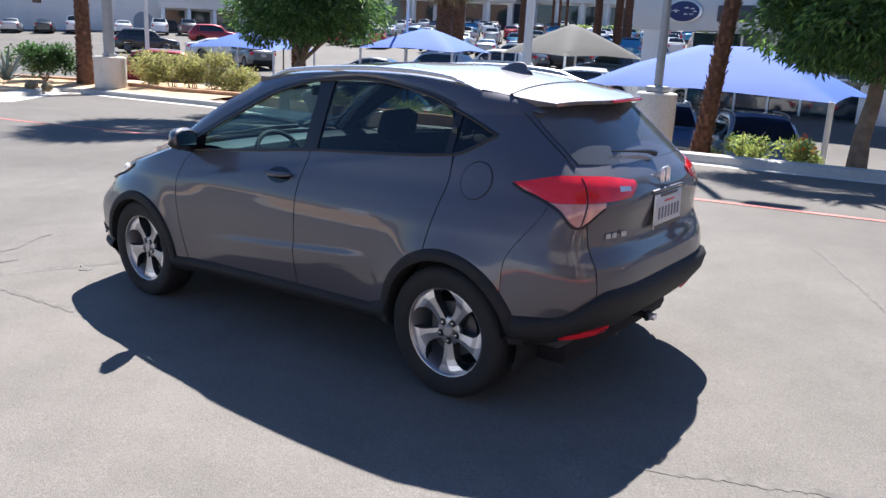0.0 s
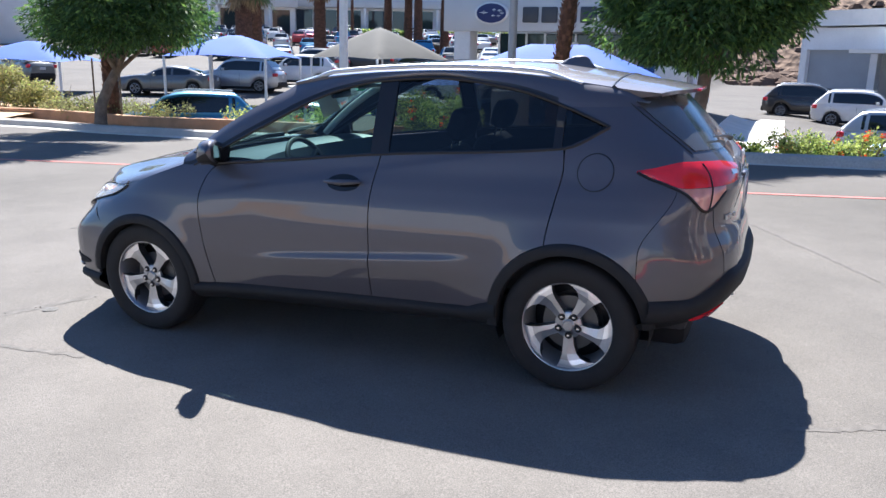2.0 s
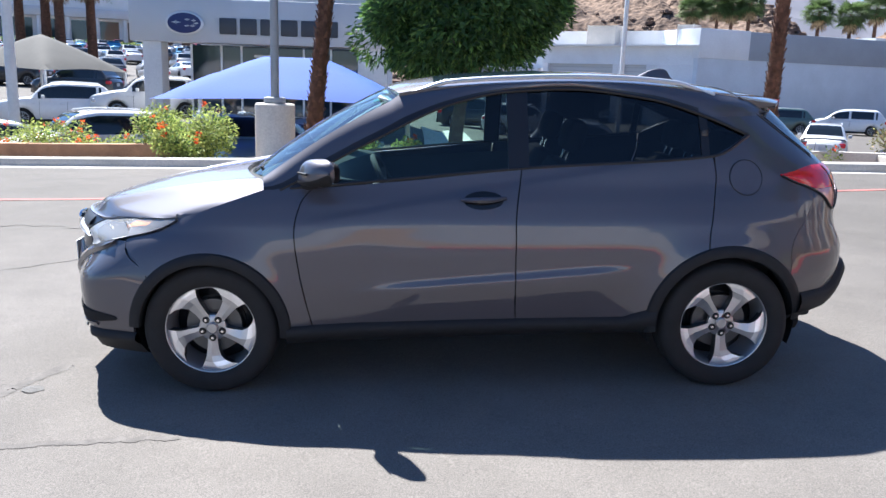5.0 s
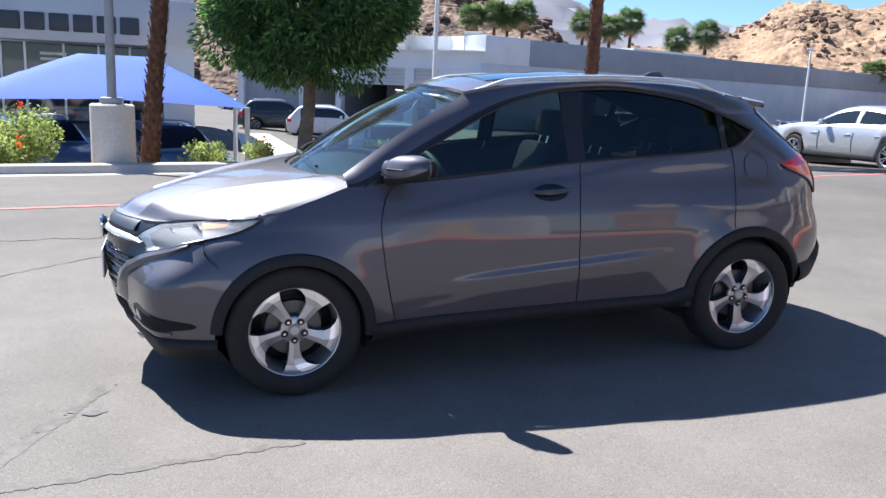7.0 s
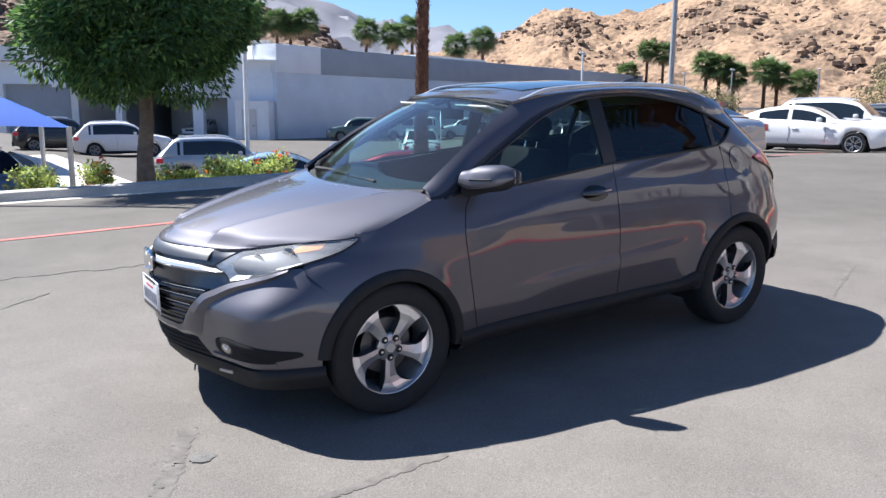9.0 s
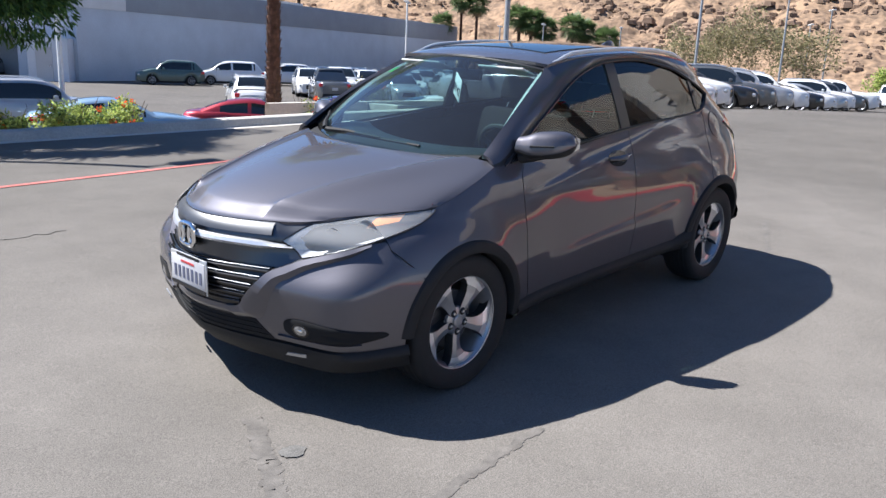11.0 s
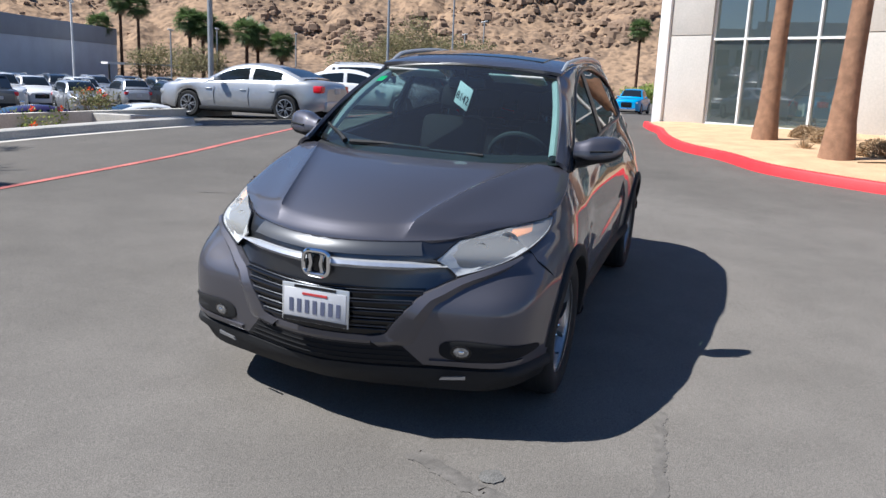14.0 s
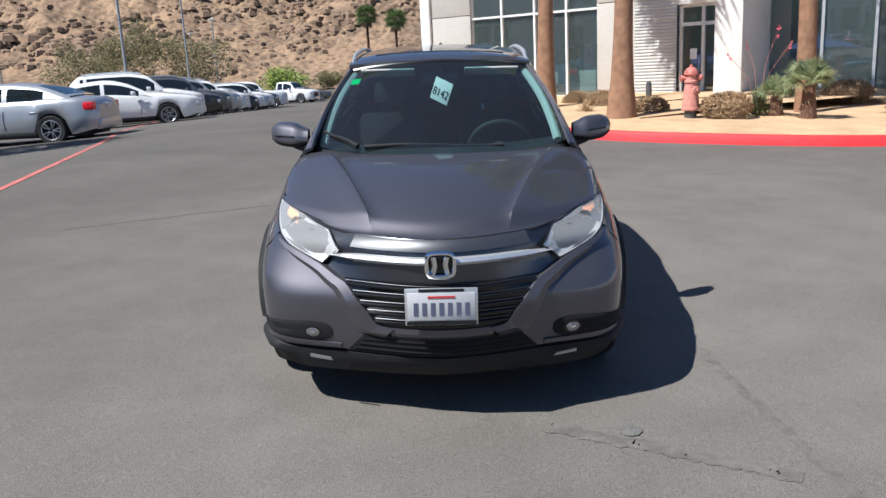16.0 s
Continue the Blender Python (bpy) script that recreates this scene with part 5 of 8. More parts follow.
SPOKE = spoke_mesh()
TYRE = Shape().lathe([(0.223, -0.085), (0.255, -0.104), (0.3, -0.107), (0.322, -0.098), (0.333, -0.075), (0.335, 0), (0.333, 0.075), (0.322, 0.098), (0.3, 0.107), (0.255, 0.104), (0.228, 0.092), (0.223, 0.085)], 56, None, True).mesh(RUBBER, 50)
TREAD = Shape()
for k in (-0.05, -0.018, 0.018, 0.05):
    TREAD.lathe([(0.3352, k - 0.011), (0.3372, k - 0.009), (0.3372, k + 0.009), (0.3352, k + 0.011)], 56, None, True)
TREAD = TREAD.mesh(RUBBER)
RIM = Shape().lathe([(0.222, 0.088), (0.232, 0.092), (0.233, 0.085), (0.222, 0.07), (0.208, 0.04), (0.203, -0.07), (0.222, -0.088)], 56, None, True).mesh(ALLOY_SATIN)
DISH = Shape().lathe([(0.02, -0.02), (0.15, -0.025), (0.152, -0.035), (0.205, -0.06)], 40).mesh(BLACK_TRIM)
DISC = Shape().lathe([(0.04, 0.012), (0.14, 0.012), (0.14, -0.01), (0.04, -0.01)], 36).mesh(ALLOY_DARK)
CAP = Shape().lathe([(0.001, 0.004), (0.024, 0.004), (0.0265, 0.0), (0.028, 0.0035), (0.031, 0.002), (0.032, -0.006)], 24).mesh(ALLOY_SATIN, 20)
NUT = Shape().lathe([(0.001, 0.006), (0.007, 0.005), (0.0095, -0.002), (0.0095, -0.012)], 8).mesh(CHROME)
# flat black disc paints the shade of each nut's hole
NUT_SHADE = Shape().lathe([(0.0155, 0.0005), (0.0185, -0.003), (0.001, -0.001)], 14).mesh(BLACK_TRIM)
HUBPLATE = Shape().lathe([(0.001, 0.0), (0.055, 0.0), (0.068, -0.006), (0.072, -0.02)], 28).mesh(ALLOY_SATIN)
for hx, hz, s, turn in ((*HUB_F, -1, 53), (*HUB_R, -1, 57), (*HUB_F, 1, 40), (*HUB_R, 1, 10)):
    m = Matrix.Translation((hx, s * 0.762, 0.334)) @ Matrix.Rotation(radians(90 if s < 0 else -90), 4, "X") @ Matrix.Rotation(radians(turn), 4, "Z")
    wheel = part("wheel", None, car, m=m)
    tyre = part("tyre", TYRE, wheel, "black road tyre")
    part("tread", TREAD, wheel)
    part("rim", RIM, wheel, "bright alloy rim")
    part("brake_disc", DISC, wheel, m=pose(0, 0, -0.005))
    part("rim_dish", DISH, wheel, m=pose(0, 0, -0.02))
    part("hub_plate", HUBPLATE, wheel, m=pose(0, 0, 0.055))
    part("centre_cap", CAP, wheel, m=pose(0, 0, 0.06))
    for k in range(5):
        part("spoke", SPOKE, wheel, m=pose(0, 0, 0.055, 0, 0, 72 * k))
        a = radians(72 * k)
        part("wheel_nut", NUT, wheel, m=pose(0.052 * math.cos(a), 0.052 * math.sin(a), 0.062))
        part("nut_hollow_shade", NUT_SHADE, wheel, m=pose(0.052 * math.cos(a), 0.052 * math.sin(a), 0.0605))


# ---------- ground, kerbs ----------
def ground_mesh():
    xs = sorted(set([-3000, -1200, -500, -250, -140] + list(range(-100, -28, 6)) + [round(v, 2) for v in np.arange(-28, 30, 0.5)] + list(range(30, 130, 5)) + [150, 250, 500, 1200, 3000]))
    ys = sorted(set([-3000, -1200, -500, -250, -120, -80, -50, -35] + [round(v, 2) for v in np.arange(-25, 30, 0.4)] + list(range(30, 130, 4)) + [150, 250, 500, 1200, 3000]))
    v = [(x, y, land(x, y)) for y in ys for x in xs]
    n = len(xs)
    f = [(j * n + i, j * n + i + 1, (j + 1) * n + i + 1, (j + 1) * n + i) for j in range(len(ys) - 1) for i in range(n - 1)]
    return mesh_of(v, f, ASPHALT, 60)


thing("ground", "grey worn asphalt of the parking lot", "asphalt", kind="structure", data=ground_mesh())


def strip(path, offs, heights, height=land):
    """Sweeps a profile along a plan path: offs to the left of the way, heights above the ground."""
    P = [Vector(p) for p in path]
    rows = []
    for i, p in enumerate(P):
        d = (P[min(i + 1, len(P) - 1)] - P[max(i - 1, 0)]).normalized()
        nrm = Vector((-d.y, d.x))
        base = height(p.x, p.y)
        rows.append([(p.x + nrm.x * o, p.y + nrm.y * o, base + h) for o, h in zip(offs, heights)])
    return rows


# long kerb with its gutter: runs to +x, planting on its left
LONG = [(-18.3, 5.0), (-20.6, 7.0), (-22.5, 8.5), (-24.2, 9.9), (-24.85, 10.6), (-24.7, 11.1), (-24.0, 11.35), (-21.6, 11.7), (-19.0, 12.15)] + [(x, kerb_y(x)) for x in np.arange(-17, 9.1, 1.0)] + [(9.6, 9.25), (10.0, 9.7), (10.1, 10.4), (10.1, 13.0)]
thing("kerb", "grey concrete kerb along the planted strip", "kerb", kind="structure", data=Shape().sheet(strip(LONG, (0, 0.02, 0.035, 0.06, 0.30, 0.32, 0.34), (-0.05, 0.1, 0.15, 0.165, 0.17, 0.15, -0.8), upper)).mesh(CONCRETE, 30))
thing("gutter", "pale concrete gutter strip at the foot of the kerb", "gutter", kind="structure", data=Shape().sheet(strip(LONG, (0.01, 0, -0.3, -0.31), (0.014, 0.012, 0.006, -0.03), upper)).mesh(PALE_CONCRETE, 30))
# red fire-lane line
LINE = [(-26, 3.3), (-15.2, 4.26), (-10, 4.9), (-7.1, 5.08), (-3.7, 5.2), (0.3, 5.3), (3.7, 5.5), (6.5, 5.95), (10.6, 6.9), (14.5, 8.1), (19.5, 9.3), (32, 12.2)]
lx, ly = curve([p[0] for p in LINE], [p[1] for p in LINE]), None
path = [(x, lx(x)) for x in np.arange(-26, 32, 0.5)]
thing("painted_line", "worn red painted fire-lane line on the asphalt", "line", kind="structure", data=Shape().sheet(strip(path, (-0.05, 0.05), (0.006, 0.006))).mesh(LINE_RED))
# red kerb round the sandy bed by the showroom
RK = [(20.5, 0.9), (18.2, 0.55), (16.4, 0.15), (14.8, -0.02), (12.6, -0.35), (11.2, -0.75), (9.9, -1.5), (8.5, -2.05), (7.6, -3.0), (6.85, -4.4), (6.4, -5.6), (6.05, -7.2), (5.2, -9.3), (3.2, -10.9), (0.0, -11.6), (-6, -11.9), (-14, -12.2), (-24, -12.6)]
rx = curve([-i for i in range(len(RK))][::-1], [p[0] for p in RK][::-1])
ry = curve([-i for i in range(len(RK))][::-1], [p[1] for p in RK][::-1])
red_path = [(rx(-k), ry(-k)) for k in np.arange(0, len(RK) - 1 + 0.01, 0.2)]
thing("red_kerb", "bright red painted concrete kerb round the sandy bed", "kerb", kind="structure", data=Shape().sheet(strip(red_path[:71], (0, 0.02, 0.04, 0.16, 0.18), (-0.05, 0.12, 0.15, 0.155, -0.1))).mesh(RED_PAINT, 30))
rows = strip(red_path, (0.17, 0.5, 1.0, 1.8, 3.0, 5.0, 9.0), (0.14, 0.16, 0.18, 0.2, 0.22, 0.25, 0.3))
rows = [[(x, y, z + (0.03 * noise.noise((x * 2.5, y * 2.5, 0)) if k else 0)) for k, (x, y, z) in enumerate(r)] for r in rows]
thing("sandy_bed", "tan decomposed-granite bed behind the red kerb", "sand", kind="structure", data=Shape().sheet(rows).mesh(SAND, 60))
rows = []
for k in even(7, 17, 20):
    foot = Vector((20.7, 0.35)) + Vector((-0.5625, -0.8268)) * k
    rows.append([(p.x, p.y, land(p.x, p.y) + 0.17) for p in (foot + Vector((-0.8268, 0.5625)) * o for o in even(-1.3, 2.6, 6))])
thing("sandy_bed", "tan decomposed-granite bed along the showroom's foot", "sand", kind="structure", data=Shape().sheet(rows).mesh(SAND, 60))

# gravel bed behind the kerb's far corner
rows = strip(LONG[:9], (0.3, 0.8, 1.6, 3.0, 5.0), (0.16, 0.2, 0.24, 0.26, 0.26), upper)
thing("gravel_bed", "tan gravel bed with agave and cactus behind the kerb", "gravel", kind="structure", data=Shape().sheet(rows).mesh(SAND, 60))
thing("kerb", "plain concrete kerb round the sandy bed", "kerb", kind="structure", data=Shape().sheet(strip(red_path[70:], (0, 0.02, 0.04, 0.16, 0.18), (-0.05, 0.12, 0.15, 0.155, -0.1))).mesh(CONCRETE, 30))


# ---------- buildings ----------
def dealer():
    """The neighbour's showroom with the deep sign band."""
    b = thing("car_dealership", "grey car dealership with a deep sign band and dark shopfront", "building")
    g0 = -0.3
    sh = Shape().box(-11.05, 27.0, 2.72, -1.2, 28.0, 4.35, c=0.03)
    part("sign_band", sh.mesh(PANEL_GREY), b, "pale grey sign band")
    sh = Shape().box(-9.6, 28.0, 4.0, -1.25, 40, 5.6, c=0.03)
    part("upper_wall", sh.mesh(STUCCO_WHITE), b)
    for x0, x1, y0 in ((-10.6, -9.9, 27.1), (-2.4, -1.3, 27.1)):
        part("column", Shape().box(x0, y0, g0, x1, y0 + 0.9, 2.75, c=0.02).mesh(STUCCO_WHITE), b)
    part("back_wall", Shape().box(-9.4, 31, g0, -1.35, 40, 4.2).mesh(STUCCO_GREY), b)
    part("roof", Shape().box(-9.6, 28.0, 5.6, -1.25, 40, 5.7).mesh(STUCCO_GREY), b)
    # shopfront panes with mullions, and the side that turns the corner
    xs = [-9.2, -8.0, -7.2, -5.9, -4.7, -3.6, -2.4]
    for x0, x1 in zip(xs, xs[1:]):
        for z0, z1 in ((g0 + 0.1, 1.15), (1.22, 2.7)):
            part("window", Shape().box(x0 + 0.04, 28.8, z0, x1 - 0.04, 28.84, z1).mesh(DARK_GLASS), b)
        part("mullion", Shape().box(x0 - 0.04, 28.74, g0, x0 + 0.04, 28.9, 2.72).mesh(FRAME_ALU), b)
    part("transom", Shape().box(-9.2, 28.75, 1.15, -2.4, 28.88, 1.22).mesh(FRAME_ALU), b)
    # the side that turns the corner
    ys = [28.9, 30.2, 31.5]
    for y0, y1 in zip(ys, ys[1:]):
        for z0, z1 in ((g0 + 0.1, 1.1), (1.17, 2.7)):
            part("window", Shape().box(-1.5, y0 + 0.04, z0, -1.46, y1 - 0.04, z1).mesh(DARK_GLASS), b)
        part("mullion", Shape().box(-1.52, y0 - 0.04, g0, -1.4, y0 + 0.04, 2.75).mesh(FRAME_ALU), b)
    # oval badge, drawn as a plain shape with a few star crosses
    m = Matrix.Translation((-8.95, 26.98, 3.42)) @ Matrix.Rotation(radians(90), 4, "X")
    sh = Shape().lathe([(0.72, 0.0), (0.72, 0.05), (0.66, 0.08)], 40, m @ Matrix.Diagonal((1, 0.62, 1, 1)))
    badge = part("oval_badge", sh.mesh(FRAME_ALU), b, "silver-rimmed blue oval badge")
    part("badge_field", Shape().lathe([(0.64, 0.05), (0.62, 0.095), (0.3, 0.11)], 40, m @ Matrix.Diagonal((1, 0.6, 1, 1))).mesh(NAVY), badge)
    for x, y, r in ((-0.3, 0.02, 0.2), (0.12, 0.13, 0.1), (0.36, 0.1, 0.1), (0.1, -0.1, 0.1), (0.32, -0.1, 0.1), (0.46, 0.0, 0.1)):
        sh = Shape()
        for a in range(4):
            sh.add([m @ Vector((x + r * math.cos(q), y + r * math.sin(q) * (0.45 if a % 2 else 1.0), 0.115)) for q in (math.pi / 2 * a,)] + [m @ Vector((x + 0.03 * math.cos(math.pi / 2 * a + k), y + 0.03 * math.sin(math.pi / 2 * a + k), 0.118)) for k in (-0.8, 0.8)], [(0, 1, 2)])
        part("star", sh.mesh(WHITE_PAINT), badge)
    # the maker's word as plain dark blocks, one for each letter
    for k in range(6):
        x = -7.65 + 0.77 * k
        sh = Shape().box(x, 26.9, 3.06, x + 0.64, 27.0, 3.66, c=0.06)
        part("letter_block", sh.mesh(CHARCOAL), b)
    for z, w in ((2.28, 0.9), (2.08, 0.8)):
        part("window_bar", Shape().box(-6.7, 28.78, z, -6.7 + w, 28.795, z + 0.1).mesh(WHITE_PAINT), b)
    return b


dealer()


def garage():
    """The long blank wall of the service building: pale below, a darker band above, a white block at its corner."""
    b = thing("service_building", "long blank grey stuccoed wall with a darker parapet band", "building")
    m = Matrix.Translation((20.9, 55.2, 0)) @ Matrix.Rotation(math.atan2(22.3, 65.1), 4, "Z")
    part("grey_wall", Shape().box(0, 0, -1.6, 68, 14, 3.95, m, 0.02).mesh(STUCCO_GREY), b, "blue-grey stuccoed wall")
    part("dark_band", Shape().box(4.6, -0.07, 3.95, 68, 14, 6.05, m, 0.02).mesh(STUCCO_DARK), b, "darker grey parapet")
    part("white_band", Shape().box(-0.07, -0.1, 3.95, 4.6, 14, 6.1, m, 0.02).mesh(STUCCO_PALE), b, "pale corner block of the parapet")
    part("coping", Shape().box(18, 0.5, 6.05, 29, 12, 6.3, m).mesh(STUCCO_WHITE), b)
    return b


def garage_front():
    """The service garage: pale front, open bays under rolled-up doors, a small box room with a steel door."""
    b = thing("service_garage", "pale service garage front with dark open bays", "building")
    m = Matrix.Translation((20.9, 55.2, 0)) @ Matrix.Rotation(radians(144), 4, "Z")
    g, head, top = -1.5, 3.4, 4.75
    part("fascia", Shape().box(0, -0.3, head, 12.9, -12, top, m, 0.02).mesh(STUCCO_PALE), b, "pale grey fascia over the bays")
    part("fascia_cap", Shape().box(-0.05, 0.25, top, 12.95, -0.5, top + 0.14, m).mesh(STUCCO_WHITE), b)
    part("parapet", Shape().box(0.4, -2.5, top + 0.14, 24, -11, top + 1.35, m, 0.02).mesh(STUCCO_WHITE), b)
    for x0, x1 in ((1.0, 2.2), (7.2, 9.6)):
        part("roof_unit", Shape().box(x0, -1.4, top + 0.14, x1, -3.2, top + 1.7, m, 0.05).mesh(PALE_CONCRETE), b, "cream roof unit")
    for x0, x1 in ((0, 4.0), (5.95, 6.75), (12.4, 12.9)):
        part("pier", Shape().box(x0, -0.28, g, x1, -1.0, head, m, 0.02).mesh(STUCCO_PALE), b)
    for x0, x1 in ((4.0, 5.95), (6.75, 12.4)):
        part("bay_door", Shape().box(x0, -0.6, 2.0, x1, -0.68, head, m).mesh(PANEL_GREY), b, "half rolled-up bay door")
        for k in range(4):
            part("door_rib", Shape().box(x0, -0.57, 2.25 + 0.3 * k, x1, -0.61, 2.28 + 0.3 * k, m).mesh(STUCCO_DARK), b)
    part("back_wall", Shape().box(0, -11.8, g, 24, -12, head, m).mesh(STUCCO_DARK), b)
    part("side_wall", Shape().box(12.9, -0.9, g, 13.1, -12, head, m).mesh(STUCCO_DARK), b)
    # set-back stretch further along; a dark grey wall stands in for its shaded opening
    part("far_fascia", Shape().box(13.1, -3.0, 3.0, 24, -12, top, m, 0.02).mesh(STUCCO_PALE), b)
    part("far_canopy", Shape().box(13.0, 0.4, 2.7, 17.5, -3.0, 2.95, m, 0.02).mesh(STUCCO_WHITE), b)
    for x0, x1 in ((13.1, 13.7), (17.2, 17.8), (23.4, 24.0)):
        part("pier", Shape().box(x0, -3.0, g, x1, -3.6, 3.0, m, 0.02).mesh(STUCCO_PALE), b)
    part("far_opening_shade", Shape().box(17.8, -3.4, g, 23.4, -3.6, 3.0, m).mesh(STUCCO_DARK), b)
    # box room
    part("box_room", Shape().box(0.3, 1.5, g, 2.9, -0.3, 1.75, m, 0.03).mesh(STUCCO_PALE), b)
    door = part("steel_door", Shape().box(1.3, 1.58, g, 2.35, 1.5, 1.15, m, 0.01).mesh(PANEL_GREY), b, "grey steel door")
    part("knob", Shape().box(1.4, 1.64, -0.15, 1.5, 1.58, -0.05, m, 0.02).mesh(CHROME), door)
    return b


garage()
garage_front()


def pane_sheet(m, x0, x1, z0, z1, y):
    """One pane of shop glass."""
    return Shape().sheet([[m @ Vector((x, y, z)) for x in (x0, x1)] for z in (z0, z1)]).mesh(SHOW_GLASS)


def showroom():
    """The near showroom: cast concrete walls, curtain glass, corrugated metal and an entrance."""
    b = thing("showroom", "cast concrete showroom with tall curtain glass and corrugated metal", "building")
    o, q = Vector((20.7, 0.35)), Vector((14.0, -9.5))
    d = (q - o).normalized()
    m = Matrix.Translation((o.x, o.y, 0)) @ Matrix.Rotation(math.atan2(d.y, d.x), 4, "Z")
    H, g0 = 7.5, 0.1

    def wall(name, x0, x1, z0, z1, y0=0.0, y1=0.35, mat=STONE_WALL, label=""):
        part(name, Shape().box(x0, y0, z0, x1, y1, z1, m, 0.01).mesh(mat), b, label)
    wall("wall", 0, 1.45, g0, 2.95)
    wall("wall", 0, 1.45, 2.97, 5.4)
    wall("corner_column", -0.35, 0.0, g0, H, -0.1, 0.5, STUCCO_WHITE)
    wall("base", 1.45, 5.6, g0, 0.45)
    wall("wall", 5.6, 6.7, g0, 2.95)
    wall("wall", 5.6, 6.7, 2.97, 5.4)
    wall("parapet", 0, 6.7, 5.42, H)
    # curtain glass
    xs = [1.45, 2.5, 3.6, 4.62, 5.6]
    for x0, x1 in zip(xs, xs[1:]):
        for z0, z1 in ((0.45, 2.85), (2.85, 5.4)):
            part("window", pane_sheet(m, x0 + 0.03, x1 - 0.03, z0 + 0.03, z1 - 0.03, 0.17), b)
    for x in xs:
        part("mullion", Shape().box(x - 0.03, 0.08, 0.45, x + 0.03, 0.24, 5.4, m).mesh(POLE_WHITE), b)
    for z in (0.47, 2.85, 5.38):
        part("transom", Shape().box(1.45, 0.09, z - 0.03, 5.6, 0.23, z + 0.03, m).mesh(POLE_WHITE), b)
    # corrugated metal
    rows = []
    for k in range(0, 174):
        z = g0 + 0.1 + (k // 2) * 0.084 + (0.05 if k % 2 else 0.0)
        for o_ in (0.0, 0.035) if k % 2 == 0 else (0.035, 0.0):
            rows.append([m @ Vector((6.7, -0.03 + o_, z + (0.012 if o_ == 0.035 and k % 2 == 0 else -0.012 if o_ == 0.035 else 0))), m @ Vector((7.85, -0.03 + o_, z + (0.012 if o_ == 0.035 and k % 2 == 0 else -0.012 if o_ == 0.035 else 0)))])
    part("corrugated_wall", Shape().sheet(rows).mesh(CORRUGATED, 12), b, "corrugated silver metal cladding")
    # entrance
    part("door_head", Shape().box(7.85, 0.0, 2.75, 9.2, 0.3, H, m, 0.01).mesh(STUCCO_WHITE), b)
    door = part("entrance_door", pane_sheet(m, 7.9, 9.15, g0 + 0.1, 2.72, 0.19), b)
    for x in (7.88, 8.46, 9.1):
        part("door_stile", Shape().box(x, 0.1, g0 + 0.1, x + 0.08, 0.26, 2.75, m).mesh(POLE_WHITE), door)
    for z in (g0 + 0.1, 2.2, 2.67):
        part("door_rail", Shape().box(7.9, 0.1, z, 9.18, 0.26, z + 0.09, m).mesh(POLE_WHITE), door)
    part("door_pull", Shape().box(8.40, 0.03, 1.0, 8.44, 0.07, 1.45, m).mesh(CHROME), door)
    part("door_notice", Shape().box(8.15, 0.172, 1.35, 8.33, 0.176, 1.62, m).mesh(WHITE_PAINT), door)
    wall("column", 9.2, 9.85, g0, H, -1.3, 1.4, STUCCO_WHITE, "white stuccoed pier")
    # second stretch of curtain glass towards the near side
    xs = [9.85, 11.15, 12.35, 13.6, 14.9, 16.2, 17.6, 19]
    for x0, x1 in zip(xs, xs[1:]):
        for z0, z1 in ((0.3, 3.1), (3.1, 5.4)):
            part("window", pane_sheet(m, x0 + 0.03, x1 - 0.03, z0 + 0.03, z1 - 0.03, 1.3), b)
        part("mullion", Shape().box(x0 - 0.035, 1.22, g0, x0 + 0.035, 1.4, 5.4, m).mesh(FRAME_ALU), b)
    part("transom", Shape().box(9.85, 1.23, 3.07, 19, 1.4, 3.13, m).mesh(POLE_WHITE), b)
    wall("parapet", 6.7, 19, 5.42, H, -0.05, 0.3)
    wall("glass_foot", 9.85, 19, g0, 0.3, 1.2, 1.45)
    wall("floor_slab", 0, 19, 0.0, g0 + 0.12, 0.3, 8, CONCRETE)
    wall("back_wall", 0, 19, g0, H, 8, 8.3, STUCCO_WHITE)
    wall("side_wall", 0, 0.3, g0, H, 0.3, 8.3)
    wall("roof", 0, 19, H - 0.2, H, 0.3, 8.3, STUCCO_GREY)
    # unseen grey wing along the camera's side of the lot, added for reflections
    part("long_wall", Shape().box(-22, -24.5, -0.8, 7.5, -24.0, 3.0).mesh(STUCCO_GREY), b)
    part("long_wall", Shape().box(7.5, -24.5, -0.8, 8.0, -17.5, 3.0).mesh(STUCCO_GREY), b)
    # what stands inside, behind the glass
    part("counter", Shape().box(3.0, 2.6, g0, 4.4, 3.2, 1.15, m, 0.03).mesh(STUCCO_WHITE), b)
    return b


showroom()


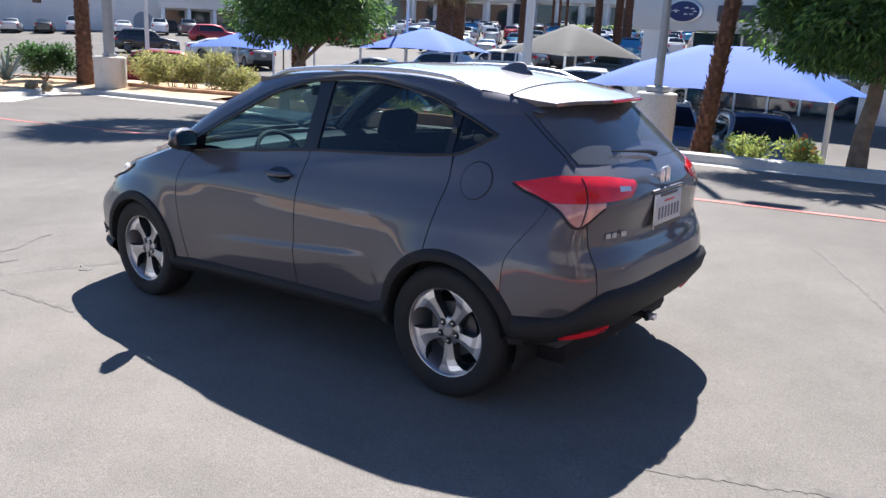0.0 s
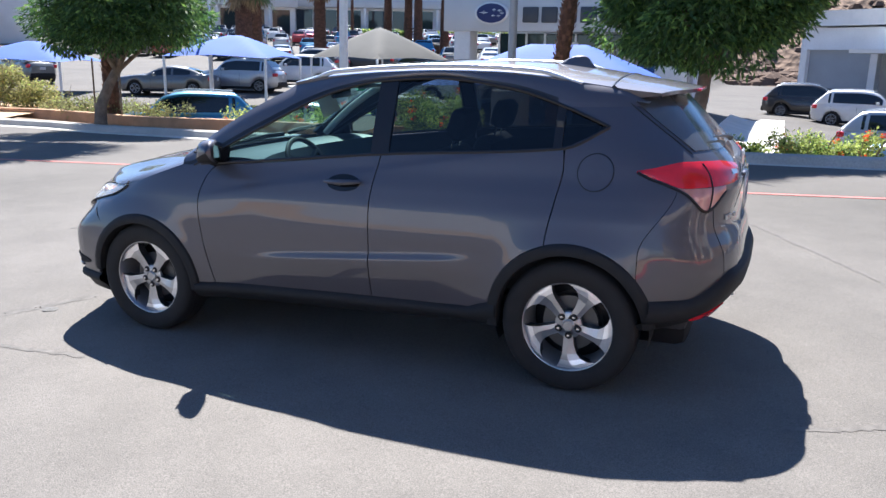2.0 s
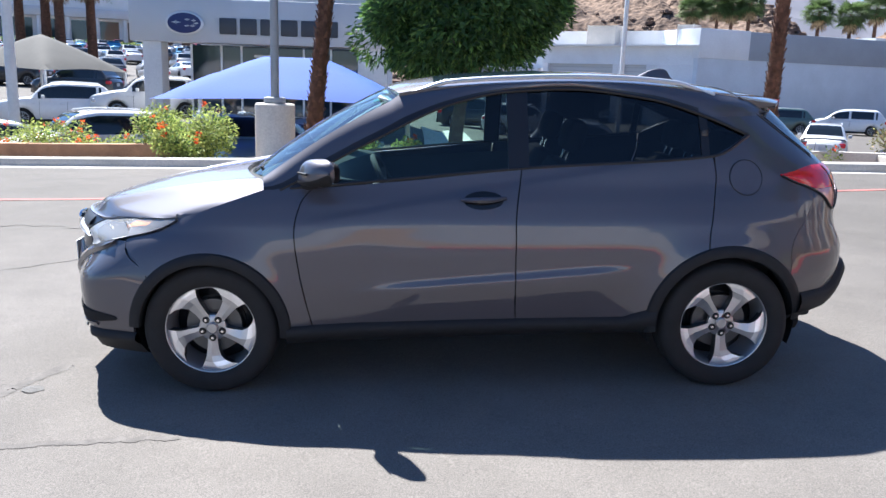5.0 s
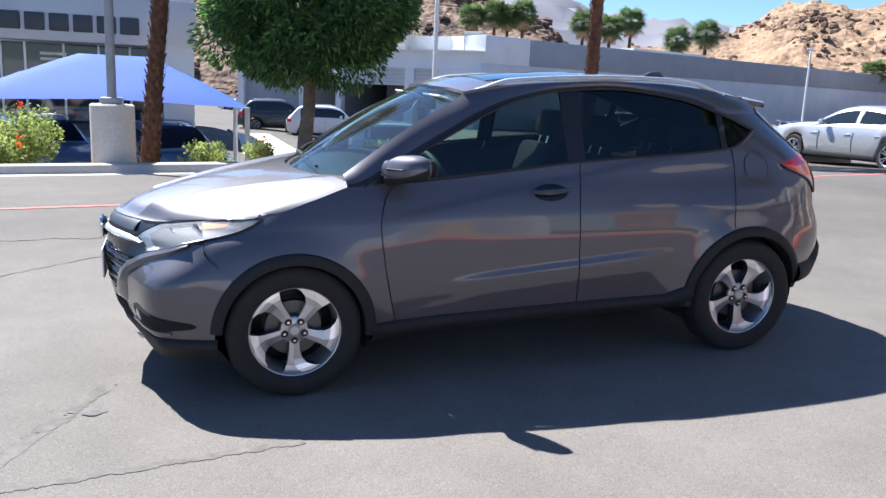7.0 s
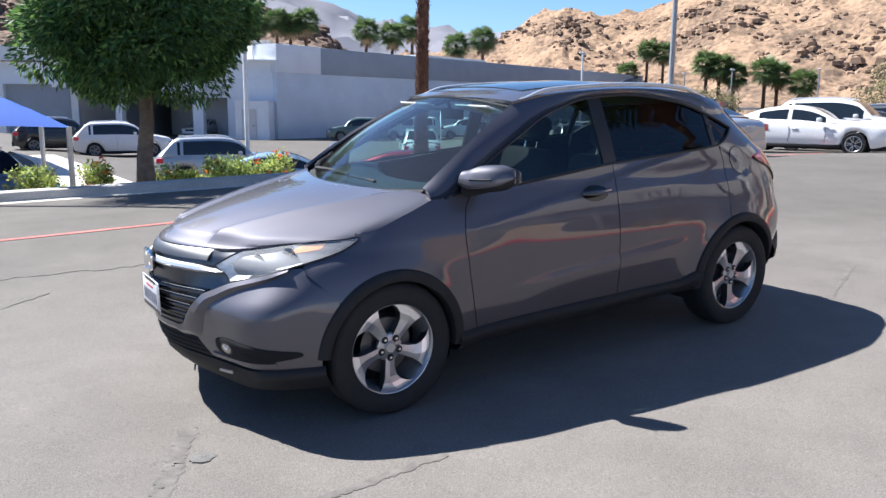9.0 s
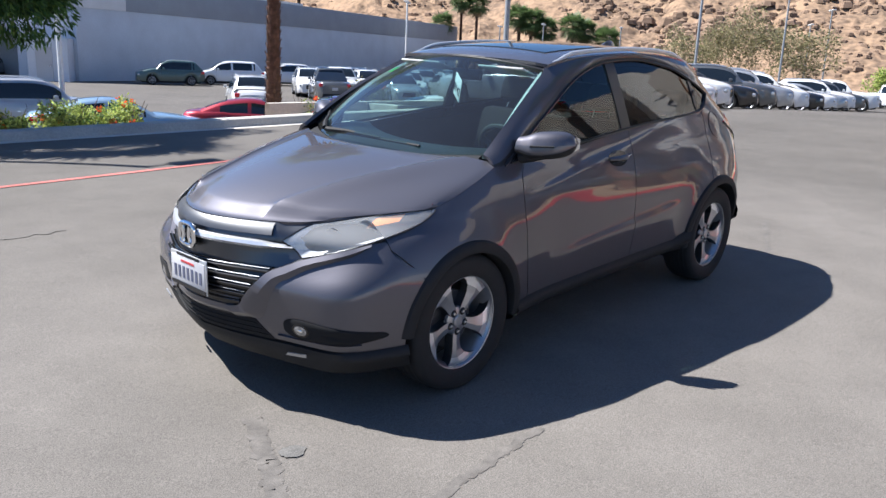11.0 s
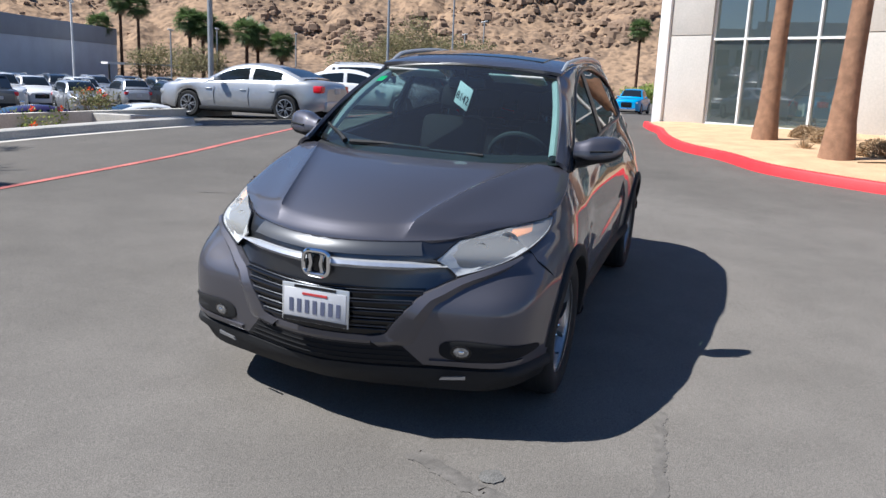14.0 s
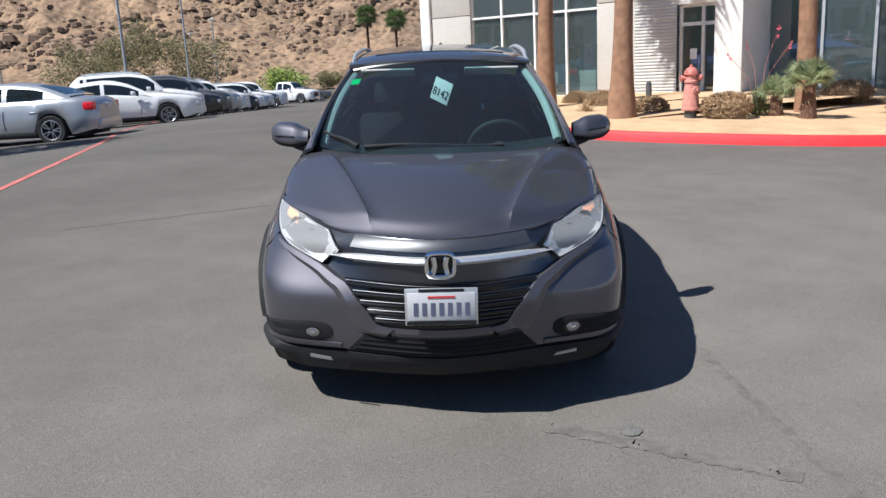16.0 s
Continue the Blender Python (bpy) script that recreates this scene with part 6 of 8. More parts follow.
# ---------- shade canopies ----------
def canopy(name, cx, cy, wx, wy, z_low, z_high, ridge, mat, label, ground, turn=0.0, poles=((-1, -1), (1, -1), (-1, 1), (1, 1))):
    """A hipped cloth roof on four posts; its edges sag between the corners."""
    c = thing(name, label, "shade canopy", pose(cx, cy, 0, 0, 0, turn), group="shade canopies")
    rows = []
    n = 16
    for i in range(n + 1):
        u = -1 + 2 * i / n
        row = []
        for j in range(n + 1):
            v = -1 + 2 * j / n
            # distance from the ridge, in the hip sense
            du = max(abs(u) * wx - ridge, 0) / (wx - ridge)
            k = max(du, abs(v))
            z = z_high + (z_low - z_high) * k**1.12 + 0.10 * (1 - abs(u * v)) * k**3
            row.append((u * wx * (1 - 0.05 * (1 - v * v) * abs(u) ** 6), v * wy * (1 - 0.05 * (1 - u * u) * abs(v) ** 6), z))
        rows.append(row)
    part("cloth", Shape().sheet(rows).mesh(mat, 25), c)
    for a, b in poles:
        part("post", Shape().tube([(a * wx * 0.97, b * wy * 0.97, ground), (a * wx * 0.97, b * wy * 0.97, z_low + 0.02)], 0.06, 10).mesh(POLE_WHITE), c)
    return c


canopy("shade_canopy", -3.3, 16.15, 3.0, 2.12, 0.95, 2.03, 0.75, BLUE_CLOTH, "blue cloth shade canopy on white posts over parked cars", -1.5)
canopy("shade_canopy", -20.4, 25.5, 2.3, 2.3, 1.45, 2.4, 0.3, BLUE_CLOTH, "blue cloth shade canopy on white posts", -1.2, 14)
canopy("shade_canopy", -32.2, 25.1, 2.5, 2.5, 1.05, 2.0, 0.3, BLUE_CLOTH, "blue cloth shade canopy beyond the round tree", -0.9, 22)
canopy("shade_canopy", -16.7, 32.3, 2.5, 2.5, 1.5, 3.05, 0.15, GREY_CLOTH, "grey peaked cloth shade canopy further off", -0.7, -20)


# ---------- lamp posts ----------
def lamp_post(x, y, base, h, r, mat, label, pedestal=None, heads=1, turn=0.0):
    p = thing("lamp_post", label, "lamp post", pose(x, y, base, 0, 0, turn), group="lamp posts")
    z = 0.0
    if pedestal:
        pr, ph = pedestal
        part("pedestal", Shape().lathe([(pr * 0.98, -1.2), (pr, 0), (pr, ph - 0.03), (pr - 0.03, ph)], 36).mesh(PALE_CONCRETE), p, "round concrete pedestal")
        part("base_plate", Shape().box(-0.19, -0.19, ph, 0.19, 0.19, ph + 0.12, c=0.03).mesh(mat), p)
        z = ph
    part("pole", Shape().tube([(0, 0, z), (0, 0, h)], [r, r * 0.8], 12).mesh(mat), p)
    part("hand_hole", Shape().box(-0.04, -r - 0.012, z + 0.55, 0.04, -r + 0.02, z + 0.72, c=0.005).mesh(mat), p)
    for k in range(heads):
        s = 1 if k == 0 else -1
        part("arm", Shape().tube([(0, 0, h - 0.05), (s * 0.35, 0, h)], 0.03, 8).mesh(mat), p)
        part("lamp_head", Shape().box(s * 0.3 - (0.0 if s > 0 else 0.65), -0.16, h - 0.04, s * 0.3 + (0.65 if s > 0 else 0.0), 0.16, h + 0.08, c=0.04).mesh(POLE_WHITE), p)
    return p


lamp_post(-3.02, 11.45, 0.02, 9.0, 0.085, POLE_GREY, "grey lamp post on a round concrete pedestal", (0.39, 1.0))
lamp_post(-24.5, 12.25, -0.4, 9.0, 0.2, POLE_GREY, "thick grey lamp post on a concrete pedestal by the cactus bed", (0.56, 1.15))
lamp_post(-30.4, 17.5, -0.9, 9.0, 0.1, POLE_WHITE, "slim white pole in the lower lot")
lamp_post(-22.6, 26.6, -0.7, 9.0, 0.07, POLE_WHITE, "slim white pole beside the blue canopy")
lamp_post(7.4, 25.0, -1.0, 8.0, 0.09, POLE_WHITE, "white lamp post in the lower lot")
lamp_post(-14.4, 24.6, -0.7, 9.5, 0.19, POLE_WHITE, "thick white lamp post among the parked cars")
lamp_post(38.0, 39.6, -1.2, 6.5, 0.08, POLE_WHITE, "white twin-head lamp post", None, 2, 40)
lamp_post(22.0, 17.6, -0.3, 9.3, 0.11, POLE_GREY, "grey lamp post beside the parked silver sedan", (0.35, 0.75))
for x, y, h in ((64, 52, 5.5), (69, 50, 6), (75, 44, 6), (36.5, 16.4, 8.2), (58, 20, 8.5), (80, 24, 8), (95, 31, 7.5)):
    lamp_post(x, y, -0.5, h, 0.08, POLE_GREY, "tall grey lamp post over the row of cars", None, 2, 30)


# ---------- hills ----------
def hill_colour(name, colours, rock):
    m = bpy.data.materials.new(name)
    m.use_nodes = True
    nt = m.node_tree
    b = nt.nodes["Principled BSDF"]
    b.inputs["Roughness"].default_value = 0.95
    b.inputs["Specular IOR Level"].default_value = 0.1
    tc = nt.nodes.new("ShaderNodeTexCoord")
    n1, n2, vo = nt.nodes.new("ShaderNodeTexNoise"), nt.nodes.new("ShaderNodeTexNoise"), nt.nodes.new("ShaderNodeTexVoronoi")
    n1.inputs["Scale"].default_value, n1.inputs["Detail"].default_value, n1.inputs["Roughness"].default_value = 0.045, 12, 0.75
    n2.inputs["Scale"].default_value, n2.inputs["Detail"].default_value = 0.9, 8
    vo.inputs["Scale"].default_value = rock
    for n in (n1, n2, vo):
        nt.links.new(tc.outputs["Object"], n.inputs["Vector"])
    ramp = nt.nodes.new("ShaderNodeValToRGB")
    ramp.color_ramp.elements[0].position, ramp.color_ramp.elements[0].color = 0.42, (*colours[0], 1)
    ramp.color_ramp.elements[1].position, ramp.color_ramp.elements[1].color = 0.55, (*colours[1], 1)
    mixf = nt.nodes.new("ShaderNodeMath")
    mixf.operation = "MULTIPLY_ADD"
    mixf.inputs[1].default_value = 0.42
    nt.links.new(n2.outputs["Fac"], mixf.inputs[0])
    off = nt.nodes.new("ShaderNodeMath")
    off.operation = "MULTIPLY_ADD"
    off.inputs[1].default_value, off.inputs[2].default_value = 0.58, 0.0
    nt.links.new(n1.outputs["Fac"], off.inputs[0])
    nt.links.new(off.outputs[0], mixf.inputs[2])
    nt.links.new(mixf.outputs[0], ramp.inputs["Fac"])
    # dark boulders and dry bushes dotted over the slope
    spots = nt.nodes.new("ShaderNodeMapRange")
    for k, v in zip(("From Min", "From Max", "To Min", "To Max"), (0.08, 0.34, 0.5, 1.08)):
        spots.inputs[k].default_value = v
    nt.links.new(vo.outputs["Distance"], spots.inputs["Value"])
    dot = nt.nodes.new("ShaderNodeVectorMath")
    dot.operation = "SCALE"
    nt.links.new(ramp.outputs["Color"], dot.inputs[0]), nt.links.new(spots.outputs["Result"], dot.inputs["Scale"])
    nt.links.new(dot.outputs["Vector"], b.inputs["Base Color"])
    bp = nt.nodes.new("ShaderNodeBump")
    bp.inputs["Strength"].default_value, bp.inputs["Distance"].default_value = 0.5, 0.8
    nt.links.new(vo.outputs["Distance"], bp.inputs["Height"])
    nt.links.new(bp.outputs["Normal"], b.inputs["Normal"])
    return m


HILL = hill_colour("desert_hillside", ((0.14, 0.1, 0.071), (0.285, 0.195, 0.124)), 0.55)
ROCK_HILL = hill_colour("dark_rocky_hillside", ((0.06, 0.045, 0.038), (0.205, 0.148, 0.109)), 0.9)
HILL_STONE = shader("brown_rock", (0.225, 0.158, 0.11), 0.95, vary=0.3, scale=0.3, fine=0.2, spec=0.1)
KNOLL_STONE = shader("dark_brown_rock", (0.13, 0.094, 0.074), 0.95, vary=0.3, scale=0.3, fine=0.2, spec=0.1)
# distance haze is mixed into this blue-grey colour
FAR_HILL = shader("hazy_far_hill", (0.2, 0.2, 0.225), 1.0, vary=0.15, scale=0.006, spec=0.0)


def ridge(name, label, az0, az1, r0, r1, crest, base, mat, n_az=150, n_r=50, rough=1.0, rocks=0, stone=None):
    """A hillside seen from the lot: crest height in metres over the ground by compass angle, rising from r0 to r1 metres away; loose rocks gather in bands on it."""
    def spot(az, t):
        r = r0 + (r1 - r0) * t
        x, y = r * math.cos(az), r * math.sin(az)
        top = crest(math.degrees(az))
        rise = top * (t / 0.8 if t < 0.8 else 1 - (t - 0.8) * 0.8)
        crag = noise.fractal((x * 0.02, y * 0.02, 0), 0.9, 2.1, 6) * 5 + abs(noise.fractal((x * 0.09, y * 0.09, 3), 0.7, 2.2, 5)) * 3.2
        return Vector((x, y, base + rise + crag * rough * min(t * 5, 1)))
    rows = [[spot(radians(az0 + (az1 - az0) * i / n_az), j / n_r) for j in range(n_r + 1)] for i in range(n_az + 1)]
    hill = thing(name, label, "hill", kind="structure", data=Shape().sheet(rows).mesh(mat, 30))
    dice = random.Random(rocks)
    v, f = [], []
    ring = [(math.cos(math.pi * i / 3), math.sin(math.pi * i / 3)) for i in range(6)]
    for _ in range(rocks * 4):
        az, t = radians(dice.uniform(az0, az1)), dice.uniform(0.01, 0.8)
        p = spot(az, t)
        # ledges follow the slope's height
        band = noise.fractal((p.x * 0.025, p.y * 0.025, p.z * 0.11), 0.8, 2.0, 4)
        if band < 0.12 + dice.uniform(-0.25, 0.4):
            continue
        w = dice.uniform(0.3, 0.75) * (1 + max(band, 0) * 1.6)
        k = len(v)
        for h, q in ((-0.5, 1.15), (0.35, 0.95)):
            v += [p + Vector((c * w * q * dice.uniform(0.7, 1.3), d * w * q * dice.uniform(0.7, 1.3), w * h * dice.uniform(0.7, 1.2))) for c, d in ring]
        v.append(p + Vector((dice.uniform(-0.3, 0.3) * w, dice.uniform(-0.3, 0.3) * w, w * dice.uniform(0.5, 0.85))))
        for i in range(6):
            j = (i + 1) % 6
            f += [(k + i, k + j, k + 6 + j, k + 6 + i), (k + 6 + i, k + 6 + j, k + 12)]
    if v:
        tagged(part("loose_rock", mesh_of(v, f, stone, 25), hill, "brown rocks scattered over the slope"), kind="stuff")
    return hill


ridge("backdrop_hill", "bare tan desert hillside with dark outcrops", -60, 61, 135, 300, curve([-60, -20, 0, 20, 35, 40, 42.4, 45, 47.5, 49.7, 51.4, 55, 61], [60, 60, 62, 58, 50, 37, 33, 32, 33, 30, 26, 22, 18]), -1, HILL, 260, 80, 1.0, 5500, HILL_STONE)
ridge("backdrop_hill", "dark rocky knoll behind the garage", 62, 108, 105, 190, curve([62, 63.5, 66, 72, 80, 95, 108], [2, 13, 21, 24, 24, 18, 5]), -1, ROCK_HILL, 110, 50, 1.0, 3500, KNOLL_STONE)
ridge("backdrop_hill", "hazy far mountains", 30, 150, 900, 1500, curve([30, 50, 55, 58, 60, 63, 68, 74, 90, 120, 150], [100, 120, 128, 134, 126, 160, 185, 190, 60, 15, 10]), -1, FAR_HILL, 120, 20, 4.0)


# ---------- planted strip ----------
path = [(-30, 11.2), (-27.6, 12.6), (-25, 13.0), (-22, 13.1)] + [(x, kerb_y(x) + 1.25 + 0.1 * math.sin(x)) for x in np.arange(-19.5, -4.9, 0.5)]
thing("planter_wall", "low tan block wall behind the kerb", "wall", kind="structure", data=Shape().sheet(strip(path, (0, 0.02, 0.2, 0.22), (-0.8, 0.36, 0.37, -0.9), upper)).mesh(TAN_WALL, 30))
rows = []
for x in np.arange(-19.5, 10.01, 0.5):
    rows.append([(x, kerb_y(x) + o, land(x, kerb_y(x) + o) + h) for o, h in ((0.3, 0.13), (0.5, 0.16), (0.8, 0.14), (1.2, 0.1), (2.0, 0.06), (2.8, 0.05), (3.3, 0.0), (3.5, -0.06))])
thing("planting_bed", "bare brown soil of the planted strip", "soil", kind="structure", data=Shape().sheet(rows).mesh(SOIL, 60))
path = [(x, kerb_y(x) + 3.1) for x in np.arange(7.0, 15, 0.5)]
thing("low_wall", "low pale concrete wall at the end of the planted strip", "wall", kind="structure", data=Shape().sheet(strip(path, (0, 0.01, 0.2, 0.21), (-0.9, 0.22, 0.22, -0.9), upper)).mesh(PALE_CONCRETE, 30))
# pale walk and ramp between the lots
thing("walkway", "pale concrete walkway sloping up to the showroom", "path", kind="structure", data=Shape().sheet([[(x, y, lower(x, y) + 0.03) for x in (0.2, 1.0, 1.8, 2.4)] for y in np.arange(15, 37, 0.5)]).mesh(PALE_CONCRETE))
for k in range(9):
    x = 8 + 2.6 * k
    thing("parking_line", "white painted parking bay line", "line", kind="structure", data=Shape().sheet([[(x + 0.05 * a + 1.0 * t, 24 + 4.5 * t, lower(x, 25) + 0.012) for a in (-1, 1)] for t in (0, 0.5, 1)]).mesh(LINE_WHITE))


# ---------- trees and plants ----------
rng = random.Random(7)


def leaves(count, place, size, droop=0.3, long=1.8):
    """Small folded leaves scattered by place(), which gives a point and an outward way."""
    v, f = [], []
    for _ in range(count):
        p, out = place()
        d = (Vector(out) * 0.6 + Vector((rng.gauss(0, 1), rng.gauss(0, 1), rng.gauss(0, 0.7) - droop)) * 0.6).normalized()
        side = d.cross(Vector((rng.gauss(0, 1), rng.gauss(0, 1), rng.gauss(0, 1)))).normalized()
        s = size * rng.uniform(0.6, 1.35)
        p = Vector(p)
        k = len(v)
        v += [p, p + d * s * long * 0.5 + side * s * 0.5, p + d * s * long, p + d * s * long * 0.5 - side * s * 0.5]
        f.append((k, k + 1, k + 2, k + 3))
    return v, f


def round_tree(x, y, base, trunk_h, lean, cz, rx, rz, count, label, seed, leafsize=0.042):
    rng.seed(seed)
    t = thing("tree", label, "tree", pose(x, y, base), group="round street trees")
    sh = Shape()
    top = Vector((lean[0], lean[1], trunk_h))
    pts = [Vector((0, 0, -0.4)), Vector((lean[0] * 0.1, lean[1] * 0.1, 0.3 * trunk_h)), Vector((lean[0] * 0.5 + 0.04, lean[1] * 0.5, 0.7 * trunk_h)), top]
    sh.tube(pts, [0.2, 0.15, 0.13, 0.12], 12)
    part("trunk", sh.mesh(BARK, 60), t)
    c = Vector((lean[0] * 1.3, lean[1] * 1.3, cz))
    lumps = []
    for k in range(90):
        a, b = rng.uniform(0, 2 * math.pi), math.asin(rng.uniform(-0.75, 1))
        d = Vector((math.cos(a) * math.cos(b), math.sin(a) * math.cos(b), math.sin(b)))
        r = rng.uniform(0.5, 0.86)
        lumps.append((c + Vector((d.x * rx * r, d.y * rx * r, d.z * rz * r)), rng.uniform(0.2, 0.36) * rx, d))
    for k in range(9):
        p = lumps[k * 5][0]
        sh = Shape()
        sh.tube([top * 0.93, top.lerp(p, 0.5) + Vector((0, 0, 0.15)), p], [0.07, 0.04, 0.015], 7)
        part("limb", sh.mesh(BARK, 60), t)

    def place():
        q, r, d = rng.choice(lumps)
        e = Vector((rng.gauss(0, 1), rng.gauss(0, 1), rng.gauss(0, 1))).normalized()
        rr = r * rng.uniform(0.55, 1.08) ** 0.6
        return q + Vector((e.x, e.y, e.z * 0.75)) * rr, (e + d * 0.5)
    v, f = leaves(count, place, leafsize, 0.75, 3.6)
    # three leaves in ten take the lighter, painted-sunlight green
    idx = [1 if rng.random() < 0.3 else 0 for _ in f]
    me = mesh_of(v, f, [LEAF, LEAF_SUNLIT], 30, idx)
    part("crown", me, t, "dense dark green crown with ragged edges")
    return t


round_tree(0.62, 12.1, 0.0, 1.6, (0.1, 0.08), 2.98, 2.25, 1.85, 72000, "round green street tree in the planted strip", 3)
round_tree(-15.3, 12.5, -0.35, 1.5, (0.4, 0.4), 3.25, 2.35, 1.95, 60000, "round green street tree staked behind the kerb", 5)
for dx in (-0.55, 0.45):
    thing("tree_stake", "thin wooden stake beside the young tree", "stake", pose(-15.9 + dx, 13.5, -0.7), data=Shape().tube([(0, 0, 0), (0, 0, 2.1)], 0.025, 6).mesh(BARK))


def frond_fan(sh_v, sh_f, base, way, size, n=14):
    """One fan leaf: a stalk and a spread of narrow blades."""
    way = Vector(way).normalized()
    side = way.cross(Vector((0, 0, 1)))
    side = side.normalized() if side.length > 0.01 else Vector((1, 0, 0))
    up = side.cross(way)
    hub = Vector(base) + way * size * 0.9
    k = len(sh_v)
    sh_v += [Vector(base) + side * 0.02, Vector(base) - side * 0.02, hub]
    sh_f.append((k, k + 1, k + 2))
    for i in range(n):
        a = radians(-105 + 210 * i / (n - 1))
        d = (way * math.cos(a) + side * math.sin(a)).normalized()
        tip = hub + d * size * rng.uniform(0.85, 1.1) + Vector((0, 0, -0.28 * size * (0.4 + abs(math.sin(a)))))
        mid = hub + d * size * 0.5 + up * 0.02
        w = d.cross(up).normalized() * size * 0.055
        k = len(sh_v)
        sh_v += [hub, mid + w, tip, mid - w]
        sh_f.append((k, k + 1, k + 2, k + 3))


def palm(x, y, base, h, r, label, rough_bark=True, crown=True, lean=(0.0, 0.0), fronds=34, size=1.1, seed=1, flare=1.25, group="palms"):
    rng.seed(seed)
    t = thing("palm_tree", label, "palm tree", pose(x, y, base), group=group)
    hs = even(-0.4, h, 16)
    pts = [(lean[0] * (z / h) ** 1.2 if z > 0 else 0, lean[1] * (z / h) ** 1.2 if z > 0 else 0, z) for z in hs]
    rad = [r * (1 + (flare - 1) * math.exp(-max(z, 0) / 0.7)) * (1 - 0.25 * max(z, 0) / h) for z in hs]
    sh = Shape()
    sh.tube(pts, rad, 18)
    part("trunk", sh.mesh(PALM_BARK if rough_bark else PALM_SMOOTH, 60), t)
    if rough_bark:
        # stubs of old leaf stalks in crossing spirals
        v, f = [], []
        rows_n = int(h / 0.11)
        for i in range(rows_n):
            z = 0.1 + i * 0.11
            q = z / h
            cx, cy = lean[0] * q**1.2, lean[1] * q**1.2
            rr = r * (1 + (flare - 1) * math.exp(-z / 0.7)) * (1 - 0.25 * q)
            for j in range(9):
                a = 2 * math.pi * (j + 0.5 * (i % 2)) / 9 + rng.uniform(-0.12, 0.12)
                e = Vector((math.cos(a), math.sin(a), 0))
                sd = Vector((-e.y, e.x, 0))
                c = Vector((cx, cy, z)) + e * rr * 0.96
                w, L, o = rr * 0.3, rng.uniform(0.1, 0.16), rng.uniform(0.03, 0.075)
                k = len(v)
                v += [c + sd * w, c - sd * w, c - sd * w * 0.55 + e * o + Vector((0, 0, L)), c + sd * w * 0.55 + e * o + Vector((0, 0, L)), c + Vector((0, 0, L * 0.9))]
                f += [(k, k + 1, k + 2, k + 3), (k + 3, k + 2, k + 4)]
        tagged(part("stub_bark", mesh_of(v, f, PALM_BARK, 30), t), kind="stuff")
    else:
        sh = Shape()
        for i in range(int(h / 0.07)):
            z = 0.3 + i * 0.07 + rng.uniform(-0.015, 0.015)
            q = z / h
            rr = r * (1 + (flare - 1) * math.exp(-z / 0.7)) * (1 - 0.25 * q)
            sh.lathe([(rr - 0.008, z - 0.025), (rr + 0.003, z), (rr - 0.008, z + 0.02)], 18, Matrix.Translation((lean[0] * q**1.2, lean[1] * q**1.2, 0)), True)
        tagged(part("ring_bark", sh.mesh(PALM_SMOOTH, 60), t), kind="stuff")
    if crown:
        v, f = [], []
        top = Vector((lean[0], lean[1], h))
        for k in range(fronds):
            a = k * 2.4
            el = 1.15 - 1.9 * k / fronds
            frond_fan(v, f, top + Vector((0, 0, rng.uniform(-0.3, 0.1))), (math.cos(a) * math.cos(el), math.sin(a) * math.cos(el), math.sin(el)), size * rng.uniform(0.85, 1.1))
        part("crown", mesh_of(v, f, PALM_LEAF, 30), t, "fan-shaped green palm crown")
        v, f = [], []
        for k in range(fronds):
            a = k * 2.1
            frond_fan(v, f, top + Vector((0, 0, -0.4)), (math.cos(a) * 0.5, math.sin(a) * 0.5, -1.0), size * rng.uniform(0.6, 0.8), 8)
        part("dry_skirt", mesh_of(v, f, LEAF_DRY, 30), t, "hanging dry brown fronds")
    return t


palm(-2.45, 12.6, -0.5, 7.5, 0.165, "palm tree with a rough brown trunk in the planted strip", lean=(0.75, 0.15), seed=2)
palm(8.0, 13.75, -0.3, 8.0, 0.165, "palm tree with a rough brown trunk by the low wall", lean=(0.1, 0.0), seed=3)
palm(-26.0, 12.1, -0.5, 7.5, 0.27, "palm tree with a thick brown trunk by the cactus bed", seed=4)
palm(-16.2, 13.9, -0.9, 13.2, 0.21, "tall palm tree with a thick trunk beside the round tree", fronds=60, size=1.55, seed=9)
palm(13.2, -2.3, 0.3, 9.0, 0.175, "tall smooth-trunked palm before the showroom", False, lean=(0.35, -0.25), seed=5, flare=1.7)
palm(9.75, -3.3, 0.25, 9.0, 0.17, "tall smooth-trunked palm before the showroom", False, lean=(0.3, -0.3), seed=6, flare=1.9)
palm(10.4, -7.0, 0.2, 9.0, 0.17, "tall smooth-trunked palm beside the young fan palm", False, lean=(0.1, 0.1), seed=8, flare=1.2)
far = [(-26.0, 33.8, 6.2, 0.5, 1.25), (-28.4, 38.3, 6.4, 0.42, 1.2), (-31.8, 51.5, 7.0, 0.5, 1.3), (-34.7, 69.2, 8, 0.42, 1.3), (-32, 68.2, 8.2, 0.42, 1.3), (-29.5, 65, 7.6, 0.42, 1.25), (-28, 67.8, 7.8, 0.42, 1.25), (-58, 99.9, 15, 0.2, 1.3), (-59.7, 104.7, 15.5, 0.2, 1.3), (-55.3, 99.1, 14.5, 0.2, 1.3), (-46, 62, 8, 0.42, 1.25), (-52, 70, 8.4, 0.42, 1.25)]
for k, (x, y, h, r, w) in enumerate(far):
    palm(x, y, land(x, y) - 0.1, h, r, "shaggy fan palm among the parked cars" if r > 0.3 else "tall slim fan palm far across the lots", True, True, (0, 0), 56, w, 20 + k, group="distant palms")
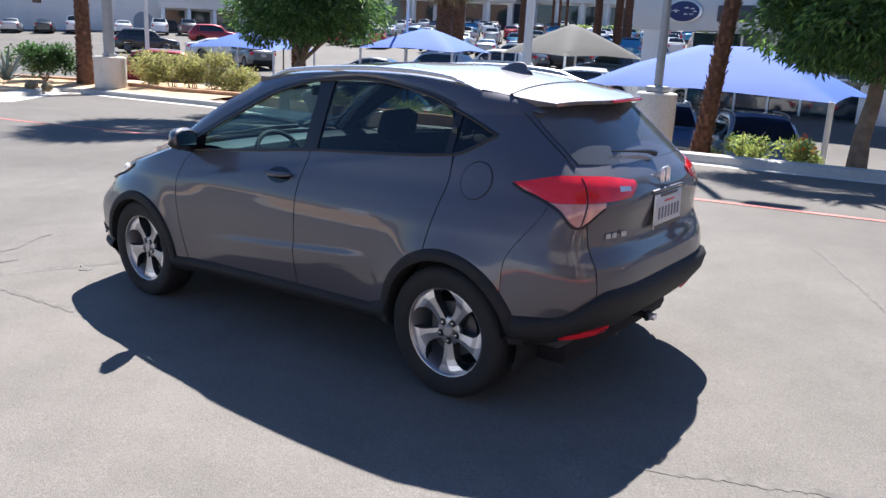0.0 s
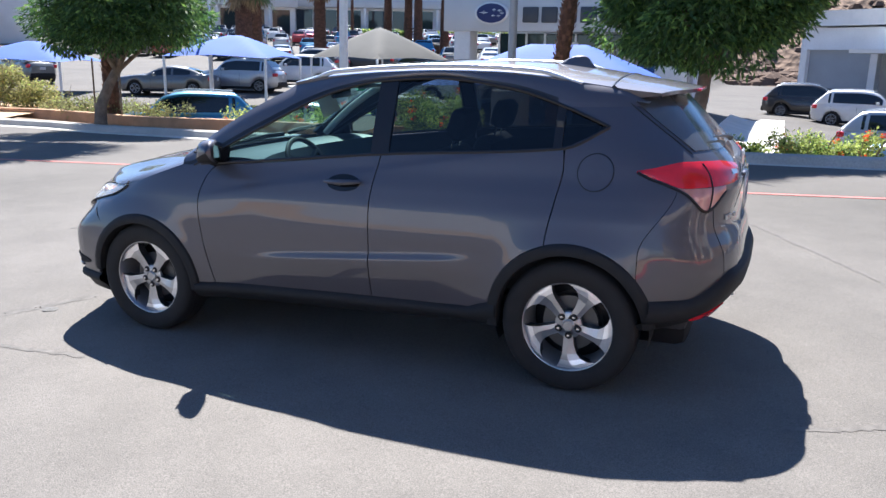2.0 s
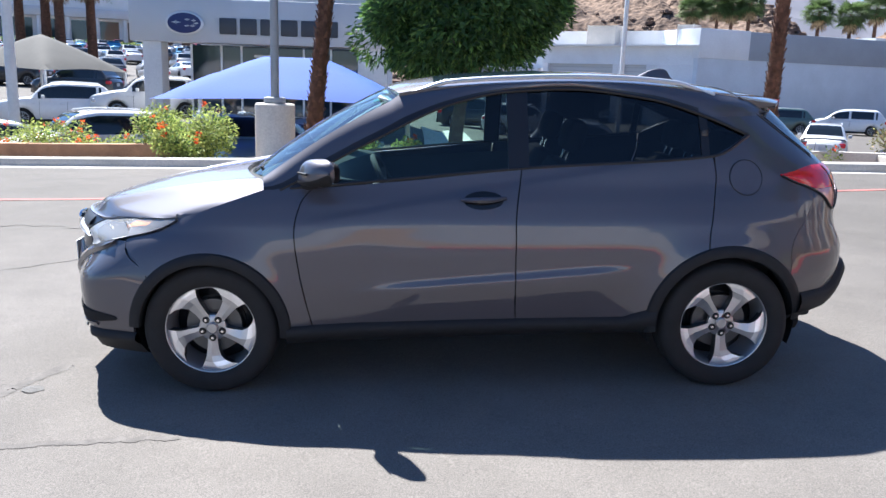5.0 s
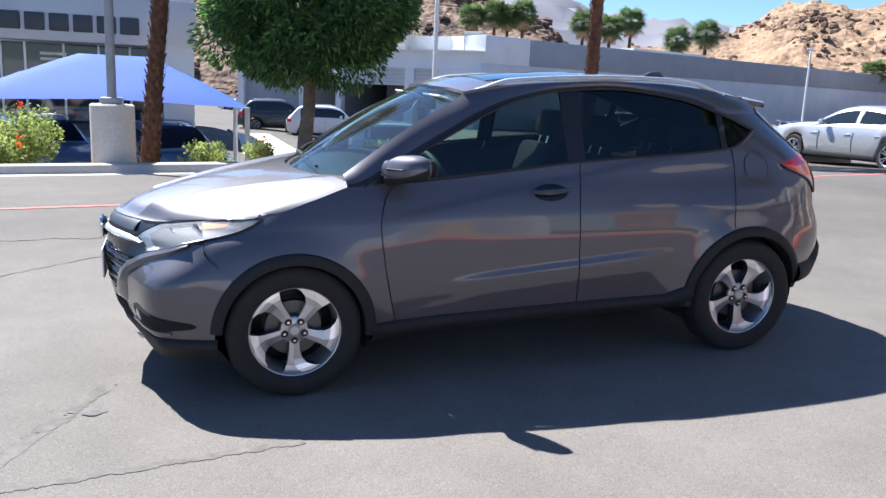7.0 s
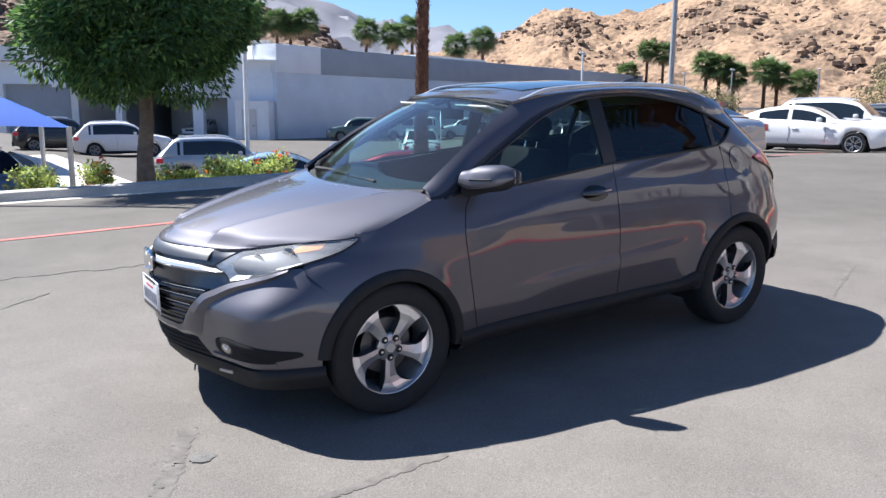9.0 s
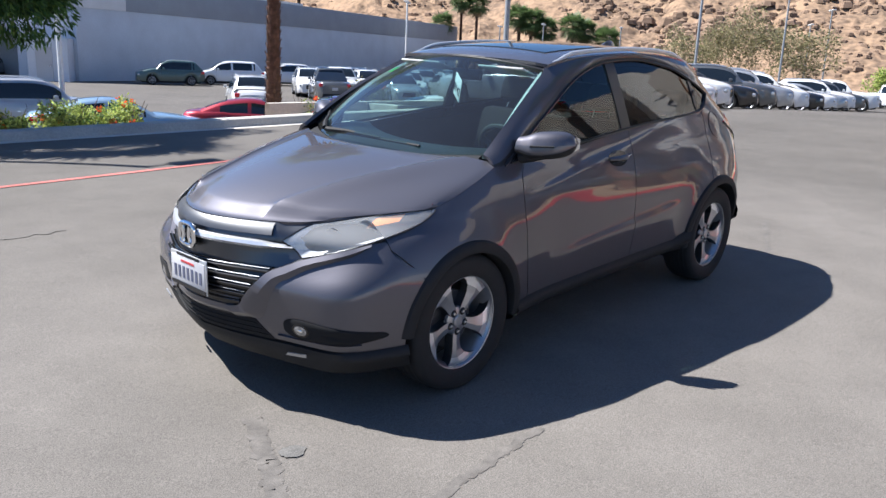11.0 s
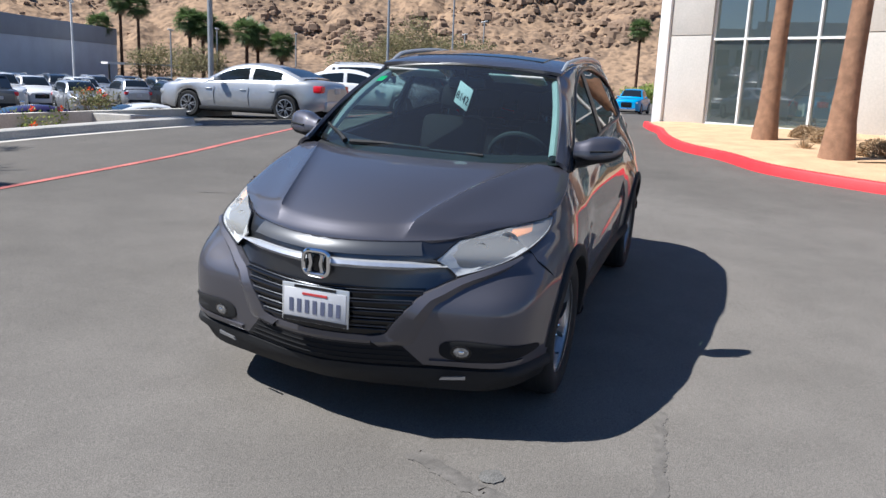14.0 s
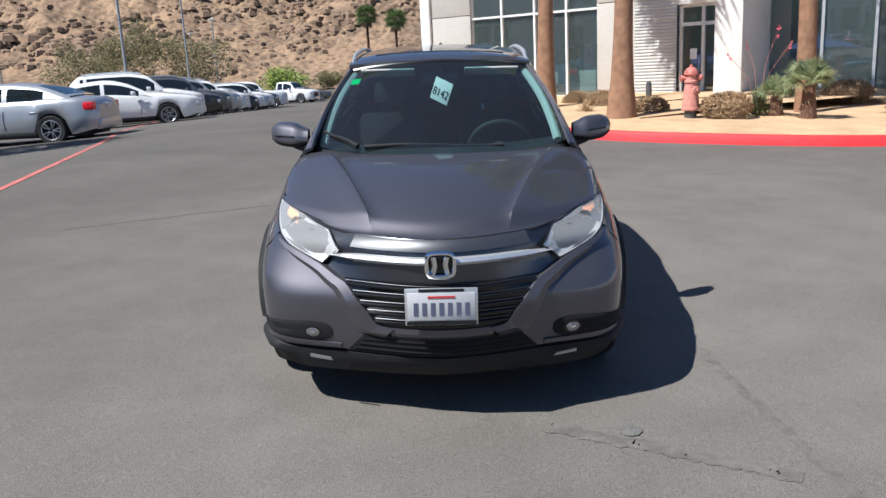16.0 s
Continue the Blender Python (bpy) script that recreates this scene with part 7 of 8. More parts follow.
behind = [(50.7, 74.2, 9.7), (53.2, 72.4, 10.4), (82.3, 77.4, 7.7), (84.0, 75.4, 10.7), (85.5, 73.8, 10.3), (71.3, 55.1, 7.6), (72.1, 54.0, 7.3), (73.1, 52.8, 6.4), (74.9, 50.2, 6.9), (77.5, 50.4, 6.5), (77.1, 47.0, 5.5), (30.3, 84.8, 11.6), (32.7, 83.8, 12.0), (34.1, 83.3, 11.8), (35.7, 82.6, 12.1), (41.9, 79.7, 11.2), (45.0, 79.1, 10.9), (46.5, 77.1, 11.6), (114.2, 11.2, 10.6), (114.4, 7.1, 9.9)]
for k, (x, y, h) in enumerate(behind):
    palm(x, y, -1.2, h, 0.2, "tall fan palm before the hills", True, True, (0, 0), 56, 1.12, 50 + k, group="distant palms")


def shrub(x, y, base, rx, rz, count, label, seed, mats=(LEAF_LIGHT, LEAF), flowers=0, leafsize=0.034, stems=7, category="shrub"):
    rng.seed(seed)
    t = thing("shrub", label, category, pose(x, y, base), group="shrubs")
    sh = Shape()
    for k in range(stems):
        a = 2.4 * k
        sh.tube([(0, 0, -0.1), (0.35 * rx * math.cos(a), 0.35 * rx * math.sin(a), rz * 0.5), (0.8 * rx * math.cos(a), 0.8 * rx * math.sin(a), rz * rng.uniform(0.7, 1.0))], [0.02, 0.013, 0.006], 5)
    part("stem", sh.mesh(BARK), t)
    lumps = [(Vector((rng.uniform(-0.75, 0.75) * rx, rng.uniform(-0.75, 0.75) * rx, rz * rng.uniform(0.35, 0.85))), rng.uniform(0.25, 0.42) * rx) for _ in range(18)]

    def place():
        q, r = rng.choice(lumps)
        e = Vector((rng.gauss(0, 1), rng.gauss(0, 1), rng.gauss(0, 0.8))).normalized()
        p = q + e * r * rng.uniform(0.4, 1.1)
        p.z = max(p.z, 0.02)
        return p, e
    v, f = leaves(count, place, leafsize, 0.0, 2.2)
    part("foliage", mesh_of(v, f, list(mats), 30, [0 if rng.random() < 0.84 else 1 for _ in f]), t)
    if flowers:
        for k in range(flowers):
            v, f = [], []
            q, r = rng.choice(lumps)
            c = q + Vector((rng.gauss(0, 1), rng.gauss(0, 1), abs(rng.gauss(0, 1)) + 0.3)).normalized() * r * 1.15
            for _ in range(16):
                e = Vector((rng.gauss(0, 1), rng.gauss(0, 1), rng.gauss(0, 1))).normalized() * 0.06
                w = e.cross(Vector((0.3, 0.5, 0.8))).normalized() * 0.025
                n = len(v)
                v += [c + e * 0.4, c + e + w, c + e * 1.3, c + e - w]
                f.append((n, n + 1, n + 2, n + 3))
            part("flower_head", mesh_of(v, f, FLOWER, 30), t, "orange-red flower head")
    return t


orange = "feathery green bird-of-paradise shrub with orange flowers"
plants = [(-5.3, 1.5, 1.15, 1.0, 6500, 9), (-1.35, 1.6, 0.5, 0.6, 1100, 0), (-0.35, 1.5, 0.45, 0.55, 1000, 6), (1.5, 3.1, 0.5, 0.42, 2000, 4), (2.7, 3.2, 0.75, 0.62, 3300, 8), (3.6, 3.0, 0.65, 0.58, 2400, 6),
          (8.5, 3.4, 0.75, 0.65, 1500, 8), (-9.5, 2.3, 0.9, 0.75, 1900, 12), (-8.0, 2.2, 0.85, 0.85, 1900, 16), (-6.9, 2.3, 0.7, 0.65, 1300, 10), (-11.3, 2.4, 0.9, 0.7, 1600, 6)]
for k, (x, o, rx, rz, n, fl) in enumerate(plants):
    y = kerb_y(x) + o
    shrub(x, y, land(x, y) + 0.06, rx, rz + max(0.0, upper(x, y) - land(x, y)) * 0.8, int(n * 1.7), orange if fl else "feathery light green shrub", 100 + k, flowers=fl)
for k, x in enumerate((-14.6, -15.6, -16.6, -17.4, -18.2, -19.0)):
    y = kerb_y(x) + 2.2
    shrub(x, y, land(x, y) + 0.06, 0.85, 1.25, 3000, "straw-green feathery shrub behind the tan wall", 130 + k, (LEAF_PALE, LEAF_LIGHT))
for k, (x, y) in enumerate(((-24.3, 13.8), (-23.6, 14.2), (-22.9, 14.6), (-22.2, 15.1), (-21.4, 15.5), (-20.6, 15.9))):
    shrub(x, y, land(x, y) - 0.05, 0.85, 1.75 + 0.12 * math.sin(5 * k), 3200, "straw-green feathery shrub behind the tan wall", 180 + k, (LEAF_STRAW, LEAF_LIGHT), leafsize=0.045)
shrub(-27.3, 11.2, -0.35, 1.05, 1.4, 5000, "round dark green hedge bush", 140, (LEAF, LEAF), leafsize=0.06)
shrub(10.6, 12.9, 0.1, 0.6, 0.7, 900, "dry orange-green shrub beside the parked sedan", 141, (LEAF_PALE, LEAF_DRY), 4)
for k, (x, y, r, h) in enumerate(((12.9, -3.55, 0.42, 0.5), (10.6, -4.05, 0.35, 0.42), (9.3, -5.1, 0.45, 0.5), (9.9, -9.4, 0.5, 0.5), (12, -8.6, 0.5, 0.5), (14.3, -3.2, 0.35, 0.45))):
    rng.seed(150 + k)
    ball = thing("dry_shrub", "dry brown clipped ball shrub on the sand", "dry shrub", pose(x, y, 0.28), group="shrubs")

    def on_ball(r=r, h=h):
        q = Vector((rng.gauss(0, 1), rng.gauss(0, 1), rng.gauss(0, 1))).normalized()
        k_ = rng.uniform(0.55, 1.0) ** 0.4 * (1 + 0.12 * noise.noise(q * 3))
        return Vector((q.x * r * k_, q.y * r * k_, h * 0.48 + q.z * h * 0.5 * k_)), q
    v, f = leaves(7000, on_ball, 0.016, 0.0, 3.0)
    part("twig_ball", mesh_of(v, f, LEAF_DRY, 30), ball)


def spiky(x, y, base, n, size, label, seed, stem=0.0):
    """A young fan palm: fans round the top of a short stem, dry brown ones hanging below."""
    rng.seed(seed)
    t = thing("fan_palm_shrub", label, "shrub", pose(x, y, base), group="shrubs")
    v, f = [], []
    for k in range(n):
        a, el = 2.4 * k, 1.4 - 1.3 * k / n
        frond_fan(v, f, (0, 0, stem), (math.cos(a) * math.cos(el), math.sin(a) * math.cos(el), math.sin(el)), size * rng.uniform(0.8, 1.1), 20)
    part("fronds", mesh_of(v, f, FAN_LEAF, 30), t)
    v, f = [], []
    for k in range(n):
        a, el = 2.1 * k, -0.5 - 0.8 * (k % 5) / 5
        frond_fan(v, f, (0, 0, stem * (1 - 0.7 * k / n)), (math.cos(a) * math.cos(el), math.sin(a) * math.cos(el), math.sin(el)), size * rng.uniform(0.3, 0.45), 7)
    part("dry_skirt", mesh_of([Vector((p.x, p.y, max(p.z, 0.02))) for p in v], f, LEAF_DRY, 30), t, "hanging dry brown leaves")
    part("stump", Shape().tube([(0, 0, -0.1), (0, 0, stem + 0.05)], [0.16, 0.1], 10).mesh(PALM_BARK), t)
    return t


def tuft(name, x, y, base, n, length, droop, mat, label, category, seed):
    """A clump of thin arching blades."""
    rng.seed(seed)
    t = thing(name, label, category, pose(x, y, base), group="tufts")
    v, f = [], []
    for k in range(n):
        a, el = rng.uniform(0, 2 * math.pi), rng.uniform(0.35, 1.45)
        d = Vector((math.cos(a) * math.cos(el), math.sin(a) * math.cos(el), math.sin(el)))
        sd = Vector((-math.sin(a), math.cos(a), 0)) * 0.008
        L = length * rng.uniform(0.6, 1.1)
        mid, tip = d * L * 0.55, d * L + Vector((0, 0, -droop * L * math.cos(el)))
        tip.z = max(tip.z, 0.02)
        k = len(v)
        v += [sd, -sd, mid - sd, mid + sd, tip]
        f += [(k, k + 1, k + 2, k + 3), (k + 3, k + 2, k + 4)]
    part("foliage", mesh_of(v, f, mat, 30), t)
    return t


spiky(9.0, -6.45, 0.25, 20, 0.33, "young fan palm with pale green leaves and a dry brown skirt", 160, 0.55)
spiky(9.55, -6.1, 0.25, 14, 0.27, "small grey-green fan palm beside the taller one", 161, 0.35)
yucca = tuft("red_yucca", 9.75, -5.85, 0.25, 260, 0.75, 0.35, AGAVE_OLIVE, "red yucca clump with thin arching flower stalks", "plant", 162)
for a, h in ((-0.5, 1.35), (-0.3, 1.65), (0.25, 1.45), (0.55, 1.2)):
    part("flower_stalk", Shape().tube([(0, 0, 0), (a * 0.15, a * 0.3, h * 0.6), (a * 0.3, a * 1.0, h)], [0.006, 0.005, 0.003], 5).mesh(STALK), yucca, "thin pink flower stalk")
    v, f = leaves(14, lambda: (Vector((a * 0.3, a * 1.0, h)) * rng.uniform(0.86, 1.0), (0, 0, 1)), 0.028)
    part("blossom", mesh_of(v, f, BLOSSOM, 30), yucca, "pink blossom")
for k, (x, y, L) in enumerate(((8.6, -8.05, 0.55), (8.75, -8.55, 0.5), (11.6, -2.95, 0.45), (9.6, -8.3, 0.45))):
    tuft("dry_grass_tuft", x, y, 0.25, 180, L, 0.3, LEAF_DRY, "dry straw-coloured grass tuft on the sand", "grass", 165 + k)
# barrel cactus and agave at the far bed
for k, (x, y) in enumerate(((-23.6, 8.9), (-23.4, 9.35), (-24.3, 9.3))):
    rows = []
    for z in even(0, 1, 8):
        rr = 0.17 * math.sin(math.pi * (0.12 + 0.8 * z))
        rows.append([(rr * (1 + 0.08 * (i % 2)) * math.cos(2 * math.pi * i / 28), rr * (1 + 0.08 * (i % 2)) * math.sin(2 * math.pi * i / 28), 0.32 * z) for i in range(29)])
    thing("barrel_cactus", "golden barrel cactus in the gravel bed", "cactus", pose(x, y, upper(x, y) + 0.1), group="cacti", data=Shape().sheet(rows).mesh(CACTUS, 60))
agave = thing("agave", "large blue-grey agave in the gravel bed", "plant", pose(-26.4, 9.4, -0.2) @ Matrix.Diagonal((1.35, 1.35, 1.35, 1)))
for k in range(22):
    a, el = 2.4 * k, 1.3 - 1.1 * k / 22
    d = Vector((math.cos(a) * math.cos(el), math.sin(a) * math.cos(el), math.sin(el)))
    sd = d.cross(Vector((0, 0, 1))).normalized() * 0.08
    part("leaf", Shape().sheet([[d * (1.1 * t) + sd * w * (1 - t) + Vector((0, 0, -0.15 * t * t)) for w in (-1, 0, 1)] for t in (0, 0.3, 0.6, 0.85, 1)]).mesh(AGAVE_LEAF), agave)
# desert scrub trees at the foot of the hill
for k, (az, d, rx, rz) in enumerate(((27.0, 84, 3.6, 6.6), (22.5, 84, 3.6, 8.4), (19.8, 80, 3.2, 6.6), (24.6, 88, 3.4, 7.0), (38.2, 88, 3, 4.0), (14.16, 76.4, 2.4, 2.9), (7.4, 84, 1.9, 2.2), (10.0, 110, 2.5, 2), (40.6, 100, 3.2, 4.2))):
    x, y = -2.5 + d * math.cos(radians(az)), -3.5 + d * math.sin(radians(az))
    shrub(x, y, -0.6, rx, rz, 3600, "pale olive desert tree below the hill" if k not in (5, 6) else "clipped round green bush", 170 + k, (LEAF_SCRUB, LEAF_PALE) if k not in (5, 6) else (LEAF_LIGHT, LEAF), leafsize=0.12, category="tree")


# ---------- parked cars ----------
BODY = {
    "sedan": dict(L=4.85, W=1.84, H=1.4, wb=2.8, belt=0.92, hood=(0.7, 0.88, 0.99), roof=((-0.95, 0.96), (-0.15, 1.33), (0.35, 1.4), (1.0, 1.34), (1.85, 1.06)), boot=1.04, wheel=0.33),
    "suv": dict(L=4.65, W=1.82, H=1.7, wb=2.67, belt=1.08, hood=(0.8, 1.0, 1.12), roof=((-1.05, 1.1), (-0.45, 1.6), (0.2, 1.7), (1.5, 1.66), (2.12, 1.15)), boot=1.12, wheel=0.345),
    "van": dict(L=5.1, W=1.98, H=1.78, wb=3.0, belt=1.1, hood=(0.8, 0.98, 1.1), roof=((-1.45, 1.12), (-0.65, 1.66), (0.2, 1.78), (1.7, 1.76), (2.35, 1.15)), boot=1.15, wheel=0.345),
    "pickup": dict(L=5.4, W=1.95, H=1.85, wb=3.4, belt=1.18, hood=(0.95, 1.12, 1.2), roof=((-1.1, 1.2), (-0.55, 1.75), (0.0, 1.85), (0.75, 1.83), (0.95, 1.2)), boot=1.2, wheel=0.39),
}
CARS = {}


def parked_car(kind, colour, name, label, plain=False):
    """A parked car: shaped body, glasshouse, wheels, lamps and bumpers; plain for those far off."""
    k = BODY[kind]
    L, W, wr, wb, belt = k["L"], k["W"] / 2, k["wheel"], k["wb"] / 2, k["belt"]
    paint = shader(name + "_paint", colour, 0.35, metal=0.55 if 0.1 < max(colour) < 0.6 else 0.0, vary=0.03, coat=1.0)
    c = thing(name, label, "car", group="parked cars")
    x0, x1 = -L / 2, L / 2
    top = curve([x0, x0 + 0.12, x0 + 0.5, k["roof"][0][0], k["roof"][-1][0], x1 - 0.12, x1], [k["hood"][0], k["hood"][0] + 0.1, k["hood"][1], k["hood"][2], k["boot"], k["boot"] - 0.06, k["boot"] - 0.2])
    rows = []
    for u in spread(0, 1, 44):
        x = x0 + L * u
        t = min(u, 1 - u) * L
        w = W * (1 - (1 - min(t / 0.75, 1)) ** 2.6 * 0.32)
        zt = top(x)
        zb = 0.22 + 0.12 * (1 - min(t / 0.5, 1))
        for hx in (-wb, wb):
            d = (wr + 0.06) ** 2 - (x - hx) ** 2
            if d > 0:
                zb = max(zb, wr + math.sqrt(d) * 0.95)
        ring = []
        for z_, y_ in ((0, 0.93), (0.12, 0.985), (0.4, 1.0), (0.62, 0.985), (0.85, 0.95), (0.96, 0.9), (1.0, 0.82)):
            ring.append((zb + (zt - zb) * z_, w * y_))
        row = [(x, -y, z) for z, y in ring] + [(x, 0, zt + 0.03)] + [(x, y, z) for z, y in ring[::-1]]
        rows.append(row)
    body = Shape().sheet(rows)
    body.add(rows[0], [tuple(range(len(rows[0])))[::-1]])
    body.add(rows[-1], [tuple(range(len(rows[-1])))])
    part("body", body.mesh(paint, 50), c)
    part("underbody", Shape().box(x0 + 0.3, -W * 0.8, 0.16, x1 - 0.3, W * 0.8, 0.45, c=0.05).mesh(CLADDING), c)
    # glasshouse: glass sides and screens under a painted roof
    R = k["roof"]
    line = curve([p[0] for p in R], [p[1] for p in R])
    rows, xs = [], spread(R[0][0], R[-1][0], 40)
    for x in xs:
        z = max(line(x), belt + 0.01)
        q = min((z - belt) / (k["H"] - belt), 1)
        y0, y1 = W * 0.93, W * (0.93 - 0.22 * q)
        mid = lambda t: (y0 + (y1 - y0) * t + 0.03 * math.sin(math.pi * t), belt - 0.03 + (z - 0.02 - belt) * t)
        side = [mid(t) for t in (0.0, 0.1, 0.5, 0.9, 1.0)]
        rows.append([(x, -a, b_) for a, b_ in side] + [(x, -y1 + 0.09, z + 0.012), (x, 0, z + 0.03), (x, y1 - 0.09, z + 0.012)] + [(x, a, b_) for a, b_ in side[::-1]])
    glass_v = [p for r in rows for p in r]
    n = len(rows[0])
    gf, pf = [], []
    back_x = R[-2][0]
    posts = (0.15, 0.72) if kind == "pickup" else (0.38, 1.3) if kind == "sedan" else (R[1][0] + 0.75, R[3][0] - 0.1)
    for i in range(len(rows) - 1):
        xm = 0.5 * (xs[i] + xs[i + 1])
        screen_ = R[0][0] + 0.08 < xm < R[1][0] + 0.12 or back_x + 0.05 < xm < R[-1][0] - 0.1
        for j in range(n - 1):
            top_face = 4 <= j <= 7
            if top_face:
                clear = screen_ and j in (5, 6)
            else:
                clear = j in (1, 2, n - 3, n - 4) and R[0][0] + 0.34 < xm < back_x + (0.28 if kind == "sedan" else 0.1) and min(abs(xm - q) for q in posts) > 0.045
            (gf if clear else pf).append((i * n + j, (i + 1) * n + j, (i + 1) * n + j + 1, i * n + j + 1))
    part("window_glass", mesh_of(glass_v, gf, CAR_GLASS, 40), c, "dark car windows")
    part("cabin_shell", mesh_of(glass_v, pf, paint, 40), c)
    for s in (-1, 1):
        if not plain:
            part("sill", Shape().box(-wb + wr, s * W - (0.06 if s > 0 else 0.0), 0.2, wb - wr, s * W + (0.0 if s > 0 else 0.06), 0.3, c=0.02).mesh(CLADDING), c)
            part("mirror", Shape().box(R[0][0] + 0.42, s * (W + 0.08) - 0.08, belt + 0.02, R[0][0] + 0.56, s * (W + 0.08) + 0.08, belt + 0.15, c=0.03).mesh(paint), c)
            part("headlight", Shape().box(x0 + 0.06, s * W * 0.66 - 0.16, k["hood"][0] - 0.16, x0 + 0.28, s * W * 0.66 + 0.16, k["hood"][0] - 0.02, c=0.04).mesh(CLEAR_LENS), c)
        part("tail_light", Shape().box(x1 - 0.3, s * W * 0.72 - 0.16, k["boot"] - 0.3, x1 - 0.05, s * W * 0.72 + 0.16, k["boot"] - 0.12, c=0.04).mesh(RED_LENS), c)
        for hx in (-wb, wb):
            m = Matrix.Translation((hx, s * (W - 0.1), wr)) @ Matrix.Rotation(radians(-90 * s), 4, "X")
            wheel = part("wheel", Shape().lathe([(wr * 0.62, -0.1), (wr * 0.93, -0.105), (wr, -0.07), (wr, 0.07), (wr * 0.93, 0.105), (wr * 0.64, 0.095)], 22, m, True).mesh(RUBBER, 50), c)
            sh = Shape().lathe([(wr * 0.66, 0.095), (wr * 0.6, 0.06), (wr * 0.1, 0.03), (wr * 0.01, 0.03)], 22, m, True)
            part("hubcap", sh.mesh(BLACK_TRIM), wheel)
            if plain:
                continue
            sh = Shape()
            for i in range(10):
                a = 2 * math.pi * (i // 2) / 5 + (0.2 if i % 2 else -0.2)
                sh.box(wr * 0.1, -0.011, 0.07, wr * 0.68, 0.011, 0.1, m @ Matrix.Rotation(a, 4, "Z"), 0.008)
            sh.lathe([(wr * 0.62, 0.09), (wr * 0.66, 0.104), (wr * 0.7, 0.1)], 22, m, True)
            part("spokes", sh.mesh(ALLOY_SATIN), wheel)
        for xa in () if plain else ((-0.85, 0.15, 0.9) if kind == "pickup" else (-0.62, 0.38, 1.22) if kind == "sedan" else (R[0][0] + 0.35, R[1][0] + 0.75, R[3][0] - 0.1)):
            part("door_seam", Shape().tube([(xa, s * (W + 0.001), 0.36), (xa - 0.02, s * (W + 0.003), 0.62), (xa, s * (W * 0.985 + 0.002), belt - 0.12)], 0.006, 4).mesh(BLACK_TRIM), c)
            part("door_handle", Shape().box(xa - 0.26, s * W * 0.985 - 0.02, belt - 0.2, xa - 0.08, s * W * 0.985 + 0.02, belt - 0.165, c=0.01).mesh(paint), c)
    if plain:
        return c
    part("front_bumper", Shape().box(x0 - 0.03, -W * 0.7, 0.25, x0 + 0.14, W * 0.7, 0.5, c=0.06).mesh(paint if kind != "pickup" else CHROME), c)
    part("grille", Shape().box(x0 - 0.012, -W * 0.42, 0.5, x0 + 0.1, W * 0.42, k["hood"][0] - 0.05, c=0.03).mesh(GLOSS_BLACK), c)
    part("rear_bumper", Shape().box(x1 - 0.14, -W * 0.72, 0.28, x1 + 0.04, W * 0.72, 0.55, c=0.06).mesh(CLADDING if kind in ("suv", "pickup") else paint), c)
    part("number_plate", Shape().box(x1 - 0.02, -0.16, 0.72, x1 + 0.015, 0.16, 0.88, c=0.01).mesh(PLATE_WHITE), c)
    if kind == "suv":
        for s in (-1, 1):
            part("roof_rail", Shape().tube([(x, s * W * 0.66, line(x) + 0.05) for x in even(-0.3, 1.5, 8)], 0.018, 6).mesh(FRAME_ALU), c)
    return c


SILVER, WHITE, GREY, BLACK, BLUE, RED, GREEN, PURPLE, TEAL = (0.42, 0.43, 0.45), (0.72, 0.72, 0.72), (0.13, 0.135, 0.14), (0.015, 0.015, 0.017), (0.05, 0.2, 0.36), (0.3, 0.02, 0.03), (0.06, 0.1, 0.09), (0.07, 0.05, 0.14), (0.02, 0.3, 0.62)
COLOURS = {"silver": SILVER, "white": WHITE, "grey": GREY, "black": BLACK, "blue": BLUE, "pale blue": (0.3, 0.42, 0.55), "red": RED, "green": GREEN, "purple": PURPLE, "turquoise": TEAL}
NAMES = {"sedan": "parked_sedan", "suv": "parked_suv", "van": "parked_minivan", "pickup": "parked_pickup"}


def put(kind, colour, x, y, heading, where="in the lower lot", z=None, plain=False):
    """Parks a car with its nose towards the compass angle heading (0 is +x)."""
    z = land(x, y) if z is None else z
    m = pose(x, y, z, 0, 0, heading + 180)
    key = (kind, colour, plain)
    label = f"{colour} {'pickup truck' if kind == 'pickup' else 'minivan' if kind == 'van' else kind} parked {where}"
    if key in CARS:
        c = copy_thing(CARS[key], m)
    else:
        c = CARS[key] = parked_car(kind, COLOURS[colour], NAMES[kind], label, plain)
        c.matrix_basis = m
    tagged(c, label)
    return c


# the upper row at the red line
put("sedan", "silver", 13.7, 10.4, 92, "at the red fire-lane line")
put("sedan", "white", 19.6, 10.1, 290, "beside the silver sedan")
row = [("white", "suv"), ("black", "sedan"), ("grey", "suv"), ("silver", "suv"), ("white", "suv"), ("black", "sedan"), ("white", "sedan"), ("silver", "sedan"), ("white", "suv"), ("grey", "suv"), ("white", "pickup"), ("black", "sedan")]
for k, (col, kind) in enumerate(row):
    x = 22.6 + 2.85 * k
    put(kind, col, x, 10.5 + 0.11 * (x - 20), 290 + (k * 7) % 5 - 2, "in the long row below the hill")
put("pickup", "white", 66.5, 14.0, 250, "at the end of the long row")
put("sedan", "grey", 70.5, 13.2, 280, "at the end of the long row")
put("pickup", "turquoise", 59.0, 5.4, 176, "in the driveway behind the showroom")
put("sedan", "black", 66.0, 6.6, 200, "in the driveway behind the showroom")
put("suv", "blue", 22.4, -5.6, 300, "behind the showroom glass", 0.22)
# under and beside the near canopy
put("suv", "pale blue", -5.1, 17.0, 297, "under the blue canopy")
put("suv", "pale blue", -2.2, 15.5, 297, "under the blue canopy")
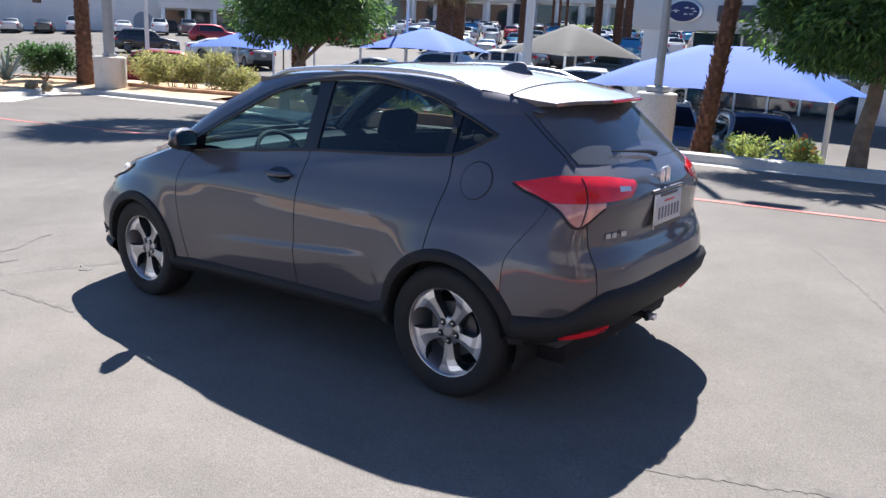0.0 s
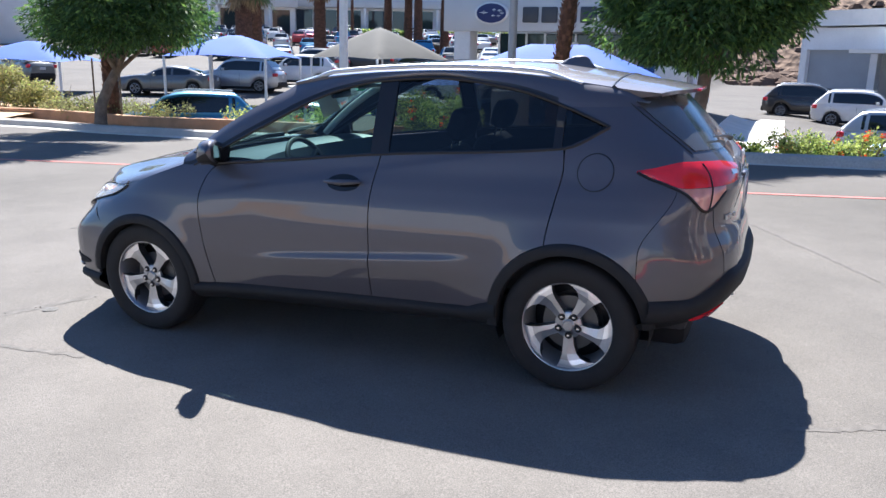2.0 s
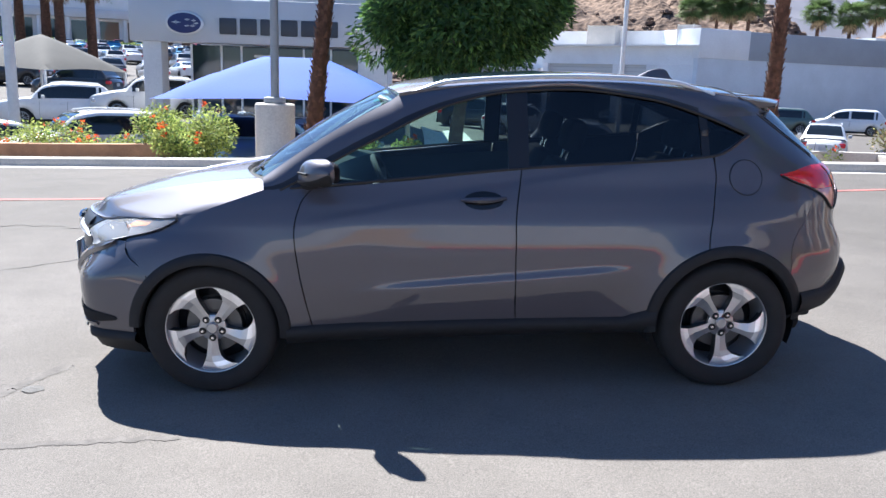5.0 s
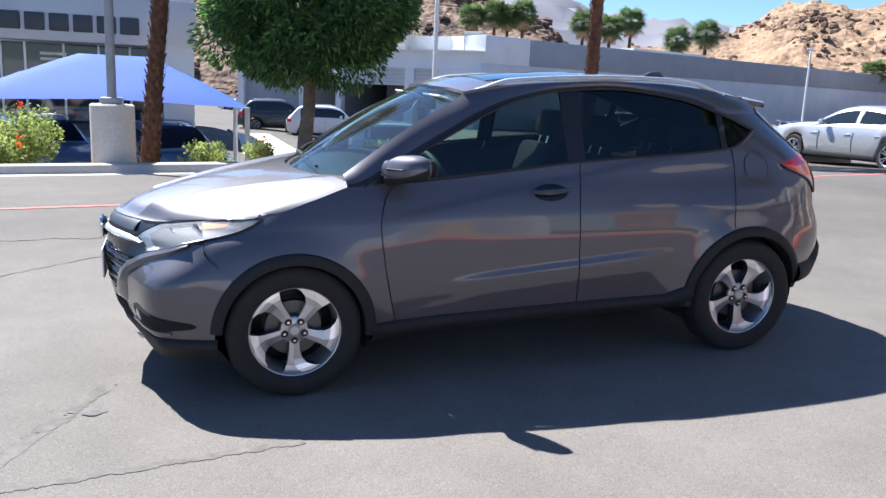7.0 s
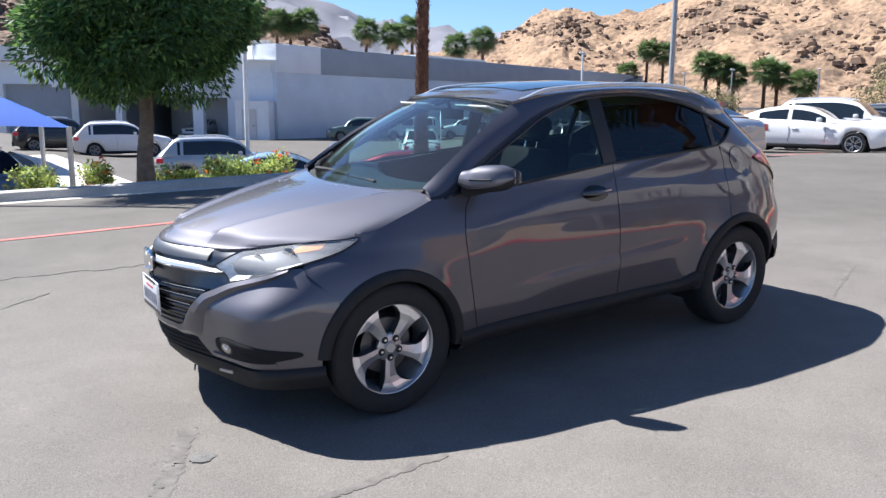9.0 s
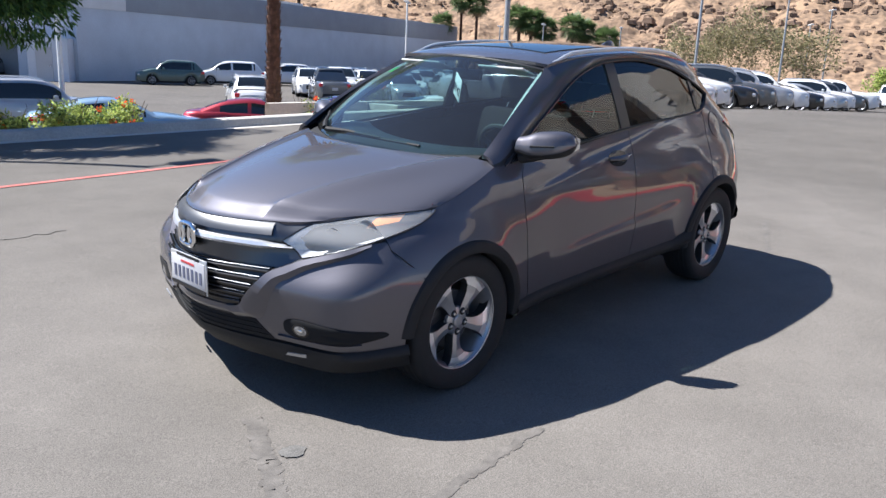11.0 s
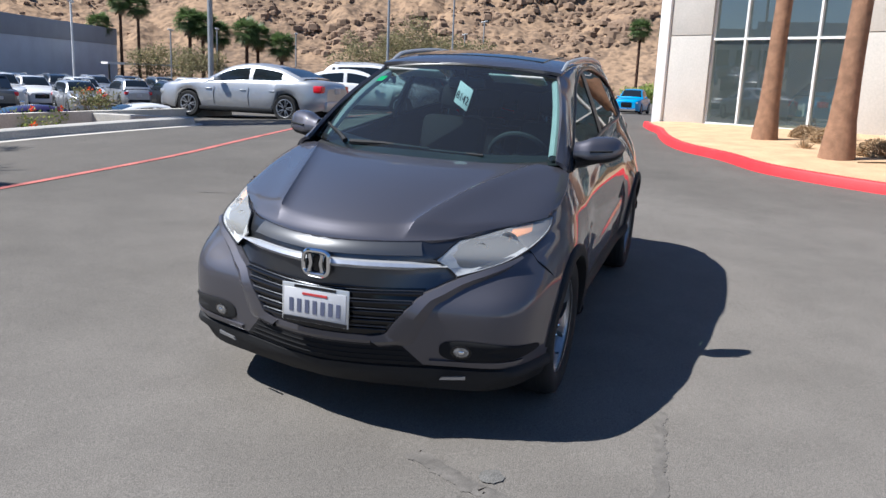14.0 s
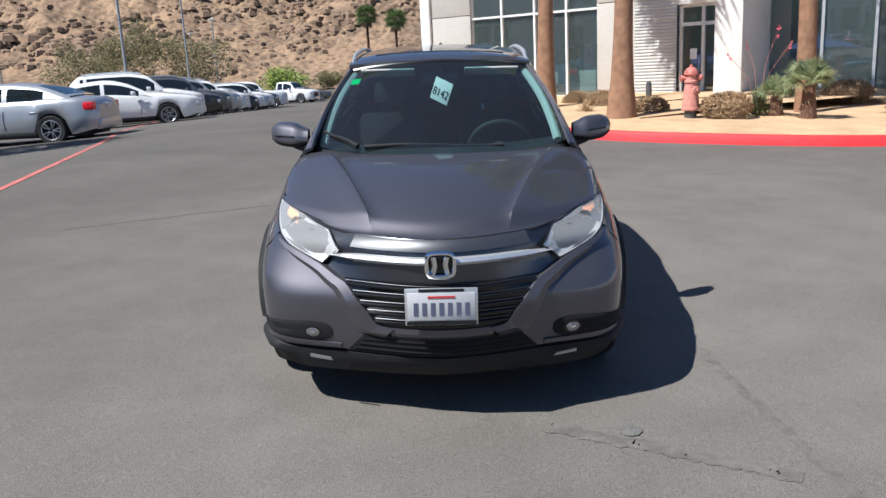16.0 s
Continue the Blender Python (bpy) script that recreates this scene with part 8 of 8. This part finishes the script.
put("suv", "white", -8.9, 17.2, 215, "beside the planted strip")
put("sedan", "silver", -11.9, 16.9, 215, "beside the planted strip")
put("suv", "blue", -15.0, 15.6, 218, "beside the tan wall")
put("suv", "red", -30.6, 17.6, 235, "beside the tan wall")
# first rows of the lower lot
put("suv", "white", -14.5, 28.6, 203, "in the near row of the lower lot")
put("suv", "white", -11.2, 29.6, 203, "in the near row of the lower lot")
put("sedan", "grey", -26.3, 27.9, 205, "in the near row of the lower lot")
put("suv", "silver", -24.4, 31.2, 195, "in the near row of the lower lot")
put("suv", "white", -24.0, 36.2, 203, "in the second row of the lower lot")
put("suv", "grey", -27.4, 43.6, 178, "in the second row of the lower lot")
put("suv", "black", -25.3, 47.6, 178, "in the second row of the lower lot")
put("suv", "black", -18.5, 40.5, 172, "behind the grey canopy")
put("sedan", "black", -14.0, 41.5, 190, "behind the grey canopy")
put("suv", "black", -10.5, 40.0, 190, "beside the showroom's column")
put("suv", "grey", -37.6, 29.2, 160, "beyond the blue canopy")
# lower lot before the garage
put("suv", "white", 5.9, 38.8, 350, "before the garage")
put("suv", "black", 3.6, 42.0, 352, "before the garage")
put("suv", "silver", 6.3, 24.6, 345, "in the lower lot below the kerb")
put("sedan", "pale blue", 6.7, 19.4, 340, "just below the kerb")
put("pickup", "white", 4.6, 78.0, 340, "beyond the garage")
put("suv", "grey", 6.4, 72.0, 265, "beyond the garage")
put("sedan", "silver", 17.4, 62.6, 225, "inside the garage bay")
put("suv", "green", 25.6, 51.0, 158, "along the grey wall")
put("van", "white", 30.6, 51.2, 155, "along the grey wall")
put("suv", "white", 35.4, 50.6, 155, "along the grey wall")
put("suv", "white", 17.2, 28.6, 62, "tail on in the lower lot")
put("sedan", "red", 10.9, 18.4, 325, "behind the palm in the lower lot")
put("sedan", "purple", 15.8, 19.4, 330, "below the low wall")
put("sedan", "white", 18.6, 17.4, 330, "below the low wall")
for kind, col, x, y, h in (("suv", "white", 27.9, 38.0, 238), ("pickup", "grey", 25.8, 33.4, 58), ("pickup", "white", 28.8, 36.0, 238), ("suv", "white", 31.6, 36.6, 238), ("suv", "silver", 29.6, 31.4, 238), ("suv", "white", 34.0, 35.2, 238), ("suv", "silver", 36.4, 34.0, 58), ("suv", "black", 38.4, 32.4, 58), ("sedan", "white", 41.0, 31.0, 58)):
    put(kind, col, x, y, h, "facing out of its bay" if h > 200 else "with its tail to the lane")
for k in range(8):
    put("suv", ("black", "grey", "black", "silver", "black", "grey", "white", "black")[k], 33 + 3.0 * k, 43 - 0.5 * k, 238, "in the row behind")
# the big lots further off
rng.seed(77)
cols = ["white", "white", "silver", "grey", "black", "white", "blue", "red", "silver"]
for r_, (y, x_a, x_b, kk) in enumerate(((54, -58, -14, 0), (62, -64, -8, 1), (72, -70, -8, 0), (84, -76, -8, 1), (94, -80, -10, 0), (104, -82, -12, 1), (114, -84, -14, 0), (124, -70, -16, 0))):
    x = x_a
    while x < x_b:
        put(rng.choice(["suv", "sedan", "suv", "pickup"] if kk else ["suv", "sedan"]), rng.choice(cols), x, y + rng.uniform(-0.5, 0.5), 118 + rng.uniform(-4, 4), "in a distant row", None, True)
        x += rng.choice((2.9, 3.0, 3.1, 6.2))
for k, (kind, col, x, y, h) in enumerate((("suv", "black", -52.4, 31.3, 58), ("sedan", "white", -44.5, 32.2, 58), ("suv", "black", -88, 30, 150), ("sedan", "white", -86, 33, 150), ("sedan", "silver", -84.4, 36, 150), ("sedan", "black", -82.8, 38.6, 150), ("van", "white", -81.2, 41.2, 150), ("sedan", "white", -78.6, 45, 150), ("suv", "white", -76.6, 48, 150), ("suv", "grey", -75, 50.5, 150), ("suv", "red", -60, 43, 60))):
    put(kind, col, x, y, h, "across the street", None, k > 1)
# far buildings beyond the lots
def shop_building():
    """A white shop building across the street: arched door, small windows, an open dark front between columns."""
    x, y = -87.9, 45.7
    b = thing("shop_building", "white two-storey shop building with an arched door and dark columned front", "building", pose(x, y, 1.0, 0, 0, 62))
    part("wall", Shape().box(-24, 0, -1, 22, 14, 9, c=0.05).mesh(STUCCO_WHITE), b)
    part("porch_roof", Shape().box(8.2, -1.6, 3.5, 17.5, 0, 6.2, c=0.05).mesh(STUCCO_WHITE), b)
    for k in range(6):
        part("porch_board", Shape().box(8.1, -1.68, 3.7 + 0.42 * k, 17.6, -1.58, 3.78 + 0.42 * k).mesh(STUCCO_PALE), b)
    for k in range(4):
        part("column", Shape().box(8.3 + 2.95 * k, -1.6, -0.2, 8.7 + 2.95 * k, -1.2, 3.5, c=0.03).mesh(WHITE_PAINT), b)
    for k in range(3):
        part("window", Shape().box(8.9 + 2.95 * k, -0.08, 0.1, 11.1 + 2.95 * k, 0.04, 3.3).mesh(DARK_GLASS), b)
    arch = [(6.4 + 1.1 * math.cos(a), -0.06, 1.9 + 1.0 * math.sin(a)) for a in even(math.pi, 0, 10)]
    part("arched_door", Shape().add([(5.3, -0.06, -0.1)] + arch + [(7.5, -0.06, -0.1)], [tuple(range(13))]).mesh(STUCCO_DARK), b, "grey arched door")
    for x0, z0, w in ((-5.2, 3.2, 0.9), (-12, 3.2, 0.9), (3.8, 4.6, 2.6), (-18, 3.2, 0.9)):
        part("window", Shape().box(x0, -0.06, z0, x0 + w, 0.04, z0 + 1.4).mesh(DARK_GLASS), b)
    part("sign_board", Shape().box(11.0, -1.78, 4.5, 14.6, -1.68, 5.6, c=0.02).mesh(STUCCO_PALE), b, "weathered pale sign board")


def far_block(x, y, w, d, h, turn, mat, bays):
    """A pale commercial block: fascia, piers and dark shopfronts."""
    b = thing("distant_building", "pale low commercial building beyond the parking lots", "building", pose(x, y, land(x, y) - 0.3, 0, 0, turn), group="distant buildings")
    part("wall", Shape().box(-w / 2, -d / 2, 0, w / 2, d / 2, h, c=0.05).mesh(mat), b)
    part("fascia", Shape().box(-w / 2 - 0.4, -d / 2 - 1.2, h * 0.55, w / 2 + 0.4, -d / 2, h * 0.72, c=0.05).mesh(PANEL_GREY), b)
    part("upper_block", Shape().box(-w * 0.2, -d / 2 + 1.5, h, w * 0.25, d / 2, h + 1.6, c=0.05).mesh(STUCCO_PALE), b)
    step = w / bays
    for i in range(bays):
        x0 = -w / 2 + step * i
        part("window", Shape().box(x0 + step * 0.12, -d / 2 - 0.06, 0.3, x0 + step * 0.8, -d / 2 + 0.05, h * 0.5).mesh(DARK_GLASS), b)
        part("pier", Shape().box(x0 - 0.25, -d / 2 - 1.1, 0, x0 + 0.25, -d / 2 - 0.7, h * 0.56, c=0.03).mesh(STUCCO_WHITE), b)


shop_building()
far_block(-60, 141, 70, 14, 8.5, 23, STUCCO_WHITE, 16)
far_block(-100, 112, 44, 14, 9.0, 38, STUCCO_WHITE, 10)
far_block(-2, 132, 44, 12, 6.0, 4, STUCCO_WHITE, 9)
far_block(-112, 74, 40, 12, 8.0, 55, STUCCO_PALE, 9)
hedge = thing("hedge", "long clipped green hedge before the far building", "hedge", pose(-52, 116, land(-52, 116), 0, 0, 22))
rng.seed(301)
v, f = leaves(6000, lambda: (Vector((rng.uniform(-14, 14), rng.uniform(-0.6, 0.6), rng.uniform(0.1, 1.3))), (0, 0, 1)), 0.22)
part("foliage", mesh_of(v, f, [LEAF, LEAF_LIGHT], 30, [0 if rng.random() < 0.6 else 1 for _ in f]), hedge)
# carport at the far end of the lower lot
c = thing("carport", "long dark carport with a white edge", "carport", pose(78, 61, -1.2, 0, 0, -40))
part("roof", Shape().box(-9, -2.5, 2.6, 9, 2.5, 2.85).mesh(STUCCO_WHITE), c)
for k in range(5):
    part("post", Shape().box(-8.6 + 4.2 * k, -0.1, 0, -8.4 + 4.2 * k, 0.1, 2.6).mesh(DARK_METAL), c)


# ---------- small things ----------
h = thing("fire_hydrant", "faded pink-red fire hydrant on a short grey pipe", "fire hydrant", pose(9.45, -4.5, 0.27))
part("riser", Shape().lathe([(0.11, -0.1), (0.11, 0.2), (0.1, 0.21)], 20).mesh(DARK_METAL), h, "dark grey pipe")
part("flange", Shape().lathe([(0.15, 0.2), (0.165, 0.21), (0.165, 0.245), (0.14, 0.26)], 20).mesh(HYDRANT_PAINT), h)
rows = []
for z, r in ((0.25, 0.15), (0.4, 0.135), (0.55, 0.12), (0.64, 0.108), (0.7, 0.1)):
    rows.append([(r * (1 + 0.04 * (i % 2)) * math.cos(2 * math.pi * i / 24), r * (1 + 0.04 * (i % 2)) * math.sin(2 * math.pi * i / 24), z) for i in range(25)])
part("barrel", Shape().sheet(rows).mesh(HYDRANT_PAINT, 40), h)
part("collar", Shape().lathe([(0.1, 0.69), (0.125, 0.7), (0.125, 0.73), (0.1, 0.745), (0.095, 0.84)], 24).mesh(HYDRANT_PAINT), h)
part("cap", Shape().lathe([(0.1, 0.83), (0.13, 0.84), (0.13, 0.87), (0.115, 0.9), (0.085, 0.95), (0.04, 0.975)], 24).mesh(HYDRANT_CAP), h, "darker red domed cap")
for i in range(6):
    a = math.pi * i / 3
    part("bolt", Shape().lathe([(0.012, 0.865), (0.012, 0.885), (0.004, 0.888)], 6, Matrix.Translation((0.118 * math.cos(a), 0.118 * math.sin(a), 0))).mesh(DARK_METAL), h)
for a, z, big in ((75, 0.78, 1.0), (255, 0.78, 1.0), (200, 0.56, 1.25)):
    m = Matrix.Translation((0, 0, z)) @ Matrix.Rotation(radians(a), 4, "Z") @ Matrix.Rotation(radians(90), 4, "Y")
    outlet = part("outlet", Shape().lathe([(0.045 * big, 0.07), (0.047 * big, 0.14), (0.06 * big, 0.145), (0.06 * big, 0.18), (0.03, 0.19), (0.018, 0.19), (0.018, 0.215), (0.004, 0.216)], 14, m).mesh(HYDRANT_PAINT if big > 1 else HYDRANT_CAP), h)
part("nut", Shape().lathe([(0.03, 0.97), (0.025, 1.02)], 5).mesh(HYDRANT_CAP), h)
thing("bollard", "short dark bollard by the showroom wall", "bollard", pose(14.6, -5.0, 0.3), data=Shape().lathe([(0.07, 0), (0.07, 0.5), (0.05, 0.58)], 14).mesh(DARK_METAL))
# cracks and patches in the asphalt
rng.seed(31)


def crack(points, w, label):
    rows = []
    for i, (x, y) in enumerate(points):
        d = Vector(points[min(i + 1, len(points) - 1)]) - Vector(points[max(i - 1, 0)])
        d = d.normalized() if d.length else Vector((1, 0))
        k = w * rng.uniform(0.4, 1.3)
        rows.append([(x - d.y * o * k, y + d.x * o * k, upper(x, y) + 0.0042) for o in (-1, 1)])
    thing("crack", label, "crack", kind="structure", data=Shape().sheet(rows).mesh(CRACK))


def wander(a, b, n, j):
    a, b = Vector(a), Vector(b)
    out = []
    off = 0.0
    for i in range(n + 1):
        off = off * 0.75 + rng.gauss(0, j)
        p = a.lerp(b, i / n)
        d = (b - a).normalized()
        out.append((p.x - d.y * off, p.y + d.x * off))
    return out


CRACK = shader("crack_filler", (0.118, 0.108, 0.096), 0.85, vary=0.2, scale=20)
PATCH = shader("light_patch", (0.125, 0.12, 0.112), 0.9, vary=0.25, scale=8, fine=0.35, bump=0.4, bump_scale=120)
crack(wander((-3.6, -0.4), (-2.3, -2.9), 50, 0.02), 0.012, "thin crack in the asphalt")
crack(wander((-4.2, 1.2), (-2.4, 2.6), 40, 0.02), 0.01, "thin crack in the asphalt")
crack(wander((-6.0, 3.5), (-1.5, 3.2), 60, 0.03), 0.015, "thin crack in the asphalt")
crack(wander((-3.4, -4.0), (-2.9, -1.0), 50, 0.02), 0.01, "thin crack in the asphalt")
for x, y, r in ((-2.25, -0.79, 0.045), (-3.1, -1.75, 0.06)):
    rows = [[(x + r * k * (1 + 0.3 * noise.noise((math.cos(a) * 2, math.sin(a) * 2, x))) * math.cos(a) * 1.3, y + r * k * (1 + 0.3 * noise.noise((math.cos(a) * 2, math.sin(a) * 2, x))) * math.sin(a), upper(x, y) + 0.006 * (1 - k) + 0.004) for a in even(0, 2 * math.pi, 24)] for k in (0.01, 0.5, 0.8, 1.0)]
    thing("asphalt_patch", "small worn patch in the asphalt", "patch", kind="structure", data=Shape().sheet(rows).mesh(PATCH))

SEAM = shader("worn_crack_band", (0.128, 0.117, 0.105), 0.9, vary=0.25, scale=14, fine=0.25, bump=0.15, bump_scale=90)


def worn_band(points, w, label):
    """A broad, uneven band of crumbled asphalt along a crack."""
    rows = []
    for i, (x, y) in enumerate(points):
        d = (Vector(points[min(i + 1, len(points) - 1)]) - Vector(points[max(i - 1, 0)])).normalized()
        a, b = w * rng.uniform(0.7, 1.15), w * rng.uniform(0.7, 1.15)
        rows.append([(x - d.y * o, y + d.x * o, upper(x, y) + 0.002) for o in (-a, 0, b)])
    thing("crack", label, "crack", kind="structure", data=Shape().sheet(rows).mesh(SEAM))


worn_band(wander((-2.2, -0.45), (-2.65, -1.35), 90, 0.004), 0.045, "broad worn crack in the asphalt")
worn_band(wander((2.3, -0.93), (3.6, -0.38), 110, 0.006), 0.022, "broad worn crack in the asphalt")
worn_band(wander((1.95, 3.6), (2.94, 1.77), 90, 0.006), 0.016, "worn crack in the asphalt")
worn_band(wander((-1.35, -1.35), (-2.95, -1.5), 120, 0.005), 0.026, "worn crack in the asphalt")
